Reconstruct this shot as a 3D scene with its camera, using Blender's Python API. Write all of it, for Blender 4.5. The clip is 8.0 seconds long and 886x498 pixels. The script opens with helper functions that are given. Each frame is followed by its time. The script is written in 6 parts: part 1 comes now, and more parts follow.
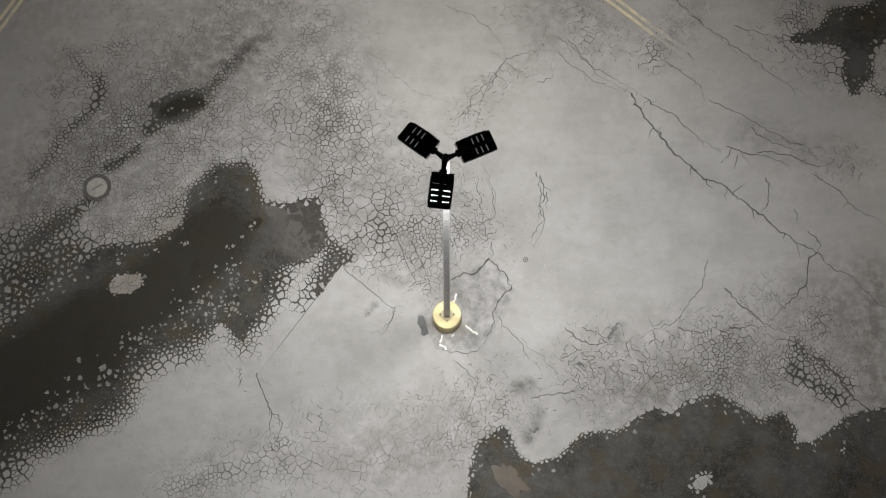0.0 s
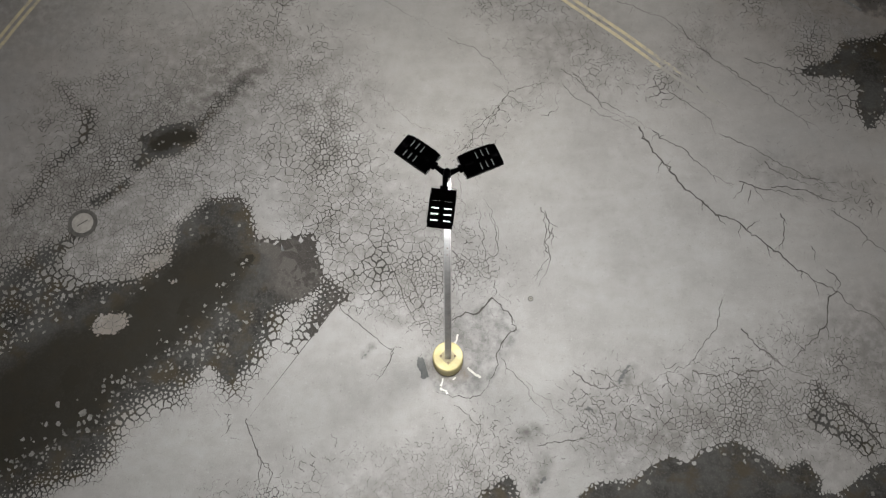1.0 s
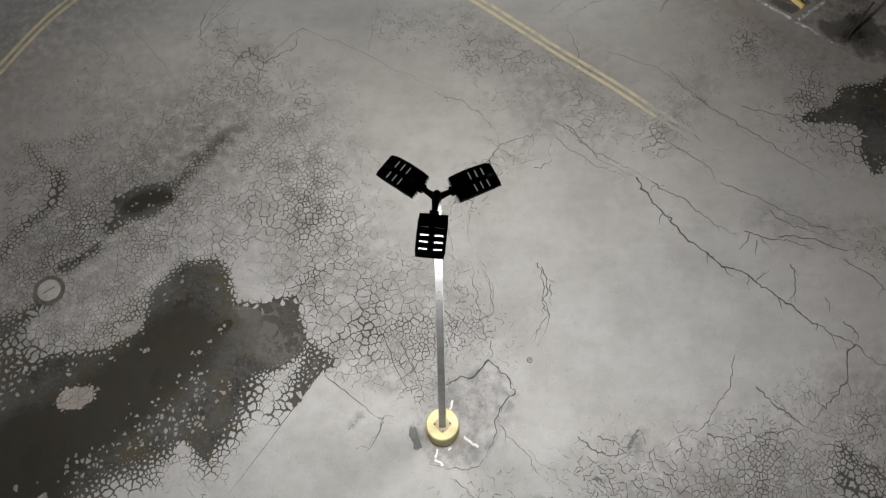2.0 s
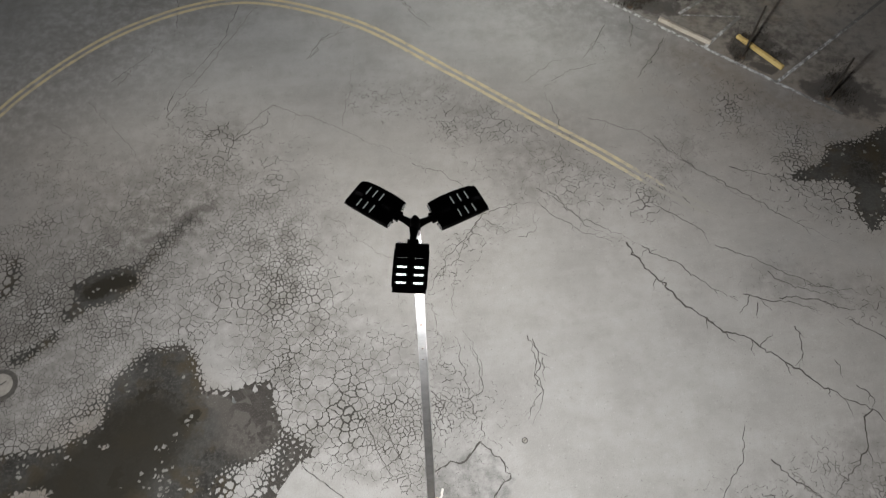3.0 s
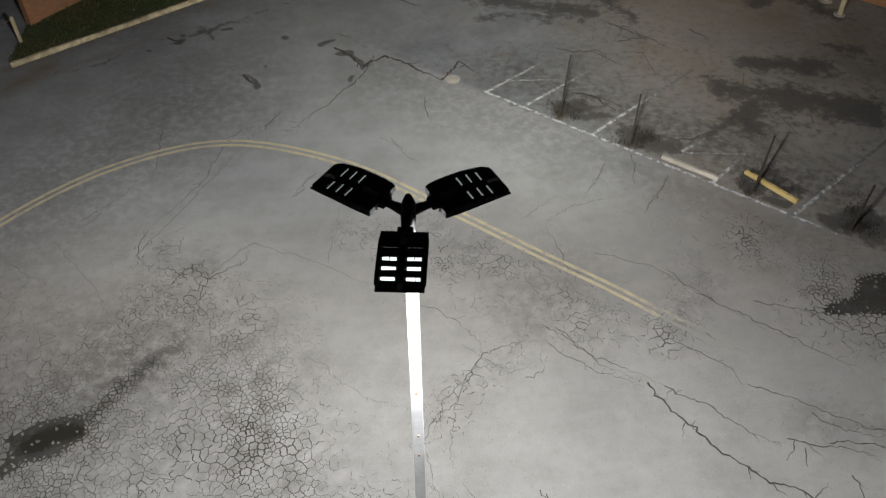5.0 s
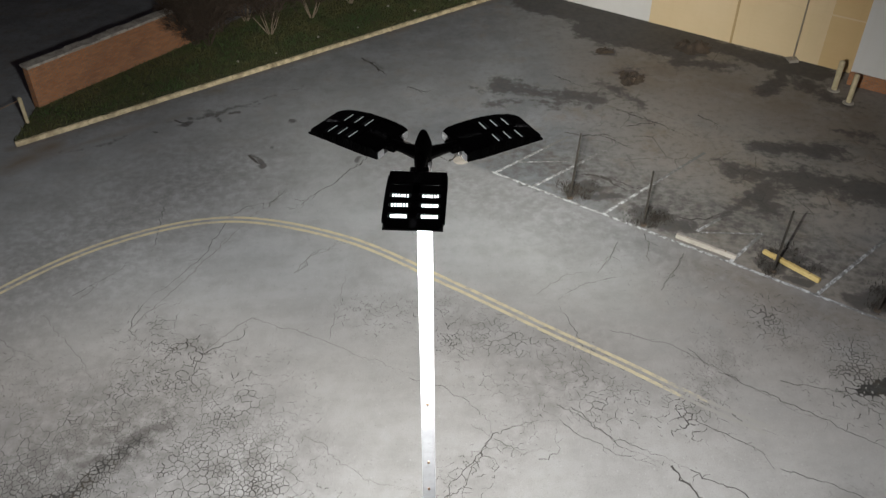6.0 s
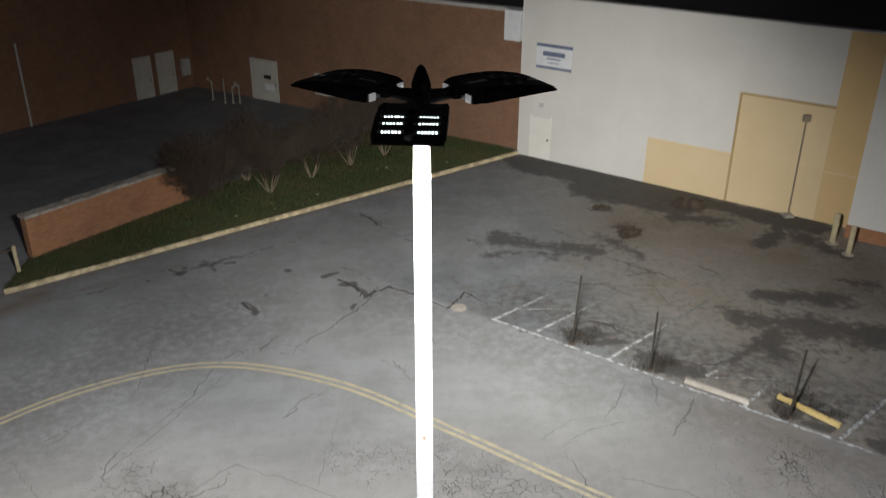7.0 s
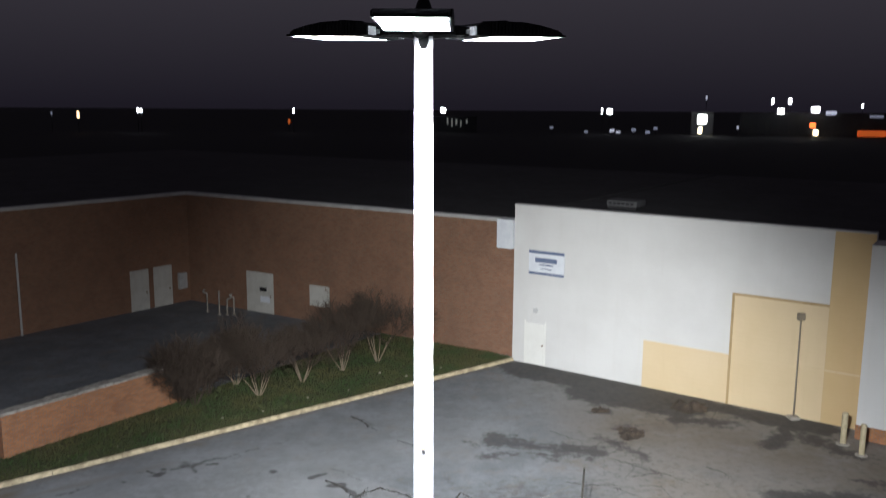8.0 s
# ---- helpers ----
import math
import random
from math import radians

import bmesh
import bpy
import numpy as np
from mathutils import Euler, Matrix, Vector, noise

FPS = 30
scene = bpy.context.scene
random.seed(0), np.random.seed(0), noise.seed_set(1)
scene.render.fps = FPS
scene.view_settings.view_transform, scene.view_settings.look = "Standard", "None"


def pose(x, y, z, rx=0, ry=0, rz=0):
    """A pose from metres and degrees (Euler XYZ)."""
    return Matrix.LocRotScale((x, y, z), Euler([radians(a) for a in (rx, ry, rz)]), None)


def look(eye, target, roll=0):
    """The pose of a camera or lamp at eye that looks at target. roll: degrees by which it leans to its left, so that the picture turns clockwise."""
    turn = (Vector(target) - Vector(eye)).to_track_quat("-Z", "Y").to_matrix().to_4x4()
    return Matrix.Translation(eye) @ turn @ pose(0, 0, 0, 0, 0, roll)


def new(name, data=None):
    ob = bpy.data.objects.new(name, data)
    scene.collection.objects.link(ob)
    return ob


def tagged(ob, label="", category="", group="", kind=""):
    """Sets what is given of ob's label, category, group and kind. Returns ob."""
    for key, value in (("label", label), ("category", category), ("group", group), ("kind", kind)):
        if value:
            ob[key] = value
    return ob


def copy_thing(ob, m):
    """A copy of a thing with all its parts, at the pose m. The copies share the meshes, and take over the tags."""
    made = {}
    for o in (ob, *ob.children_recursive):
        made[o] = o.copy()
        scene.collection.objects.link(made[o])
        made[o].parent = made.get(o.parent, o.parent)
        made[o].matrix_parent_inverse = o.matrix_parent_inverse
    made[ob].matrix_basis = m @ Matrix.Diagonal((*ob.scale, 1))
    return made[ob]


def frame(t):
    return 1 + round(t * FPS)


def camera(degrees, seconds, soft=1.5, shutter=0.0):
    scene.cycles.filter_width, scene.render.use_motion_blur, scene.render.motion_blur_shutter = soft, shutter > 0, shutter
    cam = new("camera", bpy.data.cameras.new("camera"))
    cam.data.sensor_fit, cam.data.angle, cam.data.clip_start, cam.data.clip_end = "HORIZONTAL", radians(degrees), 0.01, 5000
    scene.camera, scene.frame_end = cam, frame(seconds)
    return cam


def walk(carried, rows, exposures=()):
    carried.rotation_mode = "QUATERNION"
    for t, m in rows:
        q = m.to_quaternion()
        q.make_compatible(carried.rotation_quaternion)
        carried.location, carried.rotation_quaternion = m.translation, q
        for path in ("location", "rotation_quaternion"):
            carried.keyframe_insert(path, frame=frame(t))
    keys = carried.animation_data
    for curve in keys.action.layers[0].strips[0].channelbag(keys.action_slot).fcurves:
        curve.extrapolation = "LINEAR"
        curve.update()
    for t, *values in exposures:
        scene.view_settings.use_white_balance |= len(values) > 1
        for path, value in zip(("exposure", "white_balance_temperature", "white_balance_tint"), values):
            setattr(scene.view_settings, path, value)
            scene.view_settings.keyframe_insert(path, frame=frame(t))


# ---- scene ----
import collections
from mathutils import geometry

# ---- camera ----
cam = camera(55.2, 8.0, soft=1.2, shutter=0.3)
PATH = [
    (0, (0.002, -4.567, 24.223), (-0.001, -4.039, 22.294), -0.6),
    (0.5, (0.002, -4.560, 23.661), (-0.002, -3.989, 21.744), -0.6),
    (1, (-0.006, -4.586, 23.0), (-0.010, -3.944, 21.106), -0.6),
    (1.5, (-0.016, -4.592, 22.240), (-0.012, -3.866, 20.377), -0.4),
    (1.7, (-0.021, -4.611, 21.938), (-0.010, -3.850, 20.089), -0.3),
    (2.8, (0.018, -4.592, 20.182), (0.073, -3.614, 18.438), -0.1),
    (3, (-0.010, -4.625, 19.922), (0.061, -3.603, 18.204), -0.1),
    (3.5, (0.015, -4.580, 19.148), (0.106, -3.463, 17.492), -0.1),
    (4, (-0.012, -4.550, 18.365), (0.091, -3.336, 16.779), 0.0),
    (4.5, (-0.034, -4.537, 17.634), (0.075, -3.233, 16.121), 0.0),
    (4.7, (-0.055, -4.508, 17.353), (0.059, -3.168, 15.873), 0.0),
    (5.8, (-0.198, -4.500, 15.758), (-0.076, -2.964, 14.483), 0.2),
    (6, (-0.194, -4.472, 15.490), (-0.071, -2.901, 14.2605), 0.2),
    (6.5, (-0.207, -4.460, 14.759), (-0.075, -2.789, 13.6697), 0.2),
    (7, (-0.205, -4.450, 13.99), (-0.059, -2.650, 13.129), 0.3),
    (7.2, (-0.221, -4.440, 13.664), (-0.066, -2.597, 12.902), 0.3),
    (7.5, (-0.244, -4.425, 13.175), (-0.084, -2.526, 12.569), 0.35),
    (8, (-0.248, -4.429, 12.420), (-0.075, -2.465, 12.087), 0.4),
]
EXPOSURES = ((0.0, -0.06, 6500, 10), (3.0, -0.06, 6500, 10), (4.5, -0.03, 6400, 9), (6.0, 0.32, 6300, 10), (7.0, 0.47, 6250, 10), (7.5, 0.76, 6100, 9), (8.0, 1.18, 5700, 10))
walk(cam, [(t, look(eye, target, roll)) for t, eye, target, roll in PATH], EXPOSURES)

# ---- night sky and lamps ----
world = bpy.data.worlds.new("night_sky")
scene.world = world
world.use_nodes = True
wn, wl = world.node_tree.nodes, world.node_tree.links
wbg = wn["Background"]
wtc, wsep, wramp = wn.new("ShaderNodeTexCoord"), wn.new("ShaderNodeSeparateXYZ"), wn.new("ShaderNodeValToRGB")
wl.new(wtc.outputs["Generated"], wsep.inputs[0])
wl.new(wsep.outputs["Z"], wramp.inputs[0])
wramp.color_ramp.elements[0].position, wramp.color_ramp.elements[0].color = 0.0, (0.010, 0.008, 0.011, 1)
wramp.color_ramp.elements[1].position, wramp.color_ramp.elements[1].color = 0.14, (0.030, 0.025, 0.028, 1)
wl.new(wramp.outputs[0], wbg.inputs[0])
wbg.inputs[1].default_value = 0.56

HEAD_DIRECTIONS = (-97.0, 23.0, 143.0)      # degrees, the three lamp heads round the mast
HUB = Vector((0.03, -0.09, 12.86))
COOL, WARM = (0.988, 0.988, 0.985), (1.0, 0.955, 0.850)     # cool straight down, warmer far out
LAMP_DOWN = (3500.0, 5100.0, 5100.0)
# for each head: how far its two beams turn from its own direction, their power, how steeply they fall and how wide they are
BEAMS = (((-34, 9000.0, 0.30, 58), (34, 9000.0, 0.30, 58)), ((-8, 9300.0, 0.38, 52), (46, 12500.0, 0.45, 46), (54, 2600.0, 1.05, 58)), ((-61, 17500.0, 0.36, 54), (-22, 5400.0, 0.45, 58), (-46, 2600.0, 1.05, 58)))


def lamp(name, place, aim, watts, cone, blend, size=0.14, colour=WARM):
    data = bpy.data.lights.new(name, "SPOT")
    data.energy, data.spot_size, data.spot_blend, data.color = watts, radians(cone), blend, colour
    data.shadow_soft_size = size
    ob = new(name, data)
    ob.matrix_world = look(place, aim)
    return ob


def heading(degrees):
    return Vector((math.cos(radians(degrees)), math.sin(radians(degrees)), 0))


# each head throws a broad pool straight down and two far beams outwards
for a, down, beams in zip(HEAD_DIRECTIONS, LAMP_DOWN, BEAMS):
    p = HUB + heading(a) * 0.52 + Vector((0, 0, -0.15))
    low = p - Vector((0, 0, 0.11))
    lamp("led_light", low, low - Vector((0, 0, 1)), down, 166, 0.65, 0.22, COOL)
    for turned, watts, fall, cone in beams:
        lamp("led_beam", p, p + heading(a + turned) * 0.94 + Vector((0, 0, -fall)), watts, cone, 1.0, 0.07)


# ---- materials ----
def material(name):
    m = bpy.data.materials.new(name)
    m.use_nodes = True
    return m, m.node_tree.nodes, m.node_tree.links, m.node_tree.nodes["Principled BSDF"]


def math_node(nodes, links, op, a, b=0.0, clamp=False):
    n = nodes.new("ShaderNodeMath")
    n.operation, n.use_clamp = op, clamp
    for i, v in enumerate((a, b)):
        if isinstance(v, (int, float)):
            n.inputs[i].default_value = v
        else:
            links.new(v, n.inputs[i])
    return n.outputs[0]


def mix_colour(nodes, links, fac, a, b, blend="MIX"):
    n = nodes.new("ShaderNodeMix")
    n.data_type, n.blend_type = "RGBA", blend
    for i, v in ((0, fac), (6, a), (7, b)):
        if isinstance(v, (int, float)):
            n.inputs[i].default_value = v
        elif isinstance(v, tuple):
            n.inputs[i].default_value = (*v, 1)
        else:
            links.new(v, n.inputs[i])
    return n.outputs[2]


def step_node(nodes, links, v, lo, hi, out_lo=0.0, out_hi=1.0):
    n = nodes.new("ShaderNodeMapRange")
    n.interpolation_type = "SMOOTHSTEP"
    links.new(v, n.inputs[0])
    for i, x in enumerate((lo, hi, out_lo, out_hi)):
        if isinstance(x, (int, float)):
            n.inputs[1 + i].default_value = x
        else:
            links.new(x, n.inputs[1 + i])
    return n.outputs[0]


def noise_node(nodes, links, vec, scale, detail=4.0, rough=0.6):
    n = nodes.new("ShaderNodeTexNoise")
    n.inputs["Scale"].default_value, n.inputs["Detail"].default_value, n.inputs["Roughness"].default_value = scale, detail, rough
    links.new(vec, n.inputs["Vector"])
    return n


def bump_node(nodes, links, height, strength, distance, bsdf):
    n = nodes.new("ShaderNodeBump")
    n.inputs["Strength"].default_value, n.inputs["Distance"].default_value = strength, distance
    links.new(height, n.inputs["Height"])
    links.new(n.outputs[0], bsdf.inputs["Normal"])


def worn(name, a, b, scale, rough=0.7, metal=0.0, fine=6.0, bump=0.3, depth=0.004, grime=(0.1, 0.085, 0.07), dirt=0.35):
    """Two tones at a broad scale, fine grain, and blotches of grime."""
    m, n, l, bsdf = material(name)
    tc = n.new("ShaderNodeTexCoord").outputs["Object"]
    big = noise_node(n, l, tc, scale, 5, 0.62).outputs[0]
    small = noise_node(n, l, tc, scale * fine, 4, 0.7).outputs[0]
    col = mix_colour(n, l, step_node(n, l, big, 0.35, 0.65), a, b)
    col = mix_colour(n, l, step_node(n, l, small, 0.52, 0.78, 0.0, dirt), col, grime)
    l.new(col, bsdf.inputs["Base Color"])
    l.new(step_node(n, l, small, 0.3, 0.8, rough - 0.1, min(1.0, rough + 0.15)), bsdf.inputs["Roughness"])
    bsdf.inputs["Metallic"].default_value = metal
    bump_node(n, l, small, bump, depth, bsdf)
    return m


def glowing(name, colour, strength):
    m, n, l, bsdf = material(name)
    bsdf.inputs["Base Color"].default_value = (*colour, 1)
    bsdf.inputs["Emission Color"].default_value = (*colour, 1)
    bsdf.inputs["Emission Strength"].default_value = strength
    return m


def damp_colour(n, l, tc, dirt):
    """Dark binder under a film of water, browner where mud has settled."""
    blotch = noise_node(n, l, tc, 0.55, 6, 0.65).outputs[0]
    speck = noise_node(n, l, tc, 17.0, 2, 0.5).outputs[0]
    dark = mix_colour(n, l, step_node(n, l, blotch, 0.35, 0.65), (0.017, 0.0155, 0.0132), (0.050, 0.049, 0.045))
    dark = mix_colour(n, l, step_node(n, l, speck, 0.50, 0.72, 0.0, 0.55), dark, (0.075, 0.07, 0.062))
    dark = mix_colour(n, l, step_node(n, l, noise_node(n, l, tc, 5.0, 5, 0.7).outputs[0], 0.46, 0.68, 0.0, 0.55), dark, (0.070, 0.068, 0.062))
    dark = mix_colour(n, l, step_node(n, l, noise_node(n, l, tc, 1.5, 5, 0.6).outputs[0], 0.46, 0.66, 0.0, 0.75), dark, (0.046, 0.036, 0.021))
    return mix_colour(n, l, step_node(n, l, dirt, 0.35, 0.7), dark, (0.017, 0.0145, 0.0095))


def craze_material():
    """Filled joints of the crazed film: grey in the hair-thin ones, dark and damp in the wide ones."""
    m, n, l, bsdf = material("craze_fill")
    tc = n.new("ShaderNodeTexCoord").outputs["Object"]

    def field(name):
        a = n.new("ShaderNodeAttribute")
        a.attribute_name = name
        return a.outputs["Fac"]

    grain = noise_node(n, l, tc, 30.0, 3, 0.7).outputs[0]
    dry = mix_colour(n, l, field("depth"), (0.120, 0.111, 0.099), (0.034, 0.030, 0.026))
    dry = mix_colour(n, l, step_node(n, l, grain, 0.5, 0.75, 0.0, 0.4), dry, (0.16, 0.15, 0.135))
    col = mix_colour(n, l, step_node(n, l, field("wet"), 0.12, 0.30), dry, damp_colour(n, l, tc, field("dirt")))
    l.new(col, bsdf.inputs["Base Color"])
    bsdf.inputs["Roughness"].default_value = 0.85
    bsdf.inputs["Specular IOR Level"].default_value = 0.25
    bump_node(n, l, grain, 0.3, 0.006, bsdf)
    return m


def asphalt_material():
    """Old sealed asphalt: pale film, crazed like mud, worn to dark binder where water stands."""
    m, n, l, bsdf = material("old_asphalt")
    tc = n.new("ShaderNodeTexCoord").outputs["Object"]

    def field(name):
        a = n.new("ShaderNodeAttribute")
        a.attribute_name = name
        return a.outputs["Fac"]

    wet, craze, stain, lot, dirt, bare, grime, patch = (field(k) for k in ("wet", "craze", "stain", "lot", "dirt", "bare", "grime", "patch"))
    # wandering coordinates, so that no cell has a straight edge
    warp = noise_node(n, l, tc, 3.4, 4, 0.6)
    off = n.new("ShaderNodeVectorMath")
    off.operation = "MULTIPLY_ADD"
    l.new(warp.outputs["Color"], off.inputs[0])
    off.inputs[1].default_value = (0.17, 0.17, 0.0)
    l.new(tc, off.inputs[2])
    jag = noise_node(n, l, tc, 16.0, 2, 0.5)
    off2 = n.new("ShaderNodeVectorMath")
    off2.operation = "MULTIPLY_ADD"
    l.new(jag.outputs["Color"], off2.inputs[0])
    off2.inputs[1].default_value = (0.050, 0.050, 0.0)
    l.new(off.outputs[0], off2.inputs[2])
    where = off2.outputs[0]

    def cells(scale, rnd=1.0):
        v = n.new("ShaderNodeTexVoronoi")
        v.feature, v.voronoi_dimensions = "DISTANCE_TO_EDGE", "2D"
        v.inputs["Scale"].default_value, v.inputs["Randomness"].default_value = scale, rnd
        l.new(where, v.inputs["Vector"])
        return v.outputs["Distance"]

    blotch = noise_node(n, l, tc, 0.55, 6, 0.65).outputs[0]
    mid = noise_node(n, l, tc, 3.5, 5, 0.65).outputs[0]
    patchy = noise_node(n, l, tc, 0.9, 3, 0.5).outputs[0]
    grit = noise_node(n, l, tc, 42.0, 3, 0.7).outputs[0]
    # pale film
    col = mix_colour(n, l, step_node(n, l, blotch, 0.3, 0.7), (0.245, 0.236, 0.224), (0.305, 0.296, 0.284))
    col = mix_colour(n, l, step_node(n, l, mid, 0.35, 0.75, 0.0, 0.22), col, (0.165, 0.155, 0.145))
    col = mix_colour(n, l, step_node(n, l, grit, 0.42, 0.75, 0.0, 0.45), col, (0.12, 0.115, 0.108))
    # faint sweeps of the roller, and pale and dark specks
    mp = n.new("ShaderNodeMapping")
    mp.inputs["Scale"].default_value = (0.30, 1.3, 1.0)
    mp.inputs["Rotation"].default_value = (0, 0, radians(8))
    l.new(tc, mp.inputs[0])
    sweep = noise_node(n, l, mp.outputs[0], 1.3, 5, 0.6).outputs[0]
    col = mix_colour(n, l, step_node(n, l, sweep, 0.38, 0.75, 0.0, 0.22), col, (0.33, 0.325, 0.315))
    speck = noise_node(n, l, tc, 17.0, 2, 0.5).outputs[0]
    col = mix_colour(n, l, step_node(n, l, speck, 0.66, 0.72, 0.0, 0.45), col, (0.40, 0.39, 0.375))
    col = mix_colour(n, l, step_node(n, l, speck, 0.33, 0.27, 0.0, 0.50), col, (0.09, 0.085, 0.08))
    # past the centre line the colour is tinted slightly bluer
    sep = n.new("ShaderNodeSeparateXYZ")
    l.new(tc, sep.inputs[0])
    col = mix_colour(n, l, step_node(n, l, sep.outputs["Y"], 10.0, 17.0), col, mix_colour(n, l, 1.0, col, (0.955, 1.0, 1.055), "MULTIPLY"))
    # the parking side: browner, more worn; the same tone far from the mast
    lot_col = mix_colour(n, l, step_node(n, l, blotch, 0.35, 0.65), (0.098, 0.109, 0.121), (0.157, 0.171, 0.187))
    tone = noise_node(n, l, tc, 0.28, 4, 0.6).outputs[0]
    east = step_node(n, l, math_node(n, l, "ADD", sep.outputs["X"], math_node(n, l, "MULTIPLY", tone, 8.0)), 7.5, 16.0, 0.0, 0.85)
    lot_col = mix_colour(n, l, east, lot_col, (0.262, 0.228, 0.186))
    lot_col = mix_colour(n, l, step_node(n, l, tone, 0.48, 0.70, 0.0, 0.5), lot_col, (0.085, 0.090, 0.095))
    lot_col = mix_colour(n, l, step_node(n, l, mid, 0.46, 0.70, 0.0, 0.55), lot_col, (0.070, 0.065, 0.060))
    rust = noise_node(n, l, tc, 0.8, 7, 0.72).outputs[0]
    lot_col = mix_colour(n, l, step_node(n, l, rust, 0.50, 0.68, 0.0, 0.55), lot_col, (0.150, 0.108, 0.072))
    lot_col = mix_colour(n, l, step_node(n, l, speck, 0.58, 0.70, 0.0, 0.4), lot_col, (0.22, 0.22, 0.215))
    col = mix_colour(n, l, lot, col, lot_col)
    wide = cells(0.85)
    parted = step_node(n, l, wide, 0.003, 0.026, 1.0, 0.0)
    parted = math_node(n, l, "MULTIPLY", math_node(n, l, "MULTIPLY", parted, step_node(n, l, lot, 0.72, 0.95)), step_node(n, l, patchy, 0.42, 0.54, 0.0, 0.8))
    col = mix_colour(n, l, parted, col, (0.052, 0.047, 0.042))
    # rougher concrete round the mast's foot
    trowel = noise_node(n, l, tc, 2.6, 7, 0.72).outputs[0]
    made_good = mix_colour(n, l, step_node(n, l, trowel, 0.34, 0.62), (0.150, 0.146, 0.140), (0.275, 0.268, 0.256))
    made_good = mix_colour(n, l, step_node(n, l, grit, 0.5, 0.7, 0.0, 0.5), made_good, (0.33, 0.32, 0.31))
    col = mix_colour(n, l, patch, col, made_good)
    # soft stains and crazed grime
    s = math_node(n, l, "MULTIPLY", stain, step_node(n, l, mid, 0.25, 0.65), True)
    col = mix_colour(n, l, s, col, (0.060, 0.056, 0.050))
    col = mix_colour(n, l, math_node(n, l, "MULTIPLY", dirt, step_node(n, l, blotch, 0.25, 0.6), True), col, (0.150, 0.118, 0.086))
    # oily grime on the parking side, in ragged blots
    g = math_node(n, l, "ADD", grime, math_node(n, l, "ADD", math_node(n, l, "MULTIPLY", math_node(n, l, "SUBTRACT", mid, 0.5), 1.15), math_node(n, l, "MULTIPLY", math_node(n, l, "SUBTRACT", blotch, 0.5), 1.2)))
    g = math_node(n, l, "MULTIPLY", step_node(n, l, g, 0.24, 0.66, 0.0, 0.76), step_node(n, l, grime, 0.0, 0.15))
    col = mix_colour(n, l, g, col, mix_colour(n, l, step_node(n, l, mid, 0.4, 0.65), (0.034, 0.033, 0.033), (0.066, 0.061, 0.055)))
    # washed streaks run slantwise over the crazed ground
    spin, pull = n.new("ShaderNodeMapping"), n.new("ShaderNodeMapping")
    spin.inputs["Rotation"].default_value = (0, 0, radians(-42))
    pull.inputs["Scale"].default_value = (0.22, 1.5, 1.0)
    l.new(tc, spin.inputs[0])
    l.new(spin.outputs[0], pull.inputs[0])
    wash = noise_node(n, l, pull.outputs[0], 2.0, 6, 0.68).outputs[0]
    col = mix_colour(n, l, math_node(n, l, "MULTIPLY", craze, step_node(n, l, wash, 0.40, 0.68, 0.0, 0.40), True), col, (0.150, 0.142, 0.128))
    col = mix_colour(n, l, math_node(n, l, "MULTIPLY", craze, step_node(n, l, wash, 0.48, 0.34, 0.0, 0.22), True), col, (0.33, 0.322, 0.308))
    worn_off = noise_node(n, l, tc, 1.6, 7, 0.74).outputs[0]
    col = mix_colour(n, l, math_node(n, l, "MULTIPLY", craze, step_node(n, l, worn_off, 0.44, 0.62, 0.0, 0.72), True), col, (0.128, 0.121, 0.110))
    col = mix_colour(n, l, math_node(n, l, "MULTIPLY", craze, step_node(n, l, worn_off, 0.44, 0.34, 0.0, 0.35), True), col, (0.345, 0.337, 0.323))
    # ragged rims of what is worn off
    rim = math_node(n, l, "ADD", math_node(n, l, "MULTIPLY", math_node(n, l, "SUBTRACT", mid, 0.5), 0.55), math_node(n, l, "MULTIPLY", math_node(n, l, "SUBTRACT", speck, 0.5), 0.45))
    # film worn off to grey aggregate
    torn = step_node(n, l, math_node(n, l, "ADD", bare, rim), 0.52, 0.60)
    grey = mix_colour(n, l, step_node(n, l, mid, 0.35, 0.65), (0.078, 0.081, 0.078), (0.112, 0.115, 0.110))
    col = mix_colour(n, l, torn, col, grey)
    # standing damp
    damp = step_node(n, l, math_node(n, l, "ADD", wet, math_node(n, l, "MULTIPLY", rim, 0.5)), 0.57, 0.61)
    col = mix_colour(n, l, damp, col, damp_colour(n, l, tc, dirt))
    # land beyond the buildings: its unlit night darkness is put into the colour
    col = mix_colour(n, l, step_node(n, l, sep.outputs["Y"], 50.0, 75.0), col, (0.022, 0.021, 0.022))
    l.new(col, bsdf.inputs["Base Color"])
    l.new(step_node(n, l, damp, 0.0, 1.0, 0.9, 0.62), bsdf.inputs["Roughness"])
    bsdf.inputs["Specular IOR Level"].default_value = 0.25
    h = math_node(n, l, "SUBTRACT", math_node(n, l, "MULTIPLY", grit, 0.25), math_node(n, l, "MULTIPLY", damp, 1.0))
    bump_node(n, l, h, 0.35, 0.01, bsdf)
    return m


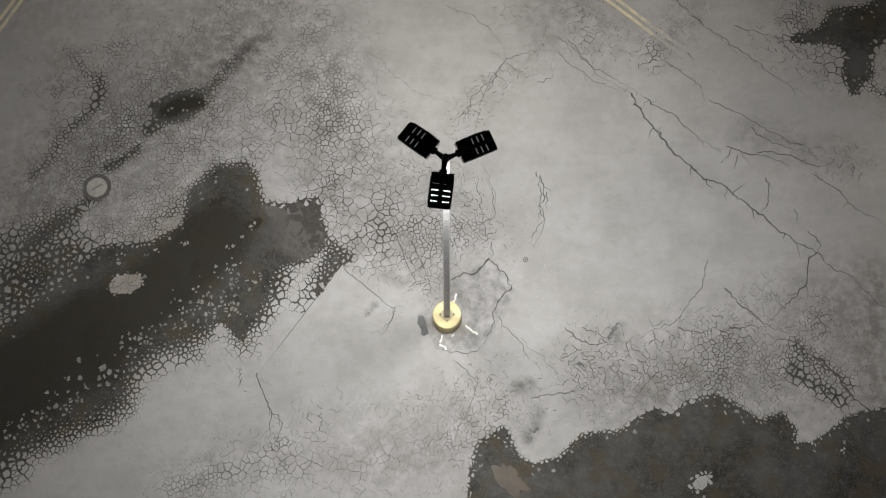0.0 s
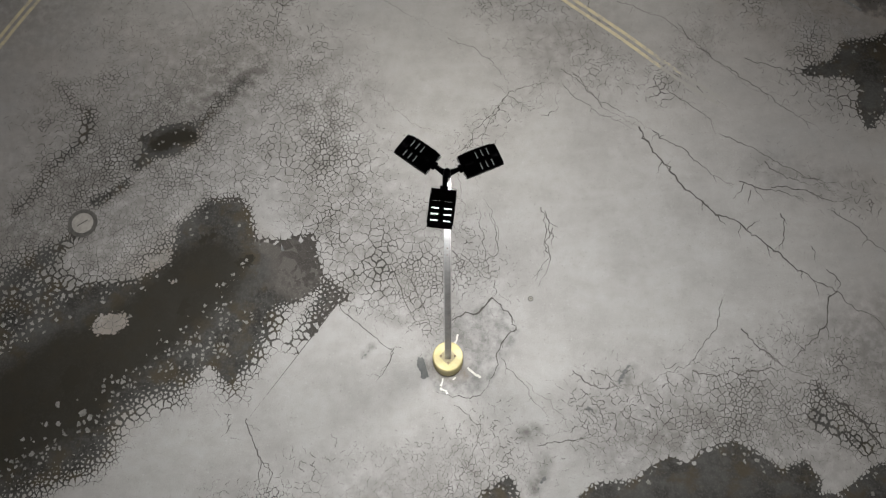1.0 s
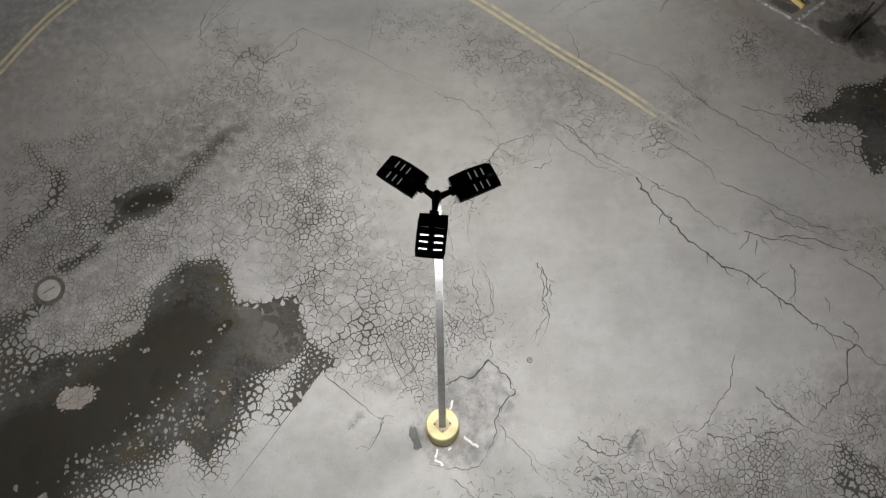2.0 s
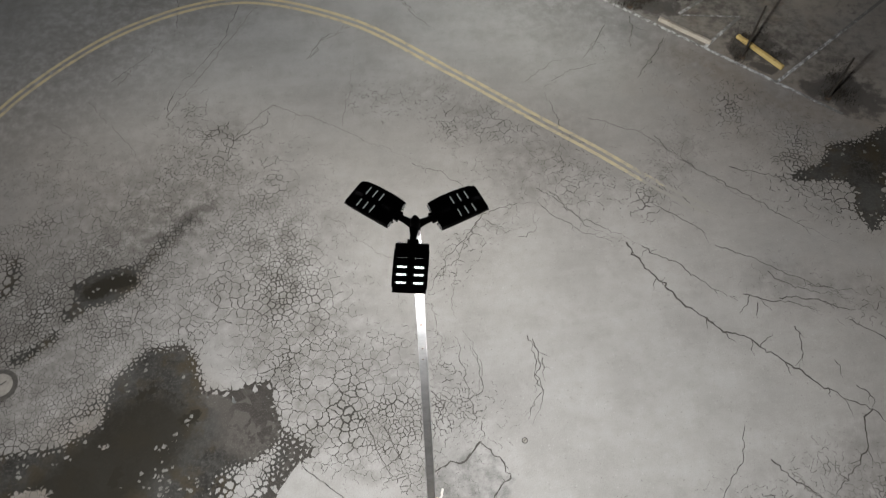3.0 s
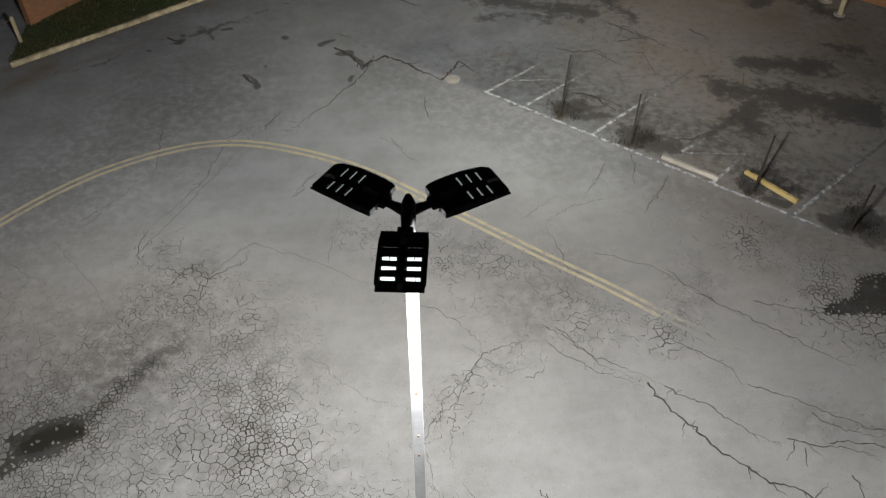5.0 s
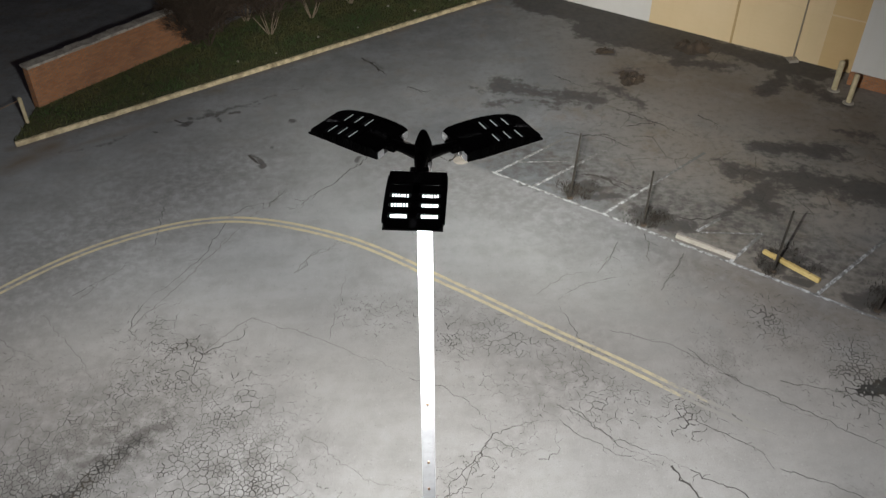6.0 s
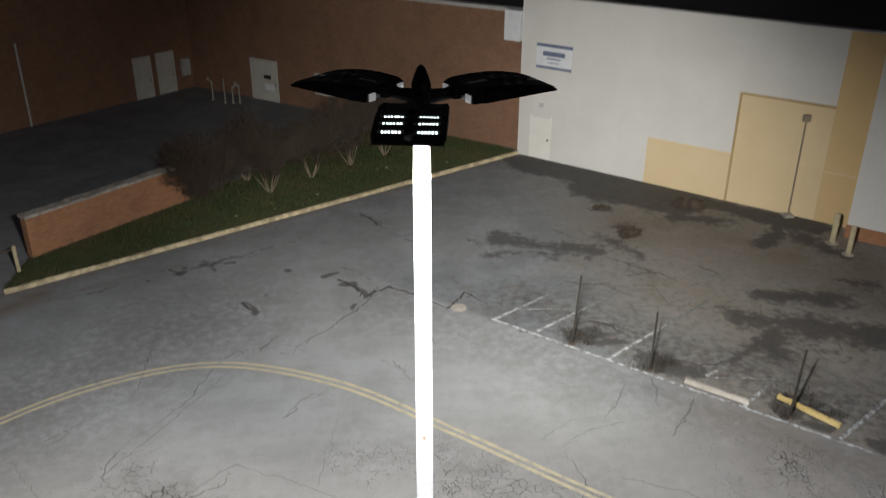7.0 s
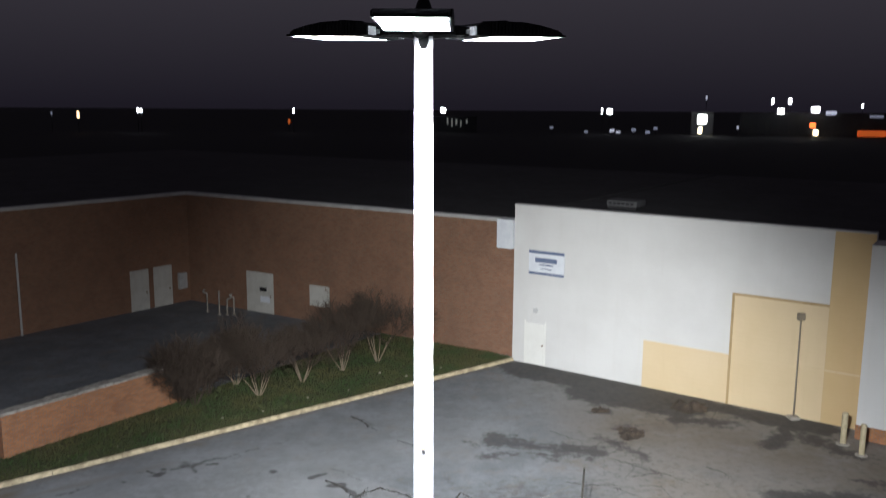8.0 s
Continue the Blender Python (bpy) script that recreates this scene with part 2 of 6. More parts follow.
def brick_material(name, a, b, mortar, rot=False):
    m, n, l, bsdf = material(name)
    tc = n.new("ShaderNodeTexCoord").outputs["Object"]
    sep, comb = n.new("ShaderNodeSeparateXYZ"), n.new("ShaderNodeCombineXYZ")
    l.new(tc, sep.inputs[0])
    l.new(math_node(n, l, "ADD", sep.outputs["X"], sep.outputs["Y"]), comb.inputs["X"])
    l.new(sep.outputs["Z"], comb.inputs["Y"])
    t = n.new("ShaderNodeTexBrick")
    t.inputs["Color1"].default_value, t.inputs["Color2"].default_value, t.inputs["Mortar"].default_value = (*a, 1), (*b, 1), (*mortar, 1)
    t.inputs["Scale"].default_value, t.inputs["Mortar Size"].default_value = 1.0, 0.010
    t.inputs["Brick Width"].default_value, t.inputs["Row Height"].default_value = 0.215, 0.075
    l.new(comb.outputs[0], t.inputs["Vector"])
    big = noise_node(n, l, tc, 0.7, 5, 0.65).outputs[0]
    col = mix_colour(n, l, step_node(n, l, big, 0.4, 0.75, 0.0, 0.28), t.outputs["Color"], (0.09, 0.055, 0.040))
    col = mix_colour(n, l, step_node(n, l, noise_node(n, l, tc, 6, 4).outputs[0], 0.6, 0.8, 0.0, 0.3), col, (0.30, 0.24, 0.19))
    l.new(col, bsdf.inputs["Base Color"])
    bsdf.inputs["Roughness"].default_value = 0.9
    bump_node(n, l, t.outputs["Fac"], -0.4, 0.006, bsdf)
    return m


def wall_paint(name, a, b, streak):
    """Painted block wall: faint courses, runs of grime down from the top."""
    m, n, l, bsdf = material(name)
    tc = n.new("ShaderNodeTexCoord").outputs["Object"]
    mp = n.new("ShaderNodeMapping")
    mp.inputs["Scale"].default_value = (2.2, 2.2, 0.16)
    l.new(tc, mp.inputs[0])
    runs = noise_node(n, l, mp.outputs[0], 1.6, 5, 0.65).outputs[0]
    big = noise_node(n, l, tc, 0.35, 4, 0.6).outputs[0]
    sep = n.new("ShaderNodeSeparateXYZ")
    l.new(tc, sep.inputs[0])
    course = math_node(n, l, "PINGPONG", sep.outputs["Z"], 0.10)
    joint = step_node(n, l, course, 0.0, 0.012, 1.0, 0.0)
    col = mix_colour(n, l, step_node(n, l, big, 0.3, 0.7), a, b)
    col = mix_colour(n, l, step_node(n, l, runs, 0.5, 0.8, 0.0, 0.16), col, streak)
    col = mix_colour(n, l, math_node(n, l, "MULTIPLY", joint, 0.12), col, streak)
    l.new(col, bsdf.inputs["Base Color"])
    bsdf.inputs["Roughness"].default_value = 0.75
    bump_node(n, l, math_node(n, l, "SUBTRACT", runs, joint), 0.25, 0.006, bsdf)
    return m


def line_paint(name, colour, asphalt, wear, scale=3.0):
    """Road paint, rubbed away in patches down to the asphalt."""
    m, n, l, bsdf = material(name)
    tc = n.new("ShaderNodeTexCoord").outputs["Object"]
    big = noise_node(n, l, tc, scale, 6, 0.7).outputs[0]
    fine = noise_node(n, l, tc, scale * 12, 4, 0.75).outputs[0]
    fade = n.new("ShaderNodeAttribute")
    fade.attribute_name = "fade"
    k = math_node(n, l, "ADD", math_node(n, l, "ADD", math_node(n, l, "MULTIPLY", big, 0.6), math_node(n, l, "MULTIPLY", fine, 0.4)), fade.outputs["Fac"])
    col = mix_colour(n, l, step_node(n, l, k, wear - 0.09, wear + 0.07), colour, asphalt)
    l.new(col, bsdf.inputs["Base Color"])
    bsdf.inputs["Roughness"].default_value = 0.8
    bump_node(n, l, fine, 0.3, 0.003, bsdf)
    return m


ASPHALT = asphalt_material()
CRAZE_FILL = craze_material()
FILM = worn("old_surface_film", (0.095, 0.090, 0.081), (0.19, 0.182, 0.168), 4.0, 0.9, fine=14, dirt=0.6, grime=(0.10, 0.09, 0.075))
CRACK = worn("crack_fill", (0.034, 0.030, 0.026), (0.052, 0.046, 0.040), 4, 0.95, dirt=0.2)
HAIR_CRACK = worn("fine_crack_fill", (0.105, 0.098, 0.09), (0.14, 0.13, 0.12), 4, 0.95, dirt=0.2)
YELLOW_LINE = line_paint("yellow_road_paint", (0.43, 0.365, 0.23), (0.23, 0.22, 0.20), 0.54)
WHITE_LINE = line_paint("white_road_paint", (0.56, 0.575, 0.58), (0.13, 0.127, 0.12), 0.495, 5.0)
BASE_YELLOW = worn("yellow_painted_concrete", (0.50, 0.43, 0.21), (0.57, 0.50, 0.27), 3.5, 0.75, dirt=0.45, grime=(0.35, 0.28, 0.14))
STEEL = worn("galvanised_steel", (0.34, 0.34, 0.34), (0.42, 0.42, 0.42), 3.0, 0.45, 0.35, dirt=0.15, bump=0.1)
BOLT = worn("rusted_steel", (0.16, 0.10, 0.06), (0.24, 0.16, 0.10), 9.0, 0.8, 0.4)
BLACK = worn("black_powder_coat", (0.006, 0.006, 0.007), (0.010, 0.010, 0.010), 6.0, 0.55, dirt=0.1, grime=(0.02, 0.02, 0.02))
BLACK.node_tree.nodes["Principled BSDF"].inputs["Specular IOR Level"].default_value = 0.15
# no lamp behind these caps: the light falling on them is given as a glow
BOX_END = glowing("self_lit_end_cap", (0.80, 0.80, 0.78), 0.14)
LENS = glowing("lit_led_lens", (1.0, 0.98, 0.95), 60.0)
FAINT_SLOT = glowing("half_hidden_led", (0.92, 1.0, 0.98), 0.7)
SLOT = glowing("lit_led_row", (0.92, 1.0, 0.98), 3.4)
DIM_SLOT = glowing("dim_led_row", (0.92, 1.0, 0.98), 0.17)
BRICK = brick_material("brown_brick", (0.250, 0.122, 0.070), (0.185, 0.090, 0.052), (0.20, 0.145, 0.10))
BRICK_NEAR = brick_material("orange_brick", (0.43, 0.182, 0.070), (0.31, 0.128, 0.050), (0.22, 0.165, 0.125))
WHITE_WALL = wall_paint("white_wall_paint", (0.575, 0.565, 0.545), (0.625, 0.615, 0.595), (0.50, 0.475, 0.42))
TAN_WALL = wall_paint("tan_wall_paint", (0.60, 0.47, 0.28), (0.64, 0.51, 0.32), (0.46, 0.35, 0.20))
TAN_DEEP = wall_paint("deep_tan_wall_paint", (0.54, 0.385, 0.190), (0.58, 0.425, 0.22), (0.42, 0.29, 0.14))
COPING = worn("pale_metal_coping", (0.42, 0.42, 0.42), (0.52, 0.52, 0.51), 1.5, 0.6, 0.2)
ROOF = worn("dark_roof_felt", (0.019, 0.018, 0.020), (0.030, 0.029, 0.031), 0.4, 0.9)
DOOR = worn("off_white_door_paint", (0.45, 0.435, 0.39), (0.53, 0.515, 0.47), 1.2, 0.6, dirt=0.15)
LAMP_GREY = worn("dull_grey_pole_paint", (0.22, 0.185, 0.135), (0.28, 0.235, 0.17), 2.0, 0.7)
KERB = worn("kerb_concrete", (0.60, 0.50, 0.32), (0.33, 0.27, 0.17), 2.6, 0.9, fine=5, dirt=0.85, grime=(0.10, 0.075, 0.045))
SOIL = worn("grassy_soil", (0.036, 0.042, 0.016), (0.055, 0.052, 0.022), 1.0, 1.0, fine=9)
GRASS = worn("mown_grass", (0.030, 0.055, 0.010), (0.066, 0.064, 0.017), 0.55, 0.8, fine=5, dirt=0.5, grime=(0.10, 0.075, 0.035))
BARK = worn("pale_smooth_bark", (0.22, 0.172, 0.118), (0.29, 0.23, 0.16), 5.0, 0.8)
TWIG = worn("brown_twigs", (0.048, 0.033, 0.022), (0.070, 0.049, 0.034), 3.0, 0.9)
CONCRETE = worn("pale_concrete", (0.27, 0.245, 0.21), (0.36, 0.33, 0.285), 2.0, 0.85, dirt=0.5)
CAP_STONE = worn("weathered_cap_stone", (0.44, 0.41, 0.36), (0.26, 0.24, 0.21), 2.2, 0.9, fine=5, dirt=0.7)
STOP_YELLOW = worn("yellow_wheel_stop_paint", (0.40, 0.29, 0.10), (0.50, 0.38, 0.15), 2.5, 0.8, dirt=0.75, grime=(0.09, 0.07, 0.045))
POST = worn("dark_weathered_post", (0.015, 0.013, 0.010), (0.028, 0.023, 0.017), 6.0, 0.85)
BOLLARD = worn("cream_bollard_paint", (0.44, 0.37, 0.23), (0.52, 0.45, 0.29), 4.0, 0.7, dirt=0.45)
PUDDLE = worn("muddy_water", (0.048, 0.034, 0.017), (0.034, 0.024, 0.013), 1.6, 0.6, dirt=0.3, bump=0.05)
RUBBLE = worn("brown_rubble", (0.036, 0.027, 0.019), (0.078, 0.056, 0.038), 2.5, 0.95)
WEED = worn("dry_weeds", (0.018, 0.015, 0.011), (0.036, 0.029, 0.020), 5.0, 0.9)
FAR_DARK = worn("far_dark_wall", (0.03, 0.03, 0.033), (0.045, 0.045, 0.045), 0.05, 0.95)
SIGN_WHITE = worn("sign_white", (0.62, 0.64, 0.68), (0.68, 0.70, 0.73), 3.0, 0.6, dirt=0.1)
SIGN_BLUE = worn("sign_slate_blue", (0.10, 0.13, 0.22), (0.13, 0.16, 0.25), 3.0, 0.6, dirt=0.1)
GLASS_DARK = worn("dark_window", (0.02, 0.02, 0.022), (0.03, 0.03, 0.03), 3.0, 0.2)


# ---- mesh helpers ----
def link_mesh(name, bm, mat, parent=None, smooth=False):
    me = bpy.data.meshes.new(name)
    bm.normal_update()
    bm.to_mesh(me)
    bm.free()
    me.materials.append(mat)
    if smooth:
        me.polygons.foreach_set("use_smooth", [True] * len(me.polygons))
    ob = new(name, me)
    if parent:
        ob.parent = parent
    return ob


def part(name, bm, mat, parent, label="", smooth=False):
    ob = link_mesh(name, bm, mat, parent, smooth)
    return tagged(ob, label) if label else ob


def thing(name, m, label, category, group="", kind=""):
    ob = new(name)
    ob.matrix_world = m
    return tagged(ob, label, category, group, kind)


def box(bm, x0, y0, z0, x1, y1, z1, bevel=0.0, m=None):
    """An upright box, its edges bevelled, into bm."""
    made = bmesh.ops.create_cube(bm, size=1)["verts"]
    bmesh.ops.scale(bm, vec=(x1 - x0, y1 - y0, z1 - z0), verts=made)
    bmesh.ops.translate(bm, vec=((x0 + x1) / 2, (y0 + y1) / 2, (z0 + z1) / 2), verts=made)
    if bevel:
        edges = list({e for v in made for e in v.link_edges})
        out = bmesh.ops.bevel(bm, geom=edges, offset=bevel, segments=2, affect="EDGES", profile=0.6)
        made = list({v for f in out["faces"] for v in f.verts} | {v for v in made if v.is_valid})
    if m is not None:
        bmesh.ops.transform(bm, matrix=m, verts=made)
    return bm


def boxed(*args, **kw):
    return box(bmesh.new(), *args, **kw)


def tube(bm, a, b, ra, rb, sides=8, caps=True):
    """A tapered round bar from a to b."""
    a, b = Vector(a), Vector(b)
    q = (b - a).to_track_quat("Z", "Y").to_matrix()
    rings = []
    for p, r in ((a, ra), (b, rb)):
        rings.append([bm.verts.new(p + q @ Vector((r * math.cos(k * math.tau / sides), r * math.sin(k * math.tau / sides), 0))) for k in range(sides)])
    for k in range(sides):
        bm.faces.new((rings[0][k], rings[0][(k + 1) % sides], rings[1][(k + 1) % sides], rings[1][k]))
    if caps and sides > 2:
        bm.faces.new(rings[1])
        bm.faces.new(rings[0][::-1])
    return bm


def lathe(profile, sides=40):
    """A turned solid from (radius, height) steps."""
    bm = bmesh.new()
    rings = [[bm.verts.new((r * math.cos(k * math.tau / sides), r * math.sin(k * math.tau / sides), z)) for k in range(sides)] for r, z in profile]
    for low, high in zip(rings, rings[1:]):
        for k in range(sides):
            bm.faces.new((low[k], low[(k + 1) % sides], high[(k + 1) % sides], high[k]))
    bm.faces.new(rings[-1])
    bm.faces.new(rings[0][::-1])
    return bm


def turn(x, y, z=0.0, rz=0.0):
    return pose(x, y, z, 0, 0, rz)


# ---- ground ----
def segment_distance(X, Y, a, b):
    ax, ay, bx, by = *a, *b
    dx, dy = bx - ax, by - ay
    k = np.clip(((X - ax) * dx + (Y - ay) * dy) / max(dx * dx + dy * dy, 1e-6), 0, 1)
    return np.hypot(X - ax - k * dx, Y - ay - k * dy)


def wobble(X, Y, seed, size):
    """Smooth random field between -1 and 1."""
    rng = np.random.RandomState(seed)
    out = np.zeros_like(X)
    for octave in range(4):
        for _ in range(5):
            a, f, ph = rng.uniform(0, math.tau), (2 ** octave) / size * rng.uniform(0.7, 1.3), rng.uniform(0, math.tau)
            out += np.sin((X * np.cos(a) + Y * np.sin(a)) * f * math.tau / 3 + ph) / 5 * 0.6 ** octave
    return np.clip(out, -1, 1)


def spread(X, Y, strokes, reach=1.0):
    """The greatest of many soft strokes: (x0, y0, x1, y1, half width, softness, strength)."""
    out = np.zeros_like(X)
    for x0, y0, x1, y1, r, soft, k in strokes:
        d = segment_distance(X, Y, (x0, y0), (x1, y1))
        out = np.maximum(out, k * np.clip((r + soft - d) / (2 * soft), 0, 1))
    return out


# standing damp: the outlines of the pools on the low ground
POOL_WEST = ((-16, -5.3), (-12.5, -3.55), (-10.93, -2.81), (-9.42, -2.03), (-9.26, -1.23), (-8.26, -0.58), (-6.67, 0.08), (-5.69, 0.07), (-5.25, 1.25), (-6.3, 1.94),
             (-5.59, 2.90), (-6.11, 4.2), (-6.88, 4.43), (-7.52, 3.89), (-7.70, 2.82), (-8.65, 2.13), (-10.15, 1.96), (-11.35, 0.77), (-12.4, 0.0), (-13.4, -1.0), (-16, -2.5))
POOL_SOUTH = ((0.72, -8.5), (0.72, -5.03), (0.78, -4.47), (0.98, -3.71), (1.62, -3.25), (1.84, -3.79), (2.19, -4.13), (2.45, -4.22), (3.08, -4.10), (3.49, -3.80), (3.82, -3.46), (4.93, -3.35),
              (5.43, -2.96), (5.92, -2.73), (6.38, -2.96), (6.89, -2.58), (7.70, -2.39), (8.16, -2.61), (8.82, -3.08), (9.48, -2.85), (9.71, -3.24), (9.62, -3.71), (10.26, -3.68),
              (10.94, -3.22), (11.46, -2.91), (12.39, -2.73), (16, -2.4), (16, -8.5))
POOL_EAST = ((11.14, 8.95), (12.07, 9.20), (12.50, 9.81), (13.51, 9.90), (14.6, 10.5), (16.5, 10.9), (16.2, 9.6), (14.07, 9.09), (13.45, 8.79), (13.27, 8.10), (13.32, 7.71), (12.81, 7.10),
             (12.68, 7.72), (12.84, 8.21), (12.65, 8.80), (11.94, 8.86))
POOL_SMALL = ((-9.05, 6.68), (-8.55, 7.10), (-7.68, 7.19), (-7.50, 6.77), (-7.88, 6.39), (-8.48, 6.21), (-8.93, 6.40))
# the grey apron beside the western pool, its film worn off
APRON = ((-6.88, 4.6), (-6.1, 4.65), (-5.55, 3.45), (-4.6, 3.3), (-3.8, 3.5), (-3.55, 2.2), (-4.1, 1.8), (-4.8, 1.65), (-5.25, 1.2), (-5.5, 0.1), (-5.9, -0.6), (-6.5, 0.1), (-6.3, 1.6), (-5.6, 2.9), (-6.3, 3.7))
APRON_TIP = ((-3.35, 2.35), (-2.72, 1.86), (-3.5, 0.80), (-4.05, 0.15), (-3.75, 1.0))
# concrete made good round the foot of the mast
FOOT_PATCH = ((0.21, 1.05), (1.40, 1.78), (2.13, 0.80), (1.16, -0.80), (0.92, -1.02), (0.22, -1.02), (-0.30, -0.80), (-0.75, -0.15), (-0.55, 0.25))


def depth_inside(X, Y, outline):
    """Distance to an outline, above nought inside it."""
    out, hit = np.full_like(X, 1e9), np.zeros(X.shape, bool)
    for a, b in zip(outline, (*outline[1:], outline[0])):
        out = np.minimum(out, segment_distance(X, Y, a, b))
        if a[1] != b[1]:
            hit ^= ((a[1] > Y) != (b[1] > Y)) & (X < a[0] + (Y - a[1]) / (b[1] - a[1]) * (b[0] - a[0]))
    return np.where(hit, out, -out)


def pool(X, Y, outline, fringe):
    """Nought far outside, 0.6 on the outline, one well inside; the fringe is how far the joints stay wet."""
    d = depth_inside(X, Y, outline)
    return np.where(d > 0, np.clip(0.6 + d * 0.7, 0, 1), np.clip(0.6 * (1 + d / fringe), 0, 1))


DAMP_WEST = ((-13.95, 0.16, -11.49, 1.67, 1.16, 0.66, 0.60), (-13.83, 1.69, -11.78, 2.71, 0.70, 0.61, 0.54), (-12.38, 2.11, -11.48, 3.07, 0.35, 0.39, 0.85),
             (-5.29, 1.45, -5.93, -0.56, 0.43, 0.66, 0.66), (-8.49, 2.87, -7.55, 3.84, 0.25, 0.44, 0.60))
DAMP_WEST_FINE = (
    (-11.32, 3.15, -10.54, 3.86, 0.17, 0.27, 0.78), (-10.19, 4.68, -9.39, 5.37, 0.14, 0.21, 0.78), (-9.14, 5.93, -8.77, 6.25, 0.22, 0.18, 0.78),
    (-10.78, 7.61, -10.79, 6.65, 0.15, 0.30, 0.78), (-10.79, 6.65, -11.45, 5.90, 0.11, 0.33, 0.73), (-11.45, 5.90, -12.48, 4.33, 0.19, 0.45, 0.56),
    (-12.02, 8.70, -10.77, 7.51, 0.11, 0.37, 0.52), (-11.73, 8.50, -9.71, 8.92, 0.10, 0.34, 0.44), (-5.97, -1.21, -5.60, -2.18, 0.05, 0.16, 0.49),
    (-5.48, -4.27, -1.42, -3.99, 0.30, 0.83, 0.37),
)
DAMP_WEST_EDGE = (
    (-5.67, 9.24, -6.18, 8.61, 0.15, 0.42, 0.40), (-6.18, 8.61, -7.11, 7.64, 0.27, 0.38, 0.51), (-7.11, 7.64, -7.77, 6.95, 0.19, 0.31, 0.56),
    (-12.53, -3.15, -9.03, -1.43, 0.22, 0.62, 0.62), (-9.03, -1.43, -6.38, 0.19, 0.22, 0.64, 0.66), (-7.36, 0.11, -5.61, 1.11, 0.50, 0.66, 0.56),
    (-7.64, -4.71, -5.80, -4.27, 0.15, 0.60, 0.52), (-5.80, -4.27, -4.50, -3.51, 0.12, 0.47, 0.46), (-12.82, -4.45, -11.84, -3.54, 0.38, 0.68, 0.52),
    (-6.51, 2.32, -5.56, 0.10, 0.51, 0.51, 0.75),
)
DAMP_MIDDLE = (
    (-3.88, 4.08, -2.52, 4.62, 0.18, 0.61, 0.42), (-2.14, 2.46, -0.46, 2.89, 0.20, 0.74, 0.50), (-1.48, 3.34, -2.98, 2.12, 0.14, 0.59, 0.52), (0.21, 2.89, 1.05, 2.70, 0.07, 0.53, 0.34),
    (-2.54, 5.54, -3.26, 6.49, 0.18, 0.72, 0.40), (-3.2, 3.4, -1.2, 3.9, 0.15, 0.9, 0.40), (-1.7, 2.0, -0.6, 1.6, 0.12, 0.4, 0.50), (-3.4, 1.8, -4.3, 0.4, 0.10, 0.35, 0.75), (-1.9, 2.9, -1.4, 2.5, 0.1, 0.3, 0.68),
)
DAMP_FAR = ((10.0, -1.5, 11.1, -2.4, 0.12, 0.5, 0.9), (10.2, -0.9, 11.4, -2.0, 0.10, 0.4, 0.7), (-5.85, 11.65, -5.65, 11.8, 0.08, 0.40, 0.55), (13.4, 7.2, 15.2, 5.6, 0.10, 0.40, 0.75))
CRAZED = (
    (-14.5, 0.0, -5.4, 8.2, 2.9, 1.2, 1.0), (-3.4, 4.9, -1.0, 2.2, 2.1, 1.0, 1.0), (-4.8, 7.6, -2.4, 5.6, 1.2, 1.0, 0.65),
    (-3.0, -3.6, 1.4, -3.0, 1.3, 1.0, 0.55), (4.6, -1.6, 10.6, -1.1, 1.4, 0.8, 0.85), (9.6, 0.3, 11.4, -0.6, 0.8, 0.6, 0.85),
    (2.0, 11.6, 5.0, 9.2, 0.9, 0.8, 0.75), (2.2, 9.6, 4.6, 9.4, 0.6, 0.6, 0.7), (6.7, 8.6, 8.2, 10.4, 0.5, 0.6, 0.9), (11.6, 9.6, 14.0, 8.0, 1.4, 0.9, 0.85),
)
CRAZED_MORE = (
    (-7.0, -4.9, -3.4, -3.6, 0.8, 0.8, 0.80), (0.4, 6.3, 3.0, 8.8, 0.35, 0.6, 0.75), (0.4, 4.0, 1.4, 2.2, 0.5, 0.6, 0.70), (-2.0, 3.1, -0.2, 1.1, 0.8, 0.6, 1.0),
    (-11.8, 7.6, -9.6, 9.8, 1.4, 1.0, 0.65), (9.5, 5.8, 12.2, 4.8, 0.5, 0.7, 0.55), (-6.6, 12.4, -4.6, 10.4, 0.8, 0.8, 0.45),
    (-1.0, 12.6, 0.8, 12.8, 0.6, 0.6, 0.55), (10.2, 11.4, 12.2, 9.4, 1.0, 0.6, 0.7), (6.0, 15.0, 12.0, 10.0, 0.7, 1.0, 0.30),
)
STAINED_WEST = (
    (-5.64, 9.34, -6.18, 8.65, 0.27, 0.46, 0.85), (-6.18, 8.65, -7.11, 7.67, 0.38, 0.46, 1.00), (-7.11, 7.67, -7.94, 6.91, 0.22, 0.37, 1.00),
    (-9.47, 5.32, -11.48, 3.07, 0.14, 0.43, 0.80), (-9.47, 9.28, -10.13, 6.74, 0.38, 1.14, 0.35), (-11.87, 8.11, -12.80, 4.15, 0.57, 1.15, 0.40),
    (-12.22, 2.19, -13.71, 0.83, 1.02, 1.02, 0.70), (-7.70, 2.51, -8.29, 3.58, 0.51, 0.68, 0.40), (-3.88, 4.08, -2.52, 4.61, 0.35, 0.70, 0.30),
)
STAINED_EAST = (
    (11.47, -0.03, 12.41, -2.30, 0.66, 1.82, 0.85), (12.6, 1.0, 12.2, -2.4, 0.5, 0.7, 0.8), (9.53, -1.33, 10.34, -2.60, 0.32, 0.96, 0.55), (5.28, -2.25, 8.64, -2.12, 0.32, 0.80, 0.30),
    (2.01, -2.07, 2.33, -1.92, 0.13, 0.16, 0.90), (2.28, -3.40, 2.45, -3.25, 0.13, 0.13, 1.00),
)
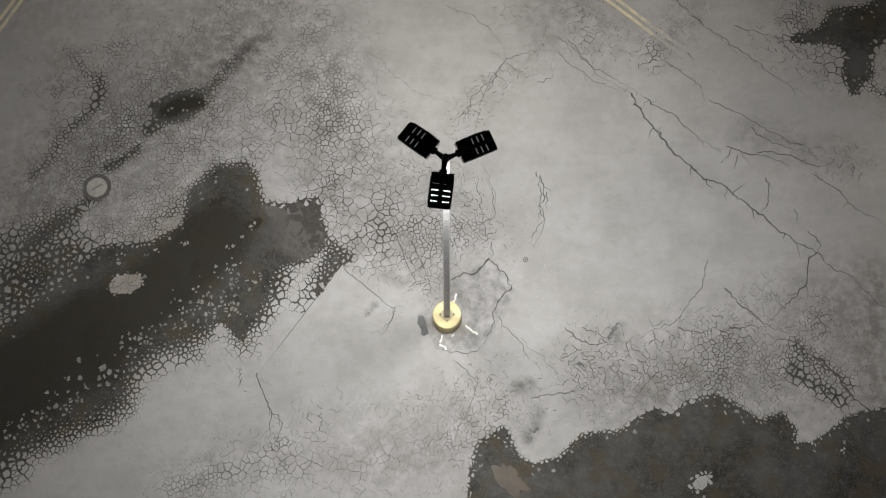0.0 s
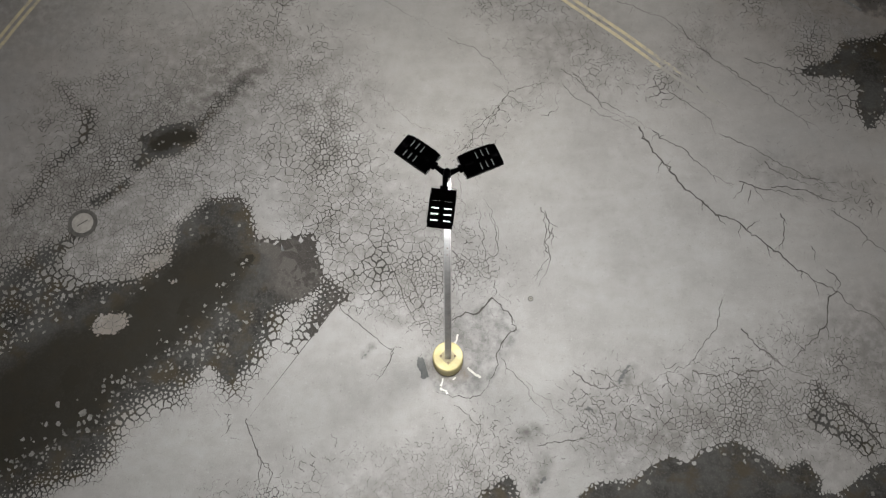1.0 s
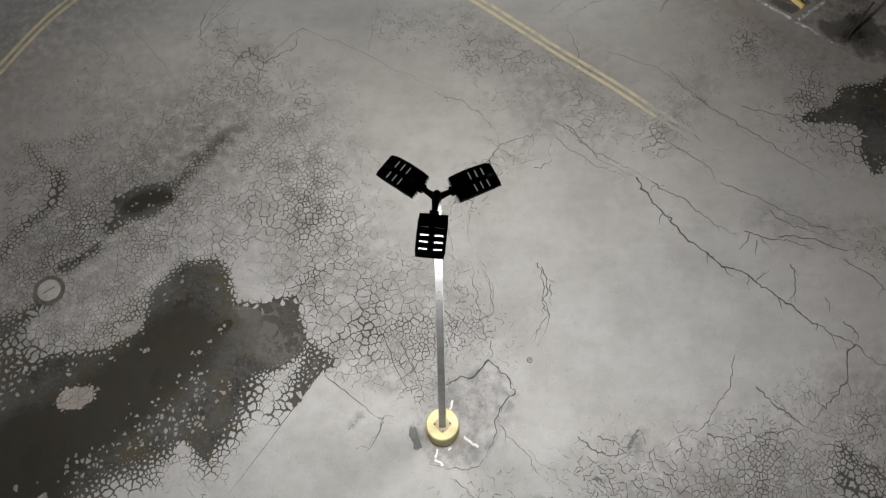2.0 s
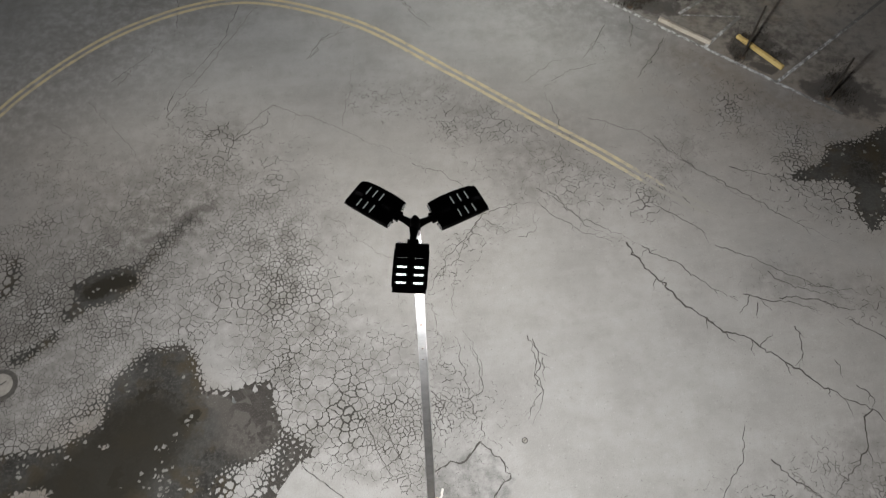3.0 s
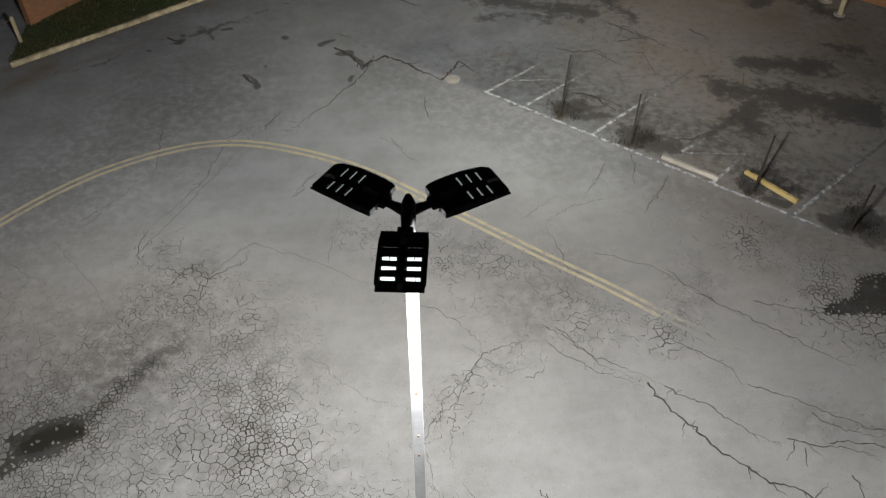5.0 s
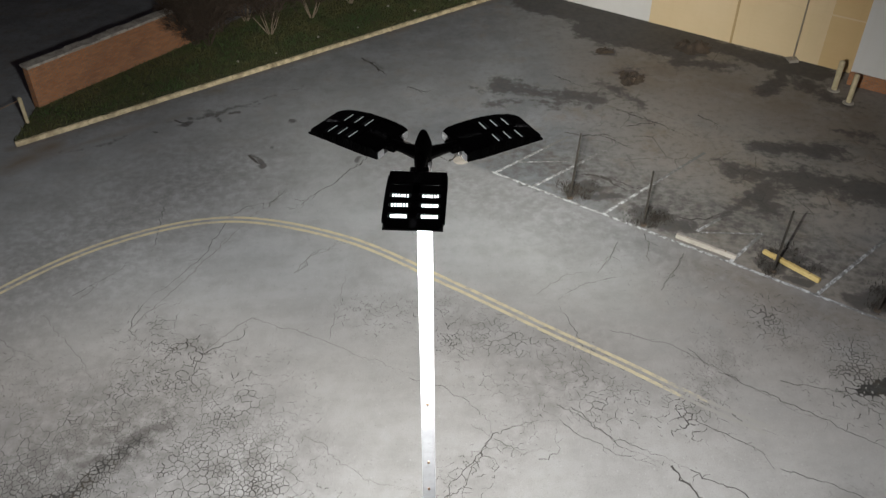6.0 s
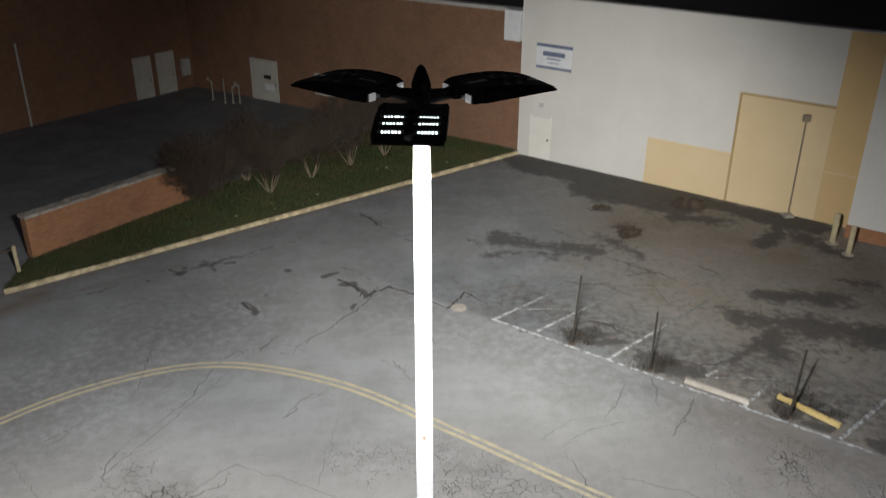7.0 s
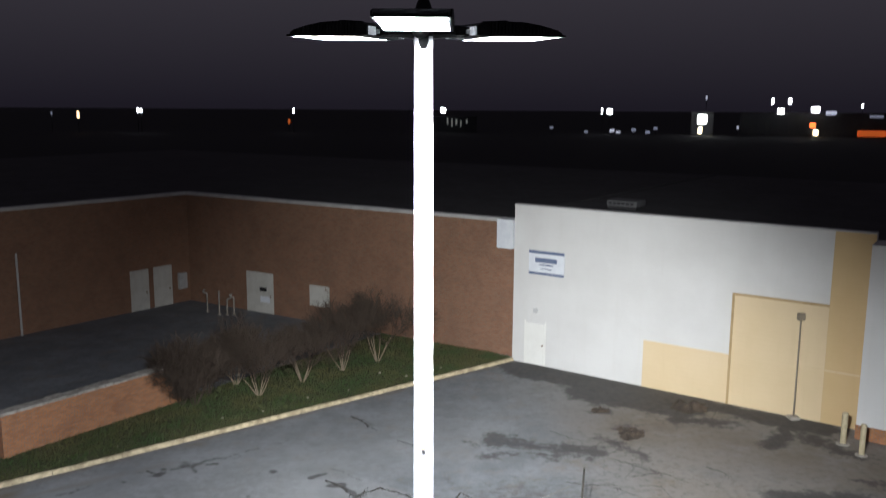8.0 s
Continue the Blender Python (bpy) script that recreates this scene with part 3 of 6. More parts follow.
GREY_WORN = (
    (-0.72, 0.02, -0.62, -0.40, 0.13, 0.10, 1.0), (-0.50, -0.42, -0.62, -0.30, 0.05, 0.08, 0.9), (0.92, -0.66, 1.05, -0.52, 0.06, 0.10, 0.75), (0.62, -0.75, 0.8, -0.9, 0.03, 0.10, 0.6),
    (4.98, -0.18, 4.70, -0.66, 0.06, 0.14, 1.0), (3.85, -1.32, 3.98, -1.40, 0.07, 0.08, 1.0), (4.32, -1.48, 4.36, -1.62, 0.04, 0.07, 1.0), (-2.40, 0.05, -2.14, 0.32, 0.03, 0.12, 1.0),
    (2.42, -3.42, 2.55, -3.22, 0.06, 0.12, 1.0), (1.36, 2.62, 1.44, 2.66, 0.03, 0.06, 1.0), (-4.55, 4.28, -4.30, 4.36, 0.05, 0.10, 0.9), (-3.5, 3.0, -3.1, 2.7, 0.03, 0.2, 0.75),
)
FAINT_STAINS = (
    (-2.2, 4.6, -1.6, 3.0, 0.6, 1.2, 0.34), (-5.4, 6.2, -3.0, 4.8, 0.8, 1.4, 0.30), (-12.5, 3.4, -7.0, 8.8, 1.8, 1.5, 0.60), (5.0, -1.9, 10.0, -1.6, 0.9, 0.8, 0.5),
    (-2.2, -3.9, 0.6, -3.6, 0.9, 0.9, 0.25), (10.6, -1.0, 11.6, -2.4, 0.4, 0.6, 0.5), (3.4, 9.8, 4.6, 10.8, 0.6, 0.9, 0.35), (9.6, 5.6, 12.4, 5.0, 0.3, 0.6, 0.4),
)
ROAD_STAINS = (
    (4.2, 17.8, 13.0, 10.4, 0.35, 0.9, 0.50), (2.2, 22.4, 3.5, 20.8, 0.04, 0.22, 0.6),
    (-1.0, 28.3, -0.2, 27.5, 0.04, 0.25, 0.9), (-12.4, 22.6, -4.0, 27.8, 0.3, 0.8, 0.35),
    (-4.6, 20.5, -4.4, 20.2, 0.03, 0.15, 0.9), (-13.5, 12.0, -6.0, 20.0, 1.8, 2.4, 0.50), (4.6, 20.6, 13.2, 13.4, 1.0, 1.2, 0.80), (0.4, 20.4, 5.4, 16.4, 1.0, 1.6, 0.38),
)
ROAD_BLOTS = (
    (-2.25, 22.79, -1.89, 23.02, 0.08, 0.12, 1.2), (-1.78, 23.54, -1.19, 23.06, 0.03, 0.10, 1.0), (-1.19, 23.06, -0.52, 22.45, 0.01, 0.10, 0.9), (-1.53, 22.15, -1.19, 22.29, 0.12, 0.16, 1.2), (-1.19, 22.12, -0.92, 21.70, 0.08, 0.14, 1.2),
    (-0.92, 21.70, -0.71, 21.24, 0.07, 0.14, 1.2), (-0.79, 21.13, -0.39, 21.42, 0.05, 0.12, 1.1), (-1.13, 20.35, -1.08, 20.69, 0.06, 0.10, 1.2), (-4.89, 21.08, -4.57, 20.79, 0.03, 0.10, 1.0), (-4.51, 20.63, -4.38, 20.25, 0.06, 0.09, 1.2),
    (-3.63, 23.41, -3.54, 23.31, 0.08, 0.12, 1.1), (-7.54, 23.38, -7.43, 23.55, 0.10, 0.12, 1.2), (-8.54, 22.95, -8.42, 22.94, 0.06, 0.12, 1.0), (-7.88, 23.32, -7.59, 23.39, 0.02, 0.10, 0.8), (-6.46, 23.96, -6.26, 23.46, 0.03, 0.10, 1.0),
    (-7.48, 23.95, -7.38, 23.85, 0.05, 0.10, 1.1), (-5.96, 24.11, -5.55, 24.17, 0.05, 0.14, 1.0), (-4.23, 21.46, -4.16, 21.53, 0.05, 0.12, 0.7),
)
FINE_CELLS = (
    (4.8, -2.6, 9.0, -1.9, 0.75, 0.4, 1.0), (10.4, 11.0, 12.6, 9.4, 0.8, 0.4, 1.0),
    (-15.0, 1.5, -5.6, 9.2, 1.35, 0.4, 1.0), (-6.2, 0.9, -5.9, -0.4, 0.6, 0.4, 0.8), (-12.0, 8.2, -9.5, 10.4, 1.2, 0.5, 1.0), (11.6, 10.2, 14.0, 9.4, 0.9, 0.5, 1.0),
    (-9.6, 3.2, -6.6, 4.6, 0.9, 0.5, 1.0), (2.2, -4.4, 6.0, -3.6, 0.9, 0.4, 1.0), (6.0, -3.2, 9.4, -3.0, 0.9, 0.4, 1.0), (9.4, -3.8, 15.0, -3.4, 0.9, 0.4, 1.0), (-13.5, 0.6, -12.0, 1.4, 0.7, 0.4, 0.0),
)
POST_STAINS = tuple((x + a, y + b, x + c, y + d, 0.22, 0.30, 1.0) for x, y in ((5.64, 17.7), (7.62, 16.08), (10.75, 13.6), (12.95, 11.75)) for a, b, c, d in ((0.1, 0.2, 0.9, 0.4), (0.3, 0.6, 0.8, 0.7)))
STAINED = (
    (-4.6, 4.3, -4.3, 4.4, 0.10, 0.18, 0.6),
    (5.0, -0.3, 4.8, -0.7, 0.10, 0.18, 0.95), (2.3, -2.0, 2.3, -2.1, 0.06, 0.25, 0.8), (2.4, -3.2, 2.6, -2.7, 0.06, 0.22, 0.85),
    (4.0, -1.4, 4.1, -1.4, 0.05, 0.10, 1.0), (-2.3, 0.2, -2.1, 0.4, 0.05, 0.12, 0.9), (-5.4, 11.7, -5.2, 11.8, 0.15, 0.5, 0.85),
    (-6.4, 10.2, -7.0, 9.0, 0.5, 0.8, 0.4), (0.3, 1.0, 1.3, 0.3, 0.25, 0.35, 0.45), (0.4, 0.9, 1.4, 0.2, 0.35, 0.5, 0.32), (0.9, -0.3, 0.9, -0.6, 0.12, 0.15, 0.5),
)
LOT_STAINS = (
    (7.2, 34.2, 12.1, 30.0, 1.0, 0.4, 1.5), (9.4, 30.6, 12.6, 28.8, 1.1, 0.5, 1.4), (12.6, 29.7, 17.4, 25.8, 0.5, 0.35, 1.4), (12.1, 27.3, 13.8, 26.7, 0.5, 0.4, 0.8),
    (14.6, 24.5, 16.5, 26.5, 0.30, 0.25, 1.0), (16.4, 25.9, 17.2, 23.4, 0.6, 0.5, 0.7), (4.5, 25.5, 7.8, 24.3, 0.42, 0.5, 0.95), (3.9, 24.2, 6.4, 23.8, 0.15, 0.3, 0.9),
    (8.6, 25.3, 9.5, 23.9, 0.42, 0.4, 0.9), (8.9, 28.5, 9.5, 28.3, 0.28, 0.25, 0.9), (2.8, 25.6, 3.6, 25.1, 0.10, 0.2, 0.8), (10.2, 26.9, 9.9, 26.0, 0.3, 0.4, 0.7),
)
LOT_STAINS_NEAR = (
    (-8.2, 23.6, -4.9, 24.6, 0.02, 0.16, 0.85), (-6.2, 24.2, -3.2, 26.0, 0.02, 0.14, 0.8), (-11.5, 21.7, -8.4, 23.2, 0.03, 0.16, 0.7),
    (16.3, 21.2, 17.4, 20.5, 0.2, 0.3, 0.7), (12.8, 20.1, 15.4, 19.7, 0.42, 0.45, 1.0), (11.6, 19.0, 13.5, 18.5, 0.45, 0.45, 1.0), (13.3, 18.3, 15.7, 17.3, 0.62, 0.55, 1.0),
    (12.8, 18.7, 11.8, 16.6, 0.42, 0.5, 0.85), (11.5, 17.3, 10.4, 16.4, 0.22, 0.3, 0.9), (13.3, 16.6, 15.0, 15.6, 0.2, 0.4, 0.6), (5.8, 18.3, 6.9, 17.9, 0.28, 0.25, 0.95),
    (7.7, 16.5, 9.0, 15.9, 0.42, 0.35, 0.95), (10.8, 14.2, 11.9, 13.5, 0.35, 0.4, 0.9), (13.2, 12.0, 14.2, 11.5, 0.4, 0.4, 0.95), (3.0, 19.8, 4.8, 18.0, 0.05, 0.16, 0.7),
    (10.55, 13.98, 10.85, 13.72, 0.14, 0.12, 1.3), (11.05, 13.30, 11.40, 12.98, 0.16, 0.12, 1.3), (12.4, 12.2, 12.9, 11.9, 0.25, 0.2, 1.2),
)
LOT_DIRT = (
    (-9.6, 1.1, -9.1, 1.1, 0.3, 0.4, 0.7), (8.0, 12.4, 13.0, 8.4, 0.8, 1.6, 0.5),
    (9.4, 13.4, 14.0, 9.6, 1.1, 1.6, 0.62),
    (11.76, 27.79, 14.05, 26.04, 0.78, 1.18, 0.60), (12.57, 23.74, 16.08, 22.58, 1.01, 1.35, 0.45), (9.72, 26.62, 9.38, 24.91, 0.30, 0.37, 0.80),
    (-12.87, 20.85, -11.94, 22.17, 0.34, 0.34, 0.90), (-7.09, 26.01, -6.59, 25.97, 0.17, 0.21, 0.95), (-12.27, 21.34, -7.56, 24.15, 0.06, 0.20, 0.60),
    (10.66, 20.54, 11.74, 17.95, 0.88, 1.17, 0.35),
)
LOT_EDGE, LOT_ALONG = Vector((3.36, 19.26)), Vector((0.767, -0.641))


def ground_fields(X, Y):
    sway = 0.13 * wobble(X, Y, 3, 1.1)
    gx, gy = X + sway, Y + 0.13 * wobble(X, Y, 4, 1.1)
    wet = 0.62 * spread(gx, gy, (*DAMP_WEST, *DAMP_WEST_FINE, *DAMP_WEST_EDGE, *DAMP_MIDDLE, *DAMP_FAR))
    uneven = 1 + 0.55 * wobble(X, Y, 41, 2.4)
    px, py = X + 0.45 * sway + 0.05 * wobble(X, Y, 43, 0.4), Y + 0.05 * wobble(X, Y, 44, 0.4)
    # the pool drains to the south, where its joints stay wet further out
    west_fringe = 0.42 + 0.9 * np.clip((0.64 * (X + 9.0) - 0.77 * (Y - 0.2)) / 1.2, 0, 1)
    for outline, fringe in ((POOL_WEST, west_fringe * uneven), (POOL_SOUTH, 0.22 * uneven), (POOL_EAST, 0.30 * uneven), (POOL_SMALL, 0.25 * uneven)):
        wet = np.maximum(wet, pool(px, py, outline, fringe))
    # dry islands of the old film left standing in the damp
    for x, y, r, soft in ((-9.36, 1.10, 0.60, 0.25), (7.04, -4.57, 0.42, 0.40), (11.02, -3.83, 0.16, 0.3), (-7.69, 2.26, 0.12, 0.12), (-6.48, -0.34, 0.22, 0.2), (-8.15, 2.95, 0.30, 0.2)):
        wet *= 1 - 0.9 * np.clip((r - np.hypot(gx - x, (gy - y) * 1.4 - 0.3 * (gx - x))) / soft + 0.5, 0, 1)
    # the smooth newer strip ends in a straight saw-cut joint
    side = (X + 2.78) * (-1.55 - 1.93) - (Y - 1.93) * (-5.28 + 2.78)
    side = side / math.hypot(2.5, 3.48)
    strip = (side < 0) * np.clip((1.3 - 0.35 * (X + 2.5) - Y) / 0.5 + 0.5 + 0.4 * wobble(X, Y, 51, 0.8), 0, 1) * np.clip((Y + 2.6) / 0.9, 0, 1) * (X > -5.6) * np.clip((0.6 - X) / 1.4, 0, 1)
    craze = np.maximum(spread(gx, gy, CRAZED), spread(gx, gy, CRAZED_MORE)) * (0.75 + 0.45 * wobble(X, Y, 8, 2.0))
    wet, craze = wet * (1 - strip), craze * (1 - 0.9 * strip)
    stain = np.maximum(spread(gx, gy, (*STAINED, *STAINED_WEST, *STAINED_EAST)), np.maximum(spread(gx, gy, FAINT_STAINS), spread(gx, gy, (*ROAD_STAINS, *POST_STAINS))))
    # oily blots of the parking side wander more
    ox, oy = X + 0.30 * wobble(X, Y, 21, 0.9) + 0.25 * wobble(X, Y, 23, 2.4), Y + 0.30 * wobble(X, Y, 22, 0.9) + 0.25 * wobble(X, Y, 24, 2.4)
    oil = spread(ox, oy, [(*q[:4], q[4], q[5] * 1.6, q[6]) for q in (*LOT_STAINS, *LOT_STAINS_NEAR)])
    over = (X - LOT_EDGE.x) * 0.641 + (Y - LOT_EDGE.y) * 0.767
    along = (X - LOT_EDGE.x) * 0.767 - (Y - LOT_EDGE.y) * 0.641
    lot = np.clip(over / 0.25 + 0.3, 0, 1) * (0.75 + 0.25 * wobble(X, Y, 11, 3.0)) * np.clip((along + 9) / 9, 0, 1)
    # the same tone also sets in all round, by distance from the mast
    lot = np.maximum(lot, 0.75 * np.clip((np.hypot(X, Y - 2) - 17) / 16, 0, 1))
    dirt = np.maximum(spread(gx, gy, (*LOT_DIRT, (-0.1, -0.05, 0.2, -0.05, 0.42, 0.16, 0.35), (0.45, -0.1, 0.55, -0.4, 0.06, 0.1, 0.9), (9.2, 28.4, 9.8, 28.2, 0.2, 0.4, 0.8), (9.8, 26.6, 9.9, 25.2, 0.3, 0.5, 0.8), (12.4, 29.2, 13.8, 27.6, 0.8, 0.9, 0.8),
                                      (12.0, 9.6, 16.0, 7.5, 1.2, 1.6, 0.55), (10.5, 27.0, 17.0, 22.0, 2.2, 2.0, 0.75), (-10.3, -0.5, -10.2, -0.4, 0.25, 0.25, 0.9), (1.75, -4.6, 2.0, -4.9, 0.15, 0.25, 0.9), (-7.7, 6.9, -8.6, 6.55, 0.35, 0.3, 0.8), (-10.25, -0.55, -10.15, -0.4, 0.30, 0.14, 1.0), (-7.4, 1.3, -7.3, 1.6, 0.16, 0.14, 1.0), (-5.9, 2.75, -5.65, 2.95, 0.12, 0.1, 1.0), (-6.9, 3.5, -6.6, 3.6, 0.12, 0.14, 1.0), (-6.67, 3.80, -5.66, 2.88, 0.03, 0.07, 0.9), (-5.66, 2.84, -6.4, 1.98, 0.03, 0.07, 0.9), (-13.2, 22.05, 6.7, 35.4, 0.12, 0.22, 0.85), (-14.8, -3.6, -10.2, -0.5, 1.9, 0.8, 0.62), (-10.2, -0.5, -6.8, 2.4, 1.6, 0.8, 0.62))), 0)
    # an even brown tone that grows with distance from the mast
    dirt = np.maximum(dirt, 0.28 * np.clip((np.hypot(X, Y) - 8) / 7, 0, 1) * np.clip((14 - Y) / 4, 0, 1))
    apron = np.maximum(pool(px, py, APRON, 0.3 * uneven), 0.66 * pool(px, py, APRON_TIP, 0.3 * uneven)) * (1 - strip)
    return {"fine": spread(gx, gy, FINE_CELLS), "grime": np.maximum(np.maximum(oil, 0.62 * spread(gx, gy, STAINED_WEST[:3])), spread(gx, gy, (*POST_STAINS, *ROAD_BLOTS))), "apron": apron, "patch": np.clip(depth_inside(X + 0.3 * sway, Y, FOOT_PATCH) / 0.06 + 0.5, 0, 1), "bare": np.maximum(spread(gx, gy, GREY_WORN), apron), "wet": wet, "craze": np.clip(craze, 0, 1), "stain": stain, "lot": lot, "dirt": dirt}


def build_ground():
    near_x, near_y = np.arange(-20, 24.01, 0.09), np.arange(-9, 40.01, 0.09)
    out = (30, 45, 80, 160, 400, 1000, 2500)
    xs = np.concatenate([[-v for v in out[::-1]], near_x, out])
    ys = np.concatenate([[-v for v in out[::-1]], near_y, (50, 80, 160, 400, 1000, 2500)])
    X, Y = np.meshgrid(xs, ys)
    nx, ny = len(xs), len(ys)
    co = np.stack([X.ravel(), Y.ravel(), np.zeros(nx * ny)], 1)
    i = (np.arange(ny - 1)[:, None] * nx + np.arange(nx - 1)[None, :]).ravel()
    quads = np.stack([i, i + 1, i + nx + 1, i + nx], 1)
    me = bpy.data.meshes.new("ground")
    me.vertices.add(nx * ny)
    me.vertices.foreach_set("co", co.astype(np.float32).ravel())
    me.loops.add(quads.size)
    me.loops.foreach_set("vertex_index", quads.astype(np.int32).ravel())
    me.polygons.add(len(quads))
    me.polygons.foreach_set("loop_start", (np.arange(len(quads)) * 4).astype(np.int32))
    me.update(calc_edges=True)
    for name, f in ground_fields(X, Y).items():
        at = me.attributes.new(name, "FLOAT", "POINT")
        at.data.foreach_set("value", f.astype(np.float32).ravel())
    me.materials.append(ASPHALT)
    return tagged(new("ground", me), "cracked grey asphalt yard with dark damp patches", "ground", kind="structure")


ground = build_ground()


def ragged(points, rng, rough=1.0):
    """A polyline in short jagged steps, as a crack finds its way round the stones."""
    pts = [Vector(p) for p in points]
    out, drift = [pts[0]], 0.0
    for a, b in zip(pts, pts[1:]):
        d = b - a
        side = Vector((-d.y, d.x)).normalized()
        steps = max(1, round(d.length / 0.10))
        for k in range(1, steps):
            drift = 0.65 * drift + rng.uniform(-0.055, 0.055)
            hold = min(1.0, 2.5 * min(k, steps - k) / steps)
            out.append(a + d * ((k + rng.uniform(-0.3, 0.3)) / steps) + side * (drift * hold + rng.uniform(-0.034, 0.034)) * rough)
        out.append(b)
    return out


def ribbon(bm, pts, width, z, taper=True, layer=None, fade=None, rng=None):
    """A flat strip along pts; with taper it thins to nothing at the far end."""
    left, right = [], []
    total = len(pts) - 1
    for i, p in enumerate(pts):
        d = (pts[min(i + 1, total)] - pts[max(i - 1, 0)]).normalized()
        w = width / 2
        if taper:
            w *= max(0.25, 1 - (i / total) ** 3)
        if rng:
            w *= rng.uniform(0.55, 1.25)
        side = Vector((-d.y, d.x)) * w
        for row, q in ((left, p + side), (right, p - side)):
            v = bm.verts.new((q.x, q.y, z))
            if layer:
                v[layer] = fade(i / total)
            row.append(v)
    for i in range(total):
        bm.faces.new((right[i], right[i + 1], left[i + 1], left[i]))


CRACKS_A = (
    ((5.86, 7.08), (5.92, 6.69), (6.2, 6.22), (6.69, 5.74), (6.84, 5.37), (7.24, 4.9), (7.66, 4.48), (7.86, 4.21), (8.37, 4.08), (8.71, 3.72), (9.15, 3.36), (9.59, 3.03), (9.87, 2.68), (10.18, 2.46), (10.77, 2.03), (11.04, 1.9), (11.38, 1.51), (11.84, 1.25), (12.27, 0.74), (12.81, 0.23), 0.055),
    ((3.61, 9.05), (4.04, 8.75), (4.38, 8.26), (4.88, 7.66), (5.4, 7.37), (5.86, 7.08), 0.022),
    ((3.67, 8.46), (4.19, 7.96), (4.7, 7.47), (5.21, 7.28), (5.76, 6.94), 0.022),
    ((3.96, 8.95), (4.55, 8.15), (5.06, 7.76), (6.25, 6.94), 0.026),
    ((6.25, 6.94), (6.67, 6.6), (7.17, 6.31), (7.57, 5.83), (8.14, 5.36), (8.46, 5.08), 0.034),
)
CRACKS_B = (
    ((6.79, 8.34), (7.12, 8.04), (7.63, 7.65), (8.04, 7.26), (8.14, 6.82), 0.026),
    ((8.26, 6.82), (8.76, 6.53), (9.51, 6.1), (10.33, 5.63), (10.98, 5.25), (11.6, 4.7), 0.03),
    ((8.65, 5.27), (9.4, 4.99), (10.24, 4.8), (10.56, 4.61), 0.036),
    ((9.58, 5.08), (10.6, 4.98), (11.09, 4.7), (11.76, 4.55), 0.036),
    ((8.82, 5.23), (8.42, 4.72), 0.03),
    ((8.97, 4.99), (8.84, 4.53), 0.03),
    ((9.49, 5.92), (9.72, 5.63), (10.46, 5.22), (11.3, 5.07), 0.026),
    ((7.86, 9.83), (8.56, 9.22), (9.4, 8.52), (10.2, 7.73), (10.86, 7.24), (11.34, 6.86), (11.67, 6.66), 0.03),
    ((7.45, 8.73), (7.93, 8.14), (8.61, 7.7), 0.022),
)
CRACKS_C = (
    ((9.3, 9.42), (9.91, 9.22), (11.04, 8.81), (11.67, 8.11), (12.52, 7.82), 0.028),
    ((11.22, 4.33), (11.84, 3.88), (12.12, 3.43), (12.58, 3.07), (13.16, 2.71), 0.03),
    ((9.75, 4.25), (9.78, 3.71), (9.54, 3.09), 0.032),
    ((10.49, 3.26), (10.56, 2.76), 0.022),
    ((7.86, 4.21), (8.13, 3.9), 0.028),
    ((8.71, 3.72), (8.96, 3.98), (9.14, 4.13), 0.026),
    ((10.83, 2.55), (11.16, 2.16), (11.04, 1.9), 0.034),
    ((2.91, 4.38), (3, 3.75), (2.87, 3.39), (3, 3.03), (2.76, 2.59), (2.55, 2.24), 0.032),
    ((3.11, 3.84), (3.09, 3.21), 0.024),
    ((0.11, 10.19), (0.83, 9.88), (1.46, 9.37), (1.98, 8.56), (1.88, 8.17), 0.018),
    ((1.97, 8.27), (2.6, 8.46), (3.59, 8.56), 0.022),
)
CRACKS_D = (
    ((1.97, 8.27), (1.78, 7.88), (1.15, 7.2), (0.79, 6.63), (0.35, 6.16), 0.026),
    ((1.84, 8.01), (1.33, 7.2), (1.05, 6.34), 0.02),
    ((0.88, 6.72), (0.53, 6.34), (0.26, 5.69), 0.018),
    ((1.97, 8.13), (2.4, 7.82), (2.76, 7.74), 0.02),
    ((2.93, 7.48), (3.37, 7.58), (3.57, 8.06), 0.02),
    ((1.32, 1.76), (1.56, 1.56), (1.85, 1.21), (1.96, 0.84), (1.62, 0.54), (1.39, -0.21), (1.1, -0.79), (0.94, -0.98), 0.04),
    ((1.32, 1.76), (0.89, 1.3), (0.39, 1.22), (0.14, 0.97), 0.055),
    ((0.94, -0.98), (0.37, -0.98), (-0.11, -0.86), 0.024),
    ((7.78, 1.7), (7.64, 1.18), (7.35, 0.68), (6.94, 0.18), (6.67, -0.16), (6, -0.4), (5.58, -0.64), (5.14, -1.13), 0.022),
)
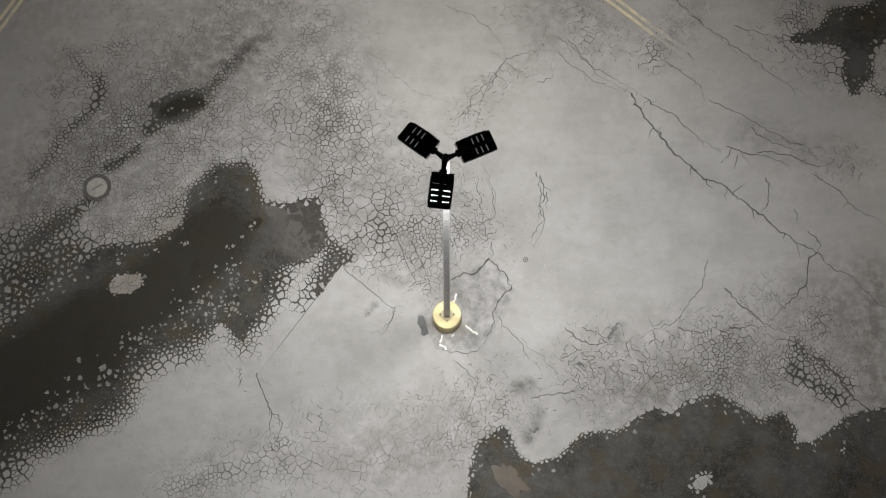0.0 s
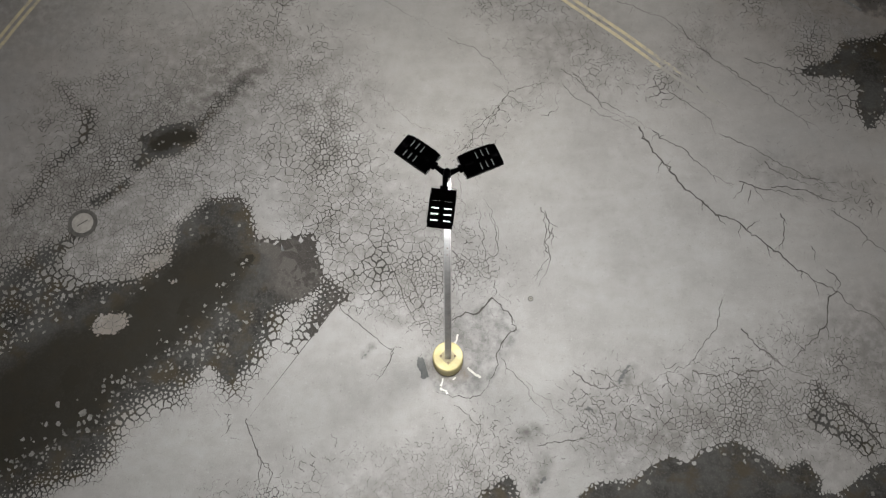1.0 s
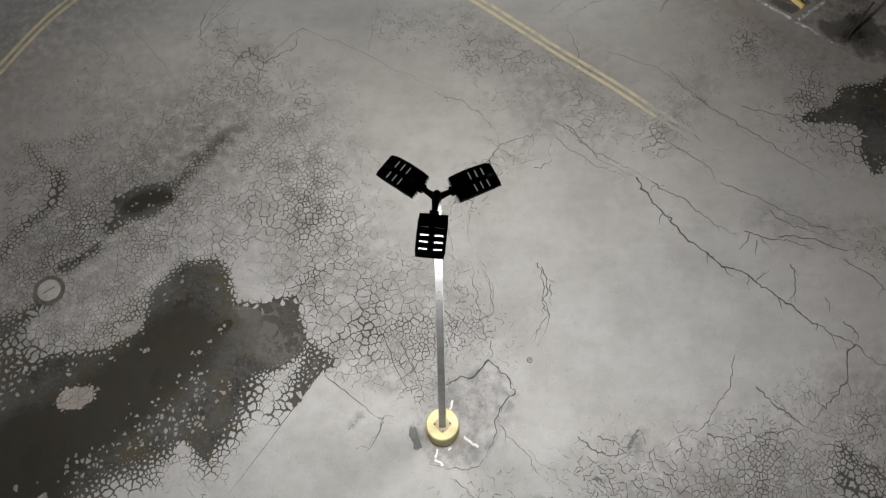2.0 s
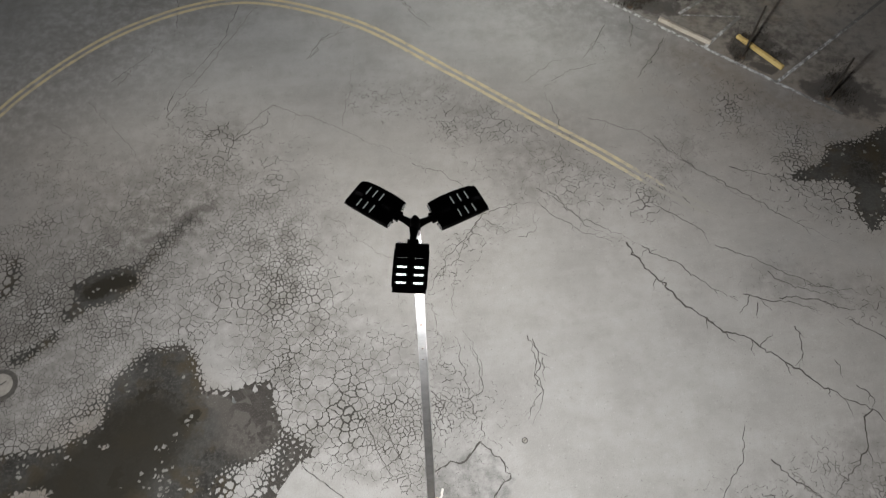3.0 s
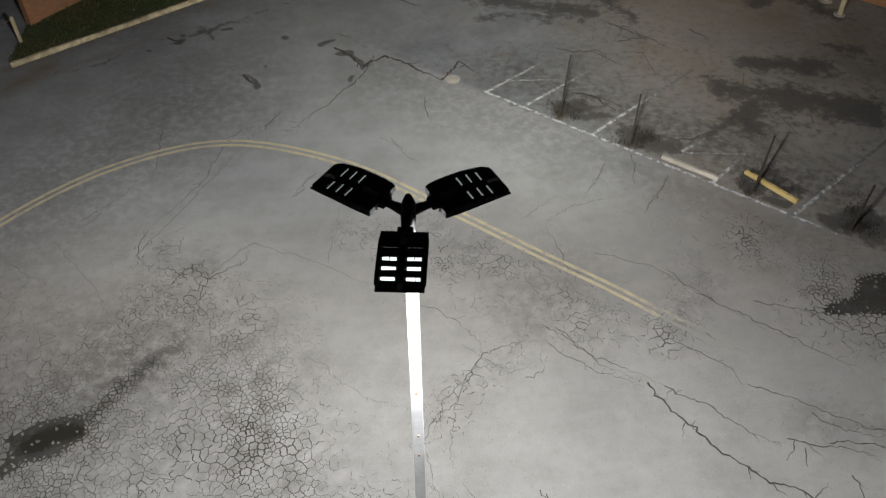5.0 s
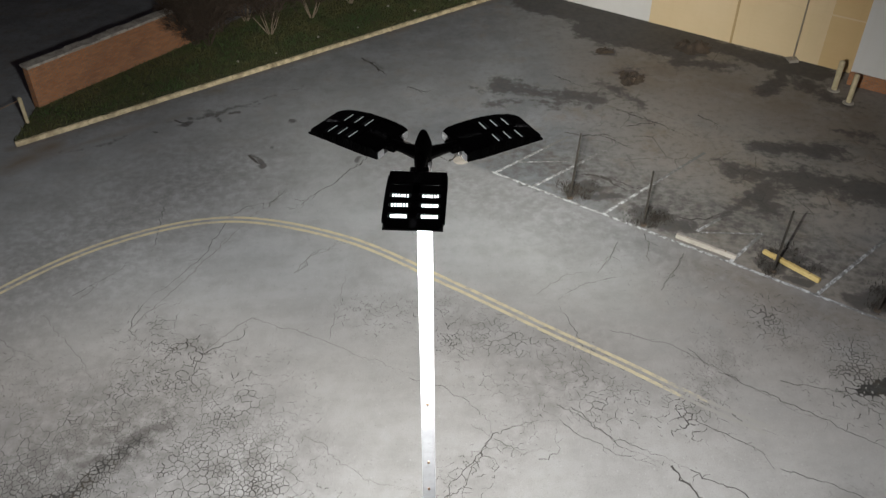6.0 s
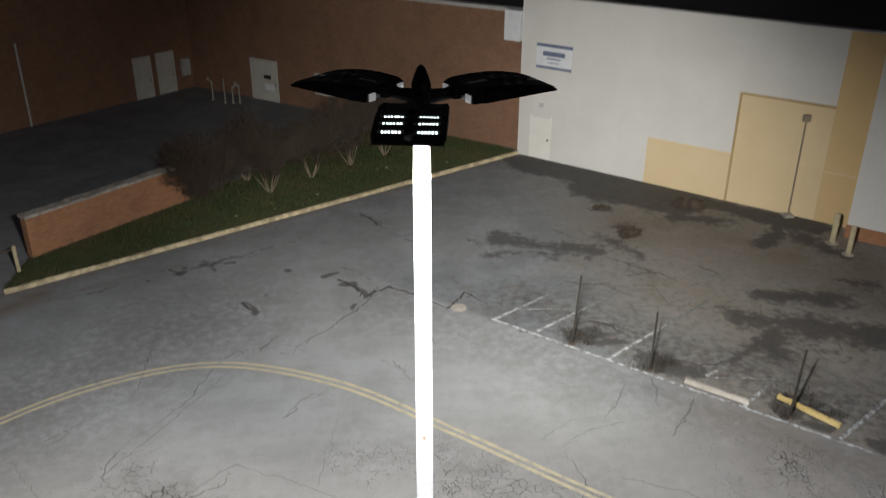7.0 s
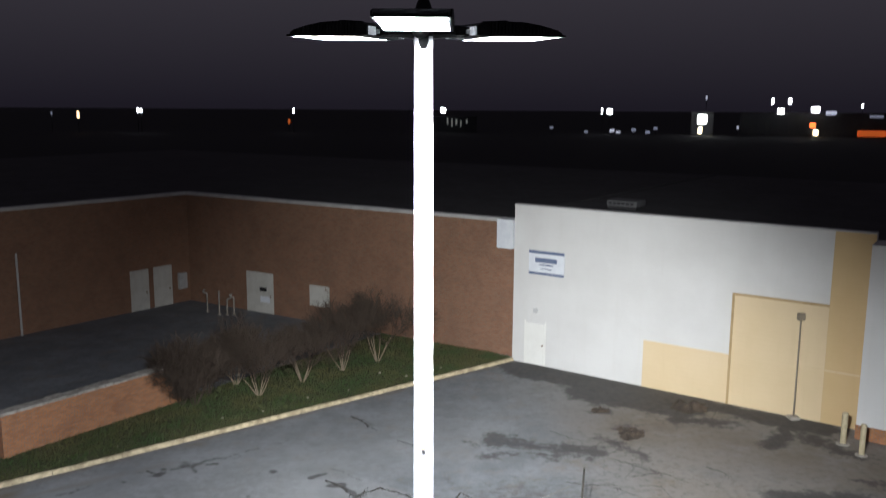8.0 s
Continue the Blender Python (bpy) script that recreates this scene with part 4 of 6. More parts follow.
CRACKS_E = (
    ((3.48, -0.31), (3.79, -0.64), (4.43, -0.8), (4.92, -0.72), 0.032),
    ((3.97, -0.31), (4.21, -0.39), (4.77, -0.61), 0.03),
    ((8.2, 0.84), (8.6, 0.33), (9.2, -0.17), (9.27, -0.33), 0.04),
    ((8.21, -0.33), (8.87, -0.25), (9.27, -0.33), 0.032),
    ((6.74, -0.32), (7.38, -0.49), (8.37, -0.33), 0.03),
    ((11.04, 1.9), (10.71, 1.51), (10.62, 1), (10.1, 0.49), (9.55, -0), (9.27, -0.33), 0.04),
    ((10.56, -1.16), (10.99, -1.56), (11.4, -2.12), (11.82, -2.6), (12.26, -2.84), 0.075),
    ((10.52, -1.48), (10.68, -2.12), (11.03, -2.52), 0.05),
    ((10.13, -0.67), (10.38, -1.32), (10.68, -1.48), 0.05),
    ((1.53, 0.04), (1.92, -0.46), (2.32, -1.04), (2.78, -1.6), 0.018),
)
CRACKS_F = (
    ((0.29, -1.27), (0.85, -1.76), (1, -2.08), 0.018),
    ((2.44, -2.32), (3, -2.24), (3.72, -2.12), (4.12, -2.09), 0.028),
    ((0.51, -2.94), (0.84, -2.23), (1.02, -1.27), 0.022),
    ((-5.35, -1.57), (-5.17, -2.05), (-4.89, -2.68), (-4.56, -2.99), (-4.7, -3.46), (-4.53, -3.76), 0.03),
    ((-4.89, -2.68), (-4.9, -3.3), (-4.93, -3.61), 0.024),
    ((-1.42, 0.3), (-1.58, -0.12), (-1.9, -0.61), 0.022),
    ((10.48, 5.44), (11.15, 5.22), (11.82, 5.07), 0.022),
    ((1.41, 2.28), (1.45, 1.9), (1.32, 1.76), 0.026),
    ((-0.36, 21.9), (-0.79, 20.73), (-1.58, 19.65), (-2.34, 18.77), (-2.89, 18.07), (-3.34, 17.67), 0.04),
    ((-1.78, 22.56), (-1.17, 21.97), (-0.78, 21.07), 0.13),
)
CRACKS_G = (
    ((-0.78, 21.24), (0.05, 21.87), (0.83, 21.28), (1.95, 20.17), 0.13),
    ((1.95, 20.17), (2.65, 21.3), (3.36, 20.38), 0.1),
    ((-4.94, 21.08), (-4.41, 20.37), 0.1),
    ((1.3, 19.25), (1.32, 18.16), (1.56, 17.7), 0.03),
    ((-3.99, 17.86), (-3.82, 18.29), (-3.48, 18.87), 0.028),
    ((6.63, 15.3), (6.09, 14.37), (5.85, 14.06), 0.02),
    ((7.52, 15.63), (7.55, 15.14), (7.28, 14.58), 0.022),
    ((8.44, 14.61), (7.99, 13.88), (7.36, 13.07), 0.026),
    ((-2.88, 14.54), (-2.47, 15.4), (-1.77, 15.6), 0.02),
    ((0.05, 17.1), (0.54, 16.08), (1.13, 15.49), 0.02),
    ((-5.12, 11.38), (-4.75, 11.6), (-4.15, 11.98), (-4.11, 12.63), 0.028),
    ((-5.12, 11.38), (-5.56, 11.88), (-5.84, 11.58), 0.03),
)
CRACKS_H = (
    ((-5.12, 11.38), (-5.27, 10.62), (-5.06, 10.01), 0.028),
    ((-5.84, 11.58), (-6.5, 11.96), (-6.76, 11.56), 0.024),
    ((-7.02, 13.44), (-7.2, 12.45), (-6.71, 11.76), 0.024),
    ((-5.24, 17.48), (-4.72, 17.93), (-3.9, 18.06), 0.02),
    ((-7.3, 18.14), (-7.24, 17), (-7.26, 15.8), 0.022),
    ((-5.22, 17.25), (-5.6, 15.66), (-6.46, 14.22), (-7.02, 13.44), 0.02),
    ((-9.05, 13.96), (-8.35, 14.63), (-7.79, 15.33), 0.018),
    ((4.66, 10.81), (4.57, 11.68), (4.32, 12.61), 0.022),
    ((7.35, 10.69), (7.61, 10.15), (8.19, 9.69), 0.02),
    ((6.2, 13.66), (5.31, 13.48), (4.35, 12.84), 0.016),
    ((12.33, 20.49), (13.24, 20.76), (13.88, 20.19), 0.026),
    ((6.9, 18.94), (7.57, 18.41), (8.23, 17.89), 0.05),
)
CRACK_LINES_D = (
    ((-1.41, 2.46), (-1.17, 1.76), (-0.83, 0.99), 0.030),
    ((-0.97, 2.31), (-0.63, 1.58), (-0.43, 1.07), 0.030),
    ((-0.83, 0.99), (-0.43, 1.07), 0.026),
    ((-2.93, 1.46), (-2.29, 0.91), (-1.42, 0.20), 0.028),
    ((-1.42, 0.20), (-1.77, -0.43), 0.020),
    ((1.25, 2.43), (1.14, 2.88), (1.10, 3.32), (0.99, 4.04), (0.92, 4.58), 0.026),
    ((1.09, 2.88), (1.50, 3.05), (1.50, 3.67), (1.39, 4.40), (1.13, 4.76), 0.022),
    ((0.22, 3.15), (0.47, 2.88), (1.05, 2.70), 0.024),
    ((0.55, 2.79), (0.21, 2.27), 0.024),
    ((2.80, 4.48), (2.95, 3.75), (2.85, 3.39), (3.00, 2.86), (2.63, 2.08), 0.028),
)
CRACK_LINES_F = (
    ((6.28, 21.86), (6.83, 21.53), (7.76, 21.54), (7.93, 20.94), 0.060),
    ((6.31, 19.04), (6.94, 18.82), (7.58, 17.93), 0.100),
    ((8.52, 23.38), (9.56, 22.43), (10.50, 21.34), 0.060),
    ((8.62, 22.09), (10.19, 22.39), 0.050),
    ((11.46, 22.72), (12.02, 21.83), 0.060),
    ((6.68, 26.34), (7.62, 25.28), 0.050),
    ((8.81, 16.41), (9.65, 16.20), (10.50, 16.59), 0.070),
    ((7.46, 21.57), (8.43, 20.52), 0.050),
    ((-7.91, 23.75), (-7.32, 23.29), 0.100),
    ((-1.04, 28.48), (-0.47, 27.64), (-0.02, 26.84), 0.090),
    ((0.73, 25.80), (1.69, 25.11), 0.070),
)
HAIRLINES = (
    ((-7.2, 12.4), (-6.0, 14.5), (-5.0, 16.4), (-4.1, 18.0), 0.030), ((-8.8, 13.8), (-8.4, 14.6), 0.030), ((-5.1, 11.5), (-4.0, 12.7), (-2.1, 11.7), (0.5, 10.1), 0.024),
    ((-3.0, 14.5), (-2.5, 15.3), (-1.5, 16.0), 0.030), ((-1.9, 11.7), (-1.5, 14.4), 0.018), ((-4.0, 17.9), (-3.4, 18.9), 0.030), ((-0.3, 17.2), (0.7, 16.2), 0.022),
    ((5.5, 11.5), (6.9, 10.9), (9.2, 8.5), (10.6, 7.6), 0.030), ((5.7, 13.9), (6.7, 15.4), 0.026), ((7.3, 13.0), (8.6, 14.7), 0.030), ((7.3, 14.3), (7.6, 15.4), 0.028),
    ((3.8, 13.1), (4.8, 13.9), (5.5, 13.9), 0.022), ((1.15, 6.6), (0.92, 5.6), (0.95, 4.9), 0.022), ((1.3, 4.3), (1.55, 3.7), (1.3, 2.4), 0.022),
)
HAIRLINES_B = (
    ((-9.6, 13.2), (-8.0, 11.2), (-7.2, 9.6), 0.020), ((-10.6, 12.4), (-9.2, 11.4), 0.024), ((-2.4, 8.6), (-1.0, 7.2), (0.2, 6.8), 0.018), ((0.4, 5.6), (0.6, 4.4), (0.3, 3.2), 0.020),
    ((1.5, 8.6), (2.6, 7.6), (3.2, 7.9), 0.018), ((2.2, -0.6), (3.2, -1.6), (3.4, -2.8), 0.016), ((4.4, -0.7), (5.6, -0.9), (6.2, -0.6), 0.024), ((5.4, -0.6), (4.6, -1.6), (2.6, -2.1), 0.020),
    ((0.3, -2.6), (1.1, -3.2), (1.2, -3.6), 0.022), ((-0.3, -4.2), (0.3, -3.4), (0.4, -2.8), 0.020), ((8.6, 0.5), (9.2, -0.2), (10.3, -0.7), 0.036), ((-5.6, 12.0), (-6.4, 10.8), (-6.0, 9.6), 0.024),
)


SAWN = CRACK_LINES_D[:4]           # these follow old saw cuts


def build_cracks(lines, thin, mat, label, seed):
    rng = random.Random(seed)
    bm = bmesh.new()
    for *pts, width in lines:
        straight = len(pts) == 2 and pts[0] == (-2.78, 1.93)
        sawn = (*pts, width) in SAWN
        line = ragged(pts, rng, 0.05 if straight else 0.4 if sawn else 1.0)
        width *= thin
        ribbon(bm, line, width, 0.004, True, rng=rng)
        if straight:
            continue
        for i in range(2, len(line) - 2):
            if rng.random() < 0.10:
                d = (line[i + 1] - line[i]).normalized()
                a = math.atan2(d.y, d.x) + rng.choice((-1, 1)) * rng.uniform(0.35, 1.1)
                end = line[i] + Vector((math.cos(a), math.sin(a))) * rng.uniform(0.12, 0.5)
                ribbon(bm, ragged([line[i], end], rng), width * rng.uniform(0.35, 0.65), 0.0035, True, rng=rng)
    return tagged(link_mesh("pavement_cracks", bm, mat), label, "cracks", kind="stuff")


build_cracks((((-2.78, 1.93), (-5.28, -1.55), 0.022), *CRACKS_A, *CRACKS_B, *CRACKS_C, *CRACKS_D, *CRACKS_E, *CRACKS_F, *CRACKS_G, *CRACKS_H, *CRACK_LINES_D, *CRACK_LINES_F), 0.9, CRACK, "dark open cracks branching across the asphalt", 5)
build_cracks((*HAIRLINES, *HAIRLINES_B), 0.8, HAIR_CRACK, "thin grey hairline cracks in the asphalt", 6)


# ---- crazed film ----
def craze_sites(rng):
    """Centres of the plates: jittered rows, wide or narrow as the ground has broken."""
    found = []
    for spacing, low, high in ((0.58, -9.0, -0.62), (0.33, -0.62, -0.12), (0.205, -0.12, 0.42), (0.125, 0.42, 9.0)):
        gx, gy = np.meshgrid(np.arange(-15.5, 16.5, spacing), np.arange(-6.5, 14.5, spacing))
        gx[::2] += spacing / 2
        x = gx.ravel() + rng.uniform(-0.85, 0.85, gx.size) * spacing
        y = gy.ravel() + rng.uniform(-0.85, 0.85, gx.size) * spacing
        f = ground_fields(x, y)
        size = 0.55 * wobble(x, y, 31, 2.2) + 0.45 * wobble(x, y, 33, 0.9) + np.where(f["fine"] > 0.5, 0.85, 0.30 + 0.45 * f["wet"])
        # a margin round the crazed ground too, so that the outermost plates close
        near = np.maximum(f["craze"], f["wet"])
        keep = (size >= low) & (size < high) & (near > 0.03)
        found.append(np.stack([x[keep], y[keep]], 1))
    return np.concatenate(found)


def build_craze():
    """The joints between the plates: each plate is ringed by a strip as wide as its joint."""
    rng = np.random.RandomState(17)
    sites = craze_sites(rng)
    verts, _, tris, *_ = geometry.delaunay_2d_cdt([Vector(p) for p in sites], [], [], 0, 1e-5)
    P, T = np.array([tuple(v) for v in verts]), np.array(tris)
    A, B, C = P[T[:, 0]], P[T[:, 1]], P[T[:, 2]]
    d = 2 * (A[:, 0] * (B[:, 1] - C[:, 1]) + B[:, 0] * (C[:, 1] - A[:, 1]) + C[:, 0] * (A[:, 1] - B[:, 1]))
    d = np.where(np.abs(d) < 1e-9, 1e-9, d)
    a2, b2, c2 = (A ** 2).sum(1), (B ** 2).sum(1), (C ** 2).sum(1)
    centre = np.stack([(a2 * (B[:, 1] - C[:, 1]) + b2 * (C[:, 1] - A[:, 1]) + c2 * (A[:, 1] - B[:, 1])) / d,
                       (a2 * (C[:, 0] - B[:, 0]) + b2 * (A[:, 0] - C[:, 0]) + c2 * (B[:, 0] - A[:, 0])) / d], 1)
    sound = np.hypot(*(centre - A).T) < 0.75
    sides, round_site = {}, collections.defaultdict(list)
    for k, tri in enumerate(tris):
        for i in range(3):
            sides.setdefault(tuple(sorted((tri[i], tri[(i + 1) % 3]))), []).append(k)
            round_site[tri[i]].append(k)
    pairs = {tuple(sorted(ts)): None for ts in sides.values() if len(ts) == 2}
    keys = list(pairs)
    ends = np.array(keys)
    a, b = centre[ends[:, 0]], centre[ends[:, 1]]
    # each joint wanders a little between its two ends
    steps = np.linspace(0, 1, 5)
    way = b - a
    side = np.stack([-way[:, 1], way[:, 0]], 1)
    sway = rng.uniform(-0.17, 0.17, (len(a), 5)) * np.array((0, 1, 0.9, 1, 0))
    line = a[:, None] + way[:, None] * steps[None, :, None] + side[:, None] * sway[:, :, None]
    f = ground_fields(line[:, :, 0], line[:, :, 1])
    wet, craze = f["wet"], f["craze"]
    open_joint = rng.uniform(0, 1, len(a))[:, None] < np.clip(craze * 1.3 + wet * 2.6, 0, 1).mean(1, keepdims=True)
    main = 0.5 + 0.5 * wobble(line[:, 2, 0], line[:, 2, 1], 61, 0.7)
    strength = (rng.uniform(0.25, 0.9, len(a)) + 1.1 * np.clip(main, 0, 1) ** 2 * rng.uniform(0.4, 1.0, len(a)))[:, None] * open_joint
    strength *= np.clip(1.0 + 0.75 * wobble(line[:, 2, 0], line[:, 2, 1], 63, 1.5), 0.45, 1.9)[:, None]
    soaked = np.clip((np.maximum(wet, 0.9 * f["apron"]) - 0.10) / 0.52, 0, 1)
    thin = strength * (0.0045 + 0.0080 * craze * (1 - 0.15 * f["fine"])) * (1 + 1.2 * soaked)
    # where joints meet, they agree on a width; a joint that meets no other runs out to nothing
    meet = collections.defaultdict(list)
    for e, (p, q) in enumerate(keys):
        meet[p].append(strength[e, 0])
        meet[q].append(strength[e, 0])
    for e, (p, q) in enumerate(keys):
        for j, t in ((0, p), (4, q)):
            live = [v for v in meet[t] if v > 0]
            own = 0.0 if len(live) < 2 else sum(live) / len(live)
            thin[e, j] = own * (0.0045 + 0.0080 * craze[e, j] * (1 - 0.15 * f["fine"][e, j])) * (1 + 1.2 * soaked[e, j])
    number = {key: e for e, key in enumerate(keys)}
    co, faces, wets, depths, dirts = [], [], [], [], []
    flakes, flake_faces = [], []
    grit = rng.uniform(0.75, 1.2, line.shape[:2])
    for s, around in round_site.items():
        if len(around) < 3 or not all(sound[k] for k in around):
            continue
        around = sorted(around, key=lambda k: math.atan2(centre[k, 1] - P[s, 1], centre[k, 0] - P[s, 0]))
        index = []
        for k, j in zip(around, around[1:] + around[:1]):
            e = number.get(tuple(sorted((k, j))))
            if e is None:
                break
            span = range(4) if keys[e][0] == k else range(4, 0, -1)
            index += [(e, i) for i in span]
        else:
            e, i = np.array(index).T
            ring = line[e, i]
            middle = ring.mean(0)
            inwards = middle - ring
            reach = np.hypot(*inwards.T) + 1e-6
            width = thin[e, i] + soaked[e, i] ** 1.5 * reach * 1.05 * grit[e, i]
            width = np.where(soaked[e, i] > 0, (width + np.roll(width, 1) + np.roll(width, -1)) / 3, width)
            if width.max() < 0.002:
                continue
            # a plate of the old film may outlast the water
            w = wet[e, i].mean()
            left = 0.0 if w < 0.58 else (0.30 - 0.30 * (w - 0.58) / 0.30) * (1 + 1.1 * wobble(*middle, 71, 0.8)) * (reach.mean() < 0.12)
            # the shallow southern side of the western pool is full of them
            shallow = 0.64 * (middle[0] + 9.0) - 0.77 * (middle[1] - 0.2)
            if w >= 0.58 and middle[0] < -6.0 and middle[1] < 2.0:
                left = max(left, min(1.0, (shallow - 0.1) / 0.9) * 0.50)
            if rng.uniform() < left:
                hold = ring + inwards * rng.uniform(0.35, 0.65) - inwards * rng.uniform(0, 0.10, (len(ring), 1))
                flake_faces.append(tuple(range(len(flakes), len(flakes) + len(hold))))
                flakes += [(*q, 0.0042) for q in hold]
            width = np.minimum(width, reach * 0.98)
            inner = ring + inwards / reach[:, None] * width[:, None]
            base, m = len(co), len(ring)
            co += [(*q, 0.0035) for q in ring] + [(*q, 0.0035) for q in inner]
            for extra in (0, 1):
                wets += list(wet[e, i])
                depths += list(np.clip(0.60 + 0.70 * strength[e, 0] * craze[e, i] - 0.12 * f["fine"][e, i] + soaked[e, i] * (1 - 0.75 * (f["apron"][e, i] > 0.5)) - 0.25 * (f["apron"][e, i] > 0.5), 0, 1))
                dirts += list(f["dirt"][e, i])
            faces += [(base + k, base + (k + 1) % m, base + m + (k + 1) % m, base + m + k) for k in range(m) if width[k] + width[(k + 1) % m] > 0.001]
    me = bpy.data.meshes.new("crazed_joints")
    me.from_pydata(co, [], faces)
    for name, values in (("wet", wets), ("depth", depths), ("dirt", dirts)):
        me.attributes.new(name, "FLOAT", "POINT").data.foreach_set("value", np.array(values, np.float32))
    me.materials.append(CRAZE_FILL)
    old = bpy.data.meshes.new("film_flakes")
    old.from_pydata(flakes, [], flake_faces)
    old.materials.append(FILM)
    tagged(new("film_flakes", old), "pale flakes of old surface film left in damp hollows", "flakes", kind="stuff")
    return tagged(new("crazed_joints", me), "dark joints of crazed asphalt, wide and damp near standing water", "cracks", kind="stuff")


build_craze()


# ---- painted lines ----
def smooth_line(points, steps=14):
    """A Catmull-Rom curve through points."""
    p = [Vector(q) for q in points]
    p = [2 * p[0] - p[1], *p, 2 * p[-1] - p[-2]]
    out = []
    for i in range(1, len(p) - 2):
        for k in range(steps):
            t = k / steps
            out.append(0.5 * ((2 * p[i]) + (p[i + 1] - p[i - 1]) * t + (2 * p[i - 1] - 5 * p[i] + 4 * p[i + 1] - p[i + 2]) * t * t
                              + (3 * p[i] - p[i - 1] - 3 * p[i + 1] + p[i + 2]) * t ** 3))
    return [*out, p[-2]]


def offset_line(pts, by):
    out = []
    for i, p in enumerate(pts):
        d = (pts[min(i + 1, len(pts) - 1)] - pts[max(i - 1, 0)]).normalized()
        out.append(p + Vector((-d.y, d.x)) * by)
    return out


def painted(name, pts, width, mat, label, z=0.005, fade=lambda k: 0.0):
    bm = bmesh.new()
    layer = bm.verts.layers.float.new("fade")
    ribbon(bm, pts, width, z, False, layer, fade)
    return tagged(link_mesh(name, bm, mat), label, "road marking", "road markings", "structure")


CENTRE_LINE = smooth_line(((-15.2, 7.6), (-13.3, 11.2), (-11.48, 13.93), (-8.63, 16.30), (-5.22, 17.28), (-1.60, 16.07), (1.49, 13.68), (3.98, 11.56), (5.51, 10.30), (7.18, 8.83), (8.4, 7.9)))
for by in (-0.11, 0.11):
    painted("yellow_line", offset_line(CENTRE_LINE, by), 0.11, YELLOW_LINE, "worn double yellow line curving over the asphalt",
            fade=lambda k: 0.42 * max(0.0, (k - 0.84) / 0.16) - 0.02)


def straight(a, b, steps=12):
    a, b = Vector(a), Vector(b)
    return [a.lerp(b, i / steps) for i in range(steps + 1)]


painted("white_line", straight((3.3, 19.42), (13.2, 11.1), 40), 0.11, WHITE_LINE, "worn white line along the parking bays", fade=lambda k: 0.10 * max(0.0, (k - 0.85) / 0.15))
for a, b in (((3.42, 19.35), (6.33, 21.52)), ((4.47, 18.36), (8.01, 20.92)), ((6.46, 16.70), (10.87, 20.09)), ((9.16, 15.63), (10.12, 16.25)),
             ((9.63, 14.07), (11.15, 15.38)), ((11.55, 12.48), (16.08, 15.81))):
    painted("bay_line", straight(a, b), 0.11, WHITE_LINE, "worn white parking bay line on the asphalt", z=0.0065, fade=lambda k: 0.14 * k * k)
for a, b in (((4.26, 19.94), (6.08, 19.86)), ((9.24, 15.57), (11.10, 15.36))):
    painted("hatch_line", straight(a, b), 0.07, WHITE_LINE, "thin worn white hatching line", z=0.008, fade=lambda k: 0.05)


# ---- the light mast ----
PLATE_YELLOW = worn("chipped_yellow_plate", (0.40, 0.35, 0.22), (0.30, 0.25, 0.15), 9.0, 0.7, dirt=0.6, grime=(0.12, 0.09, 0.05))



def light_mast():
    mast = thing("light_mast", pose(0.07, -0.05, 0, 0.18, -0.18, 0), "tall square steel light mast on a yellow concrete base, lamps lit", "street lamp")
    part("base", lathe(((0.385, 0.0), (0.405, 0.02), (0.405, 0.70), (0.39, 0.735), (0.37, 0.75), (0.05, 0.752))), BASE_YELLOW, mast, "round yellow painted concrete base", True)
    mast.children[0].data.polygons.foreach_set("use_smooth", [len(p.vertices) < 5 and abs(p.normal.z) < 0.9 for p in mast.children[0].data.polygons])
    plate = part("base_plate", boxed(-0.17, -0.17, 0.752, 0.17, 0.17, 0.775, 0.006, turn(0, 0, 0, 45)), PLATE_YELLOW, mast, "square steel base plate, painted yellow")
    for k in range(4):
        a = k * math.pi / 2
        bm = bmesh.new()
        tube(bm, (0.185 * math.cos(a), 0.185 * math.sin(a), 0.775), (0.185 * math.cos(a), 0.185 * math.sin(a), 0.86), 0.014, 0.014, 8)
        tube(bm, (0.185 * math.cos(a), 0.185 * math.sin(a), 0.775), (0.185 * math.cos(a), 0.185 * math.sin(a), 0.80), 0.026, 0.026, 6)
        part("anchor_bolt", bm, BOLT, plate)
    # square tapering shaft with rounded corners, turned a little
    bm = bmesh.new()
    rings = []
    for z, half in ((0.775, 0.086), (4.0, 0.074), (8.0, 0.060), (12.76, 0.045)):
        r = half * 0.25
        ring = []
        for k in range(4):
            cx, cy = (half - r) * (1, -1, -1, 1)[k], (half - r) * (1, 1, -1, -1)[k]
            for j in range(3):
                a = k * math.pi / 2 + j * math.pi / 4
                ring.append(bm.verts.new((cx + r * math.cos(a), cy + r * math.sin(a), z)))
        rings.append(ring)
    for low, high in zip(rings, rings[1:]):
        for k in range(12):
            bm.faces.new((low[k], low[(k + 1) % 12], high[(k + 1) % 12], high[k]))
    bm.faces.new(rings[-1])
    shaft = part("shaft", bm, STEEL, mast, "pale galvanised square shaft")
    shaft.rotation_euler = (0, 0, radians(-4))
    part("hand_hole_cover", boxed(-0.045, -0.092, 1.05, 0.045, -0.083, 1.30, 0.004), STEEL, shaft)
    for z in (9.9, 10.6, 9.55):
        part("rust_plug", boxed(-0.010, -0.060, z, 0.010, -0.045, z + 0.03, 0.003), BOLT, shaft)
    part("hub", lathe(((0.047, 12.70), (0.052, 12.73), (0.052, 12.865), (0.046, 12.885), (0.036, 12.915), (0.022, 12.95), (0.007, 12.963)), 24), BLACK, mast, "black lamp hub with a domed cap", True)
    return mast


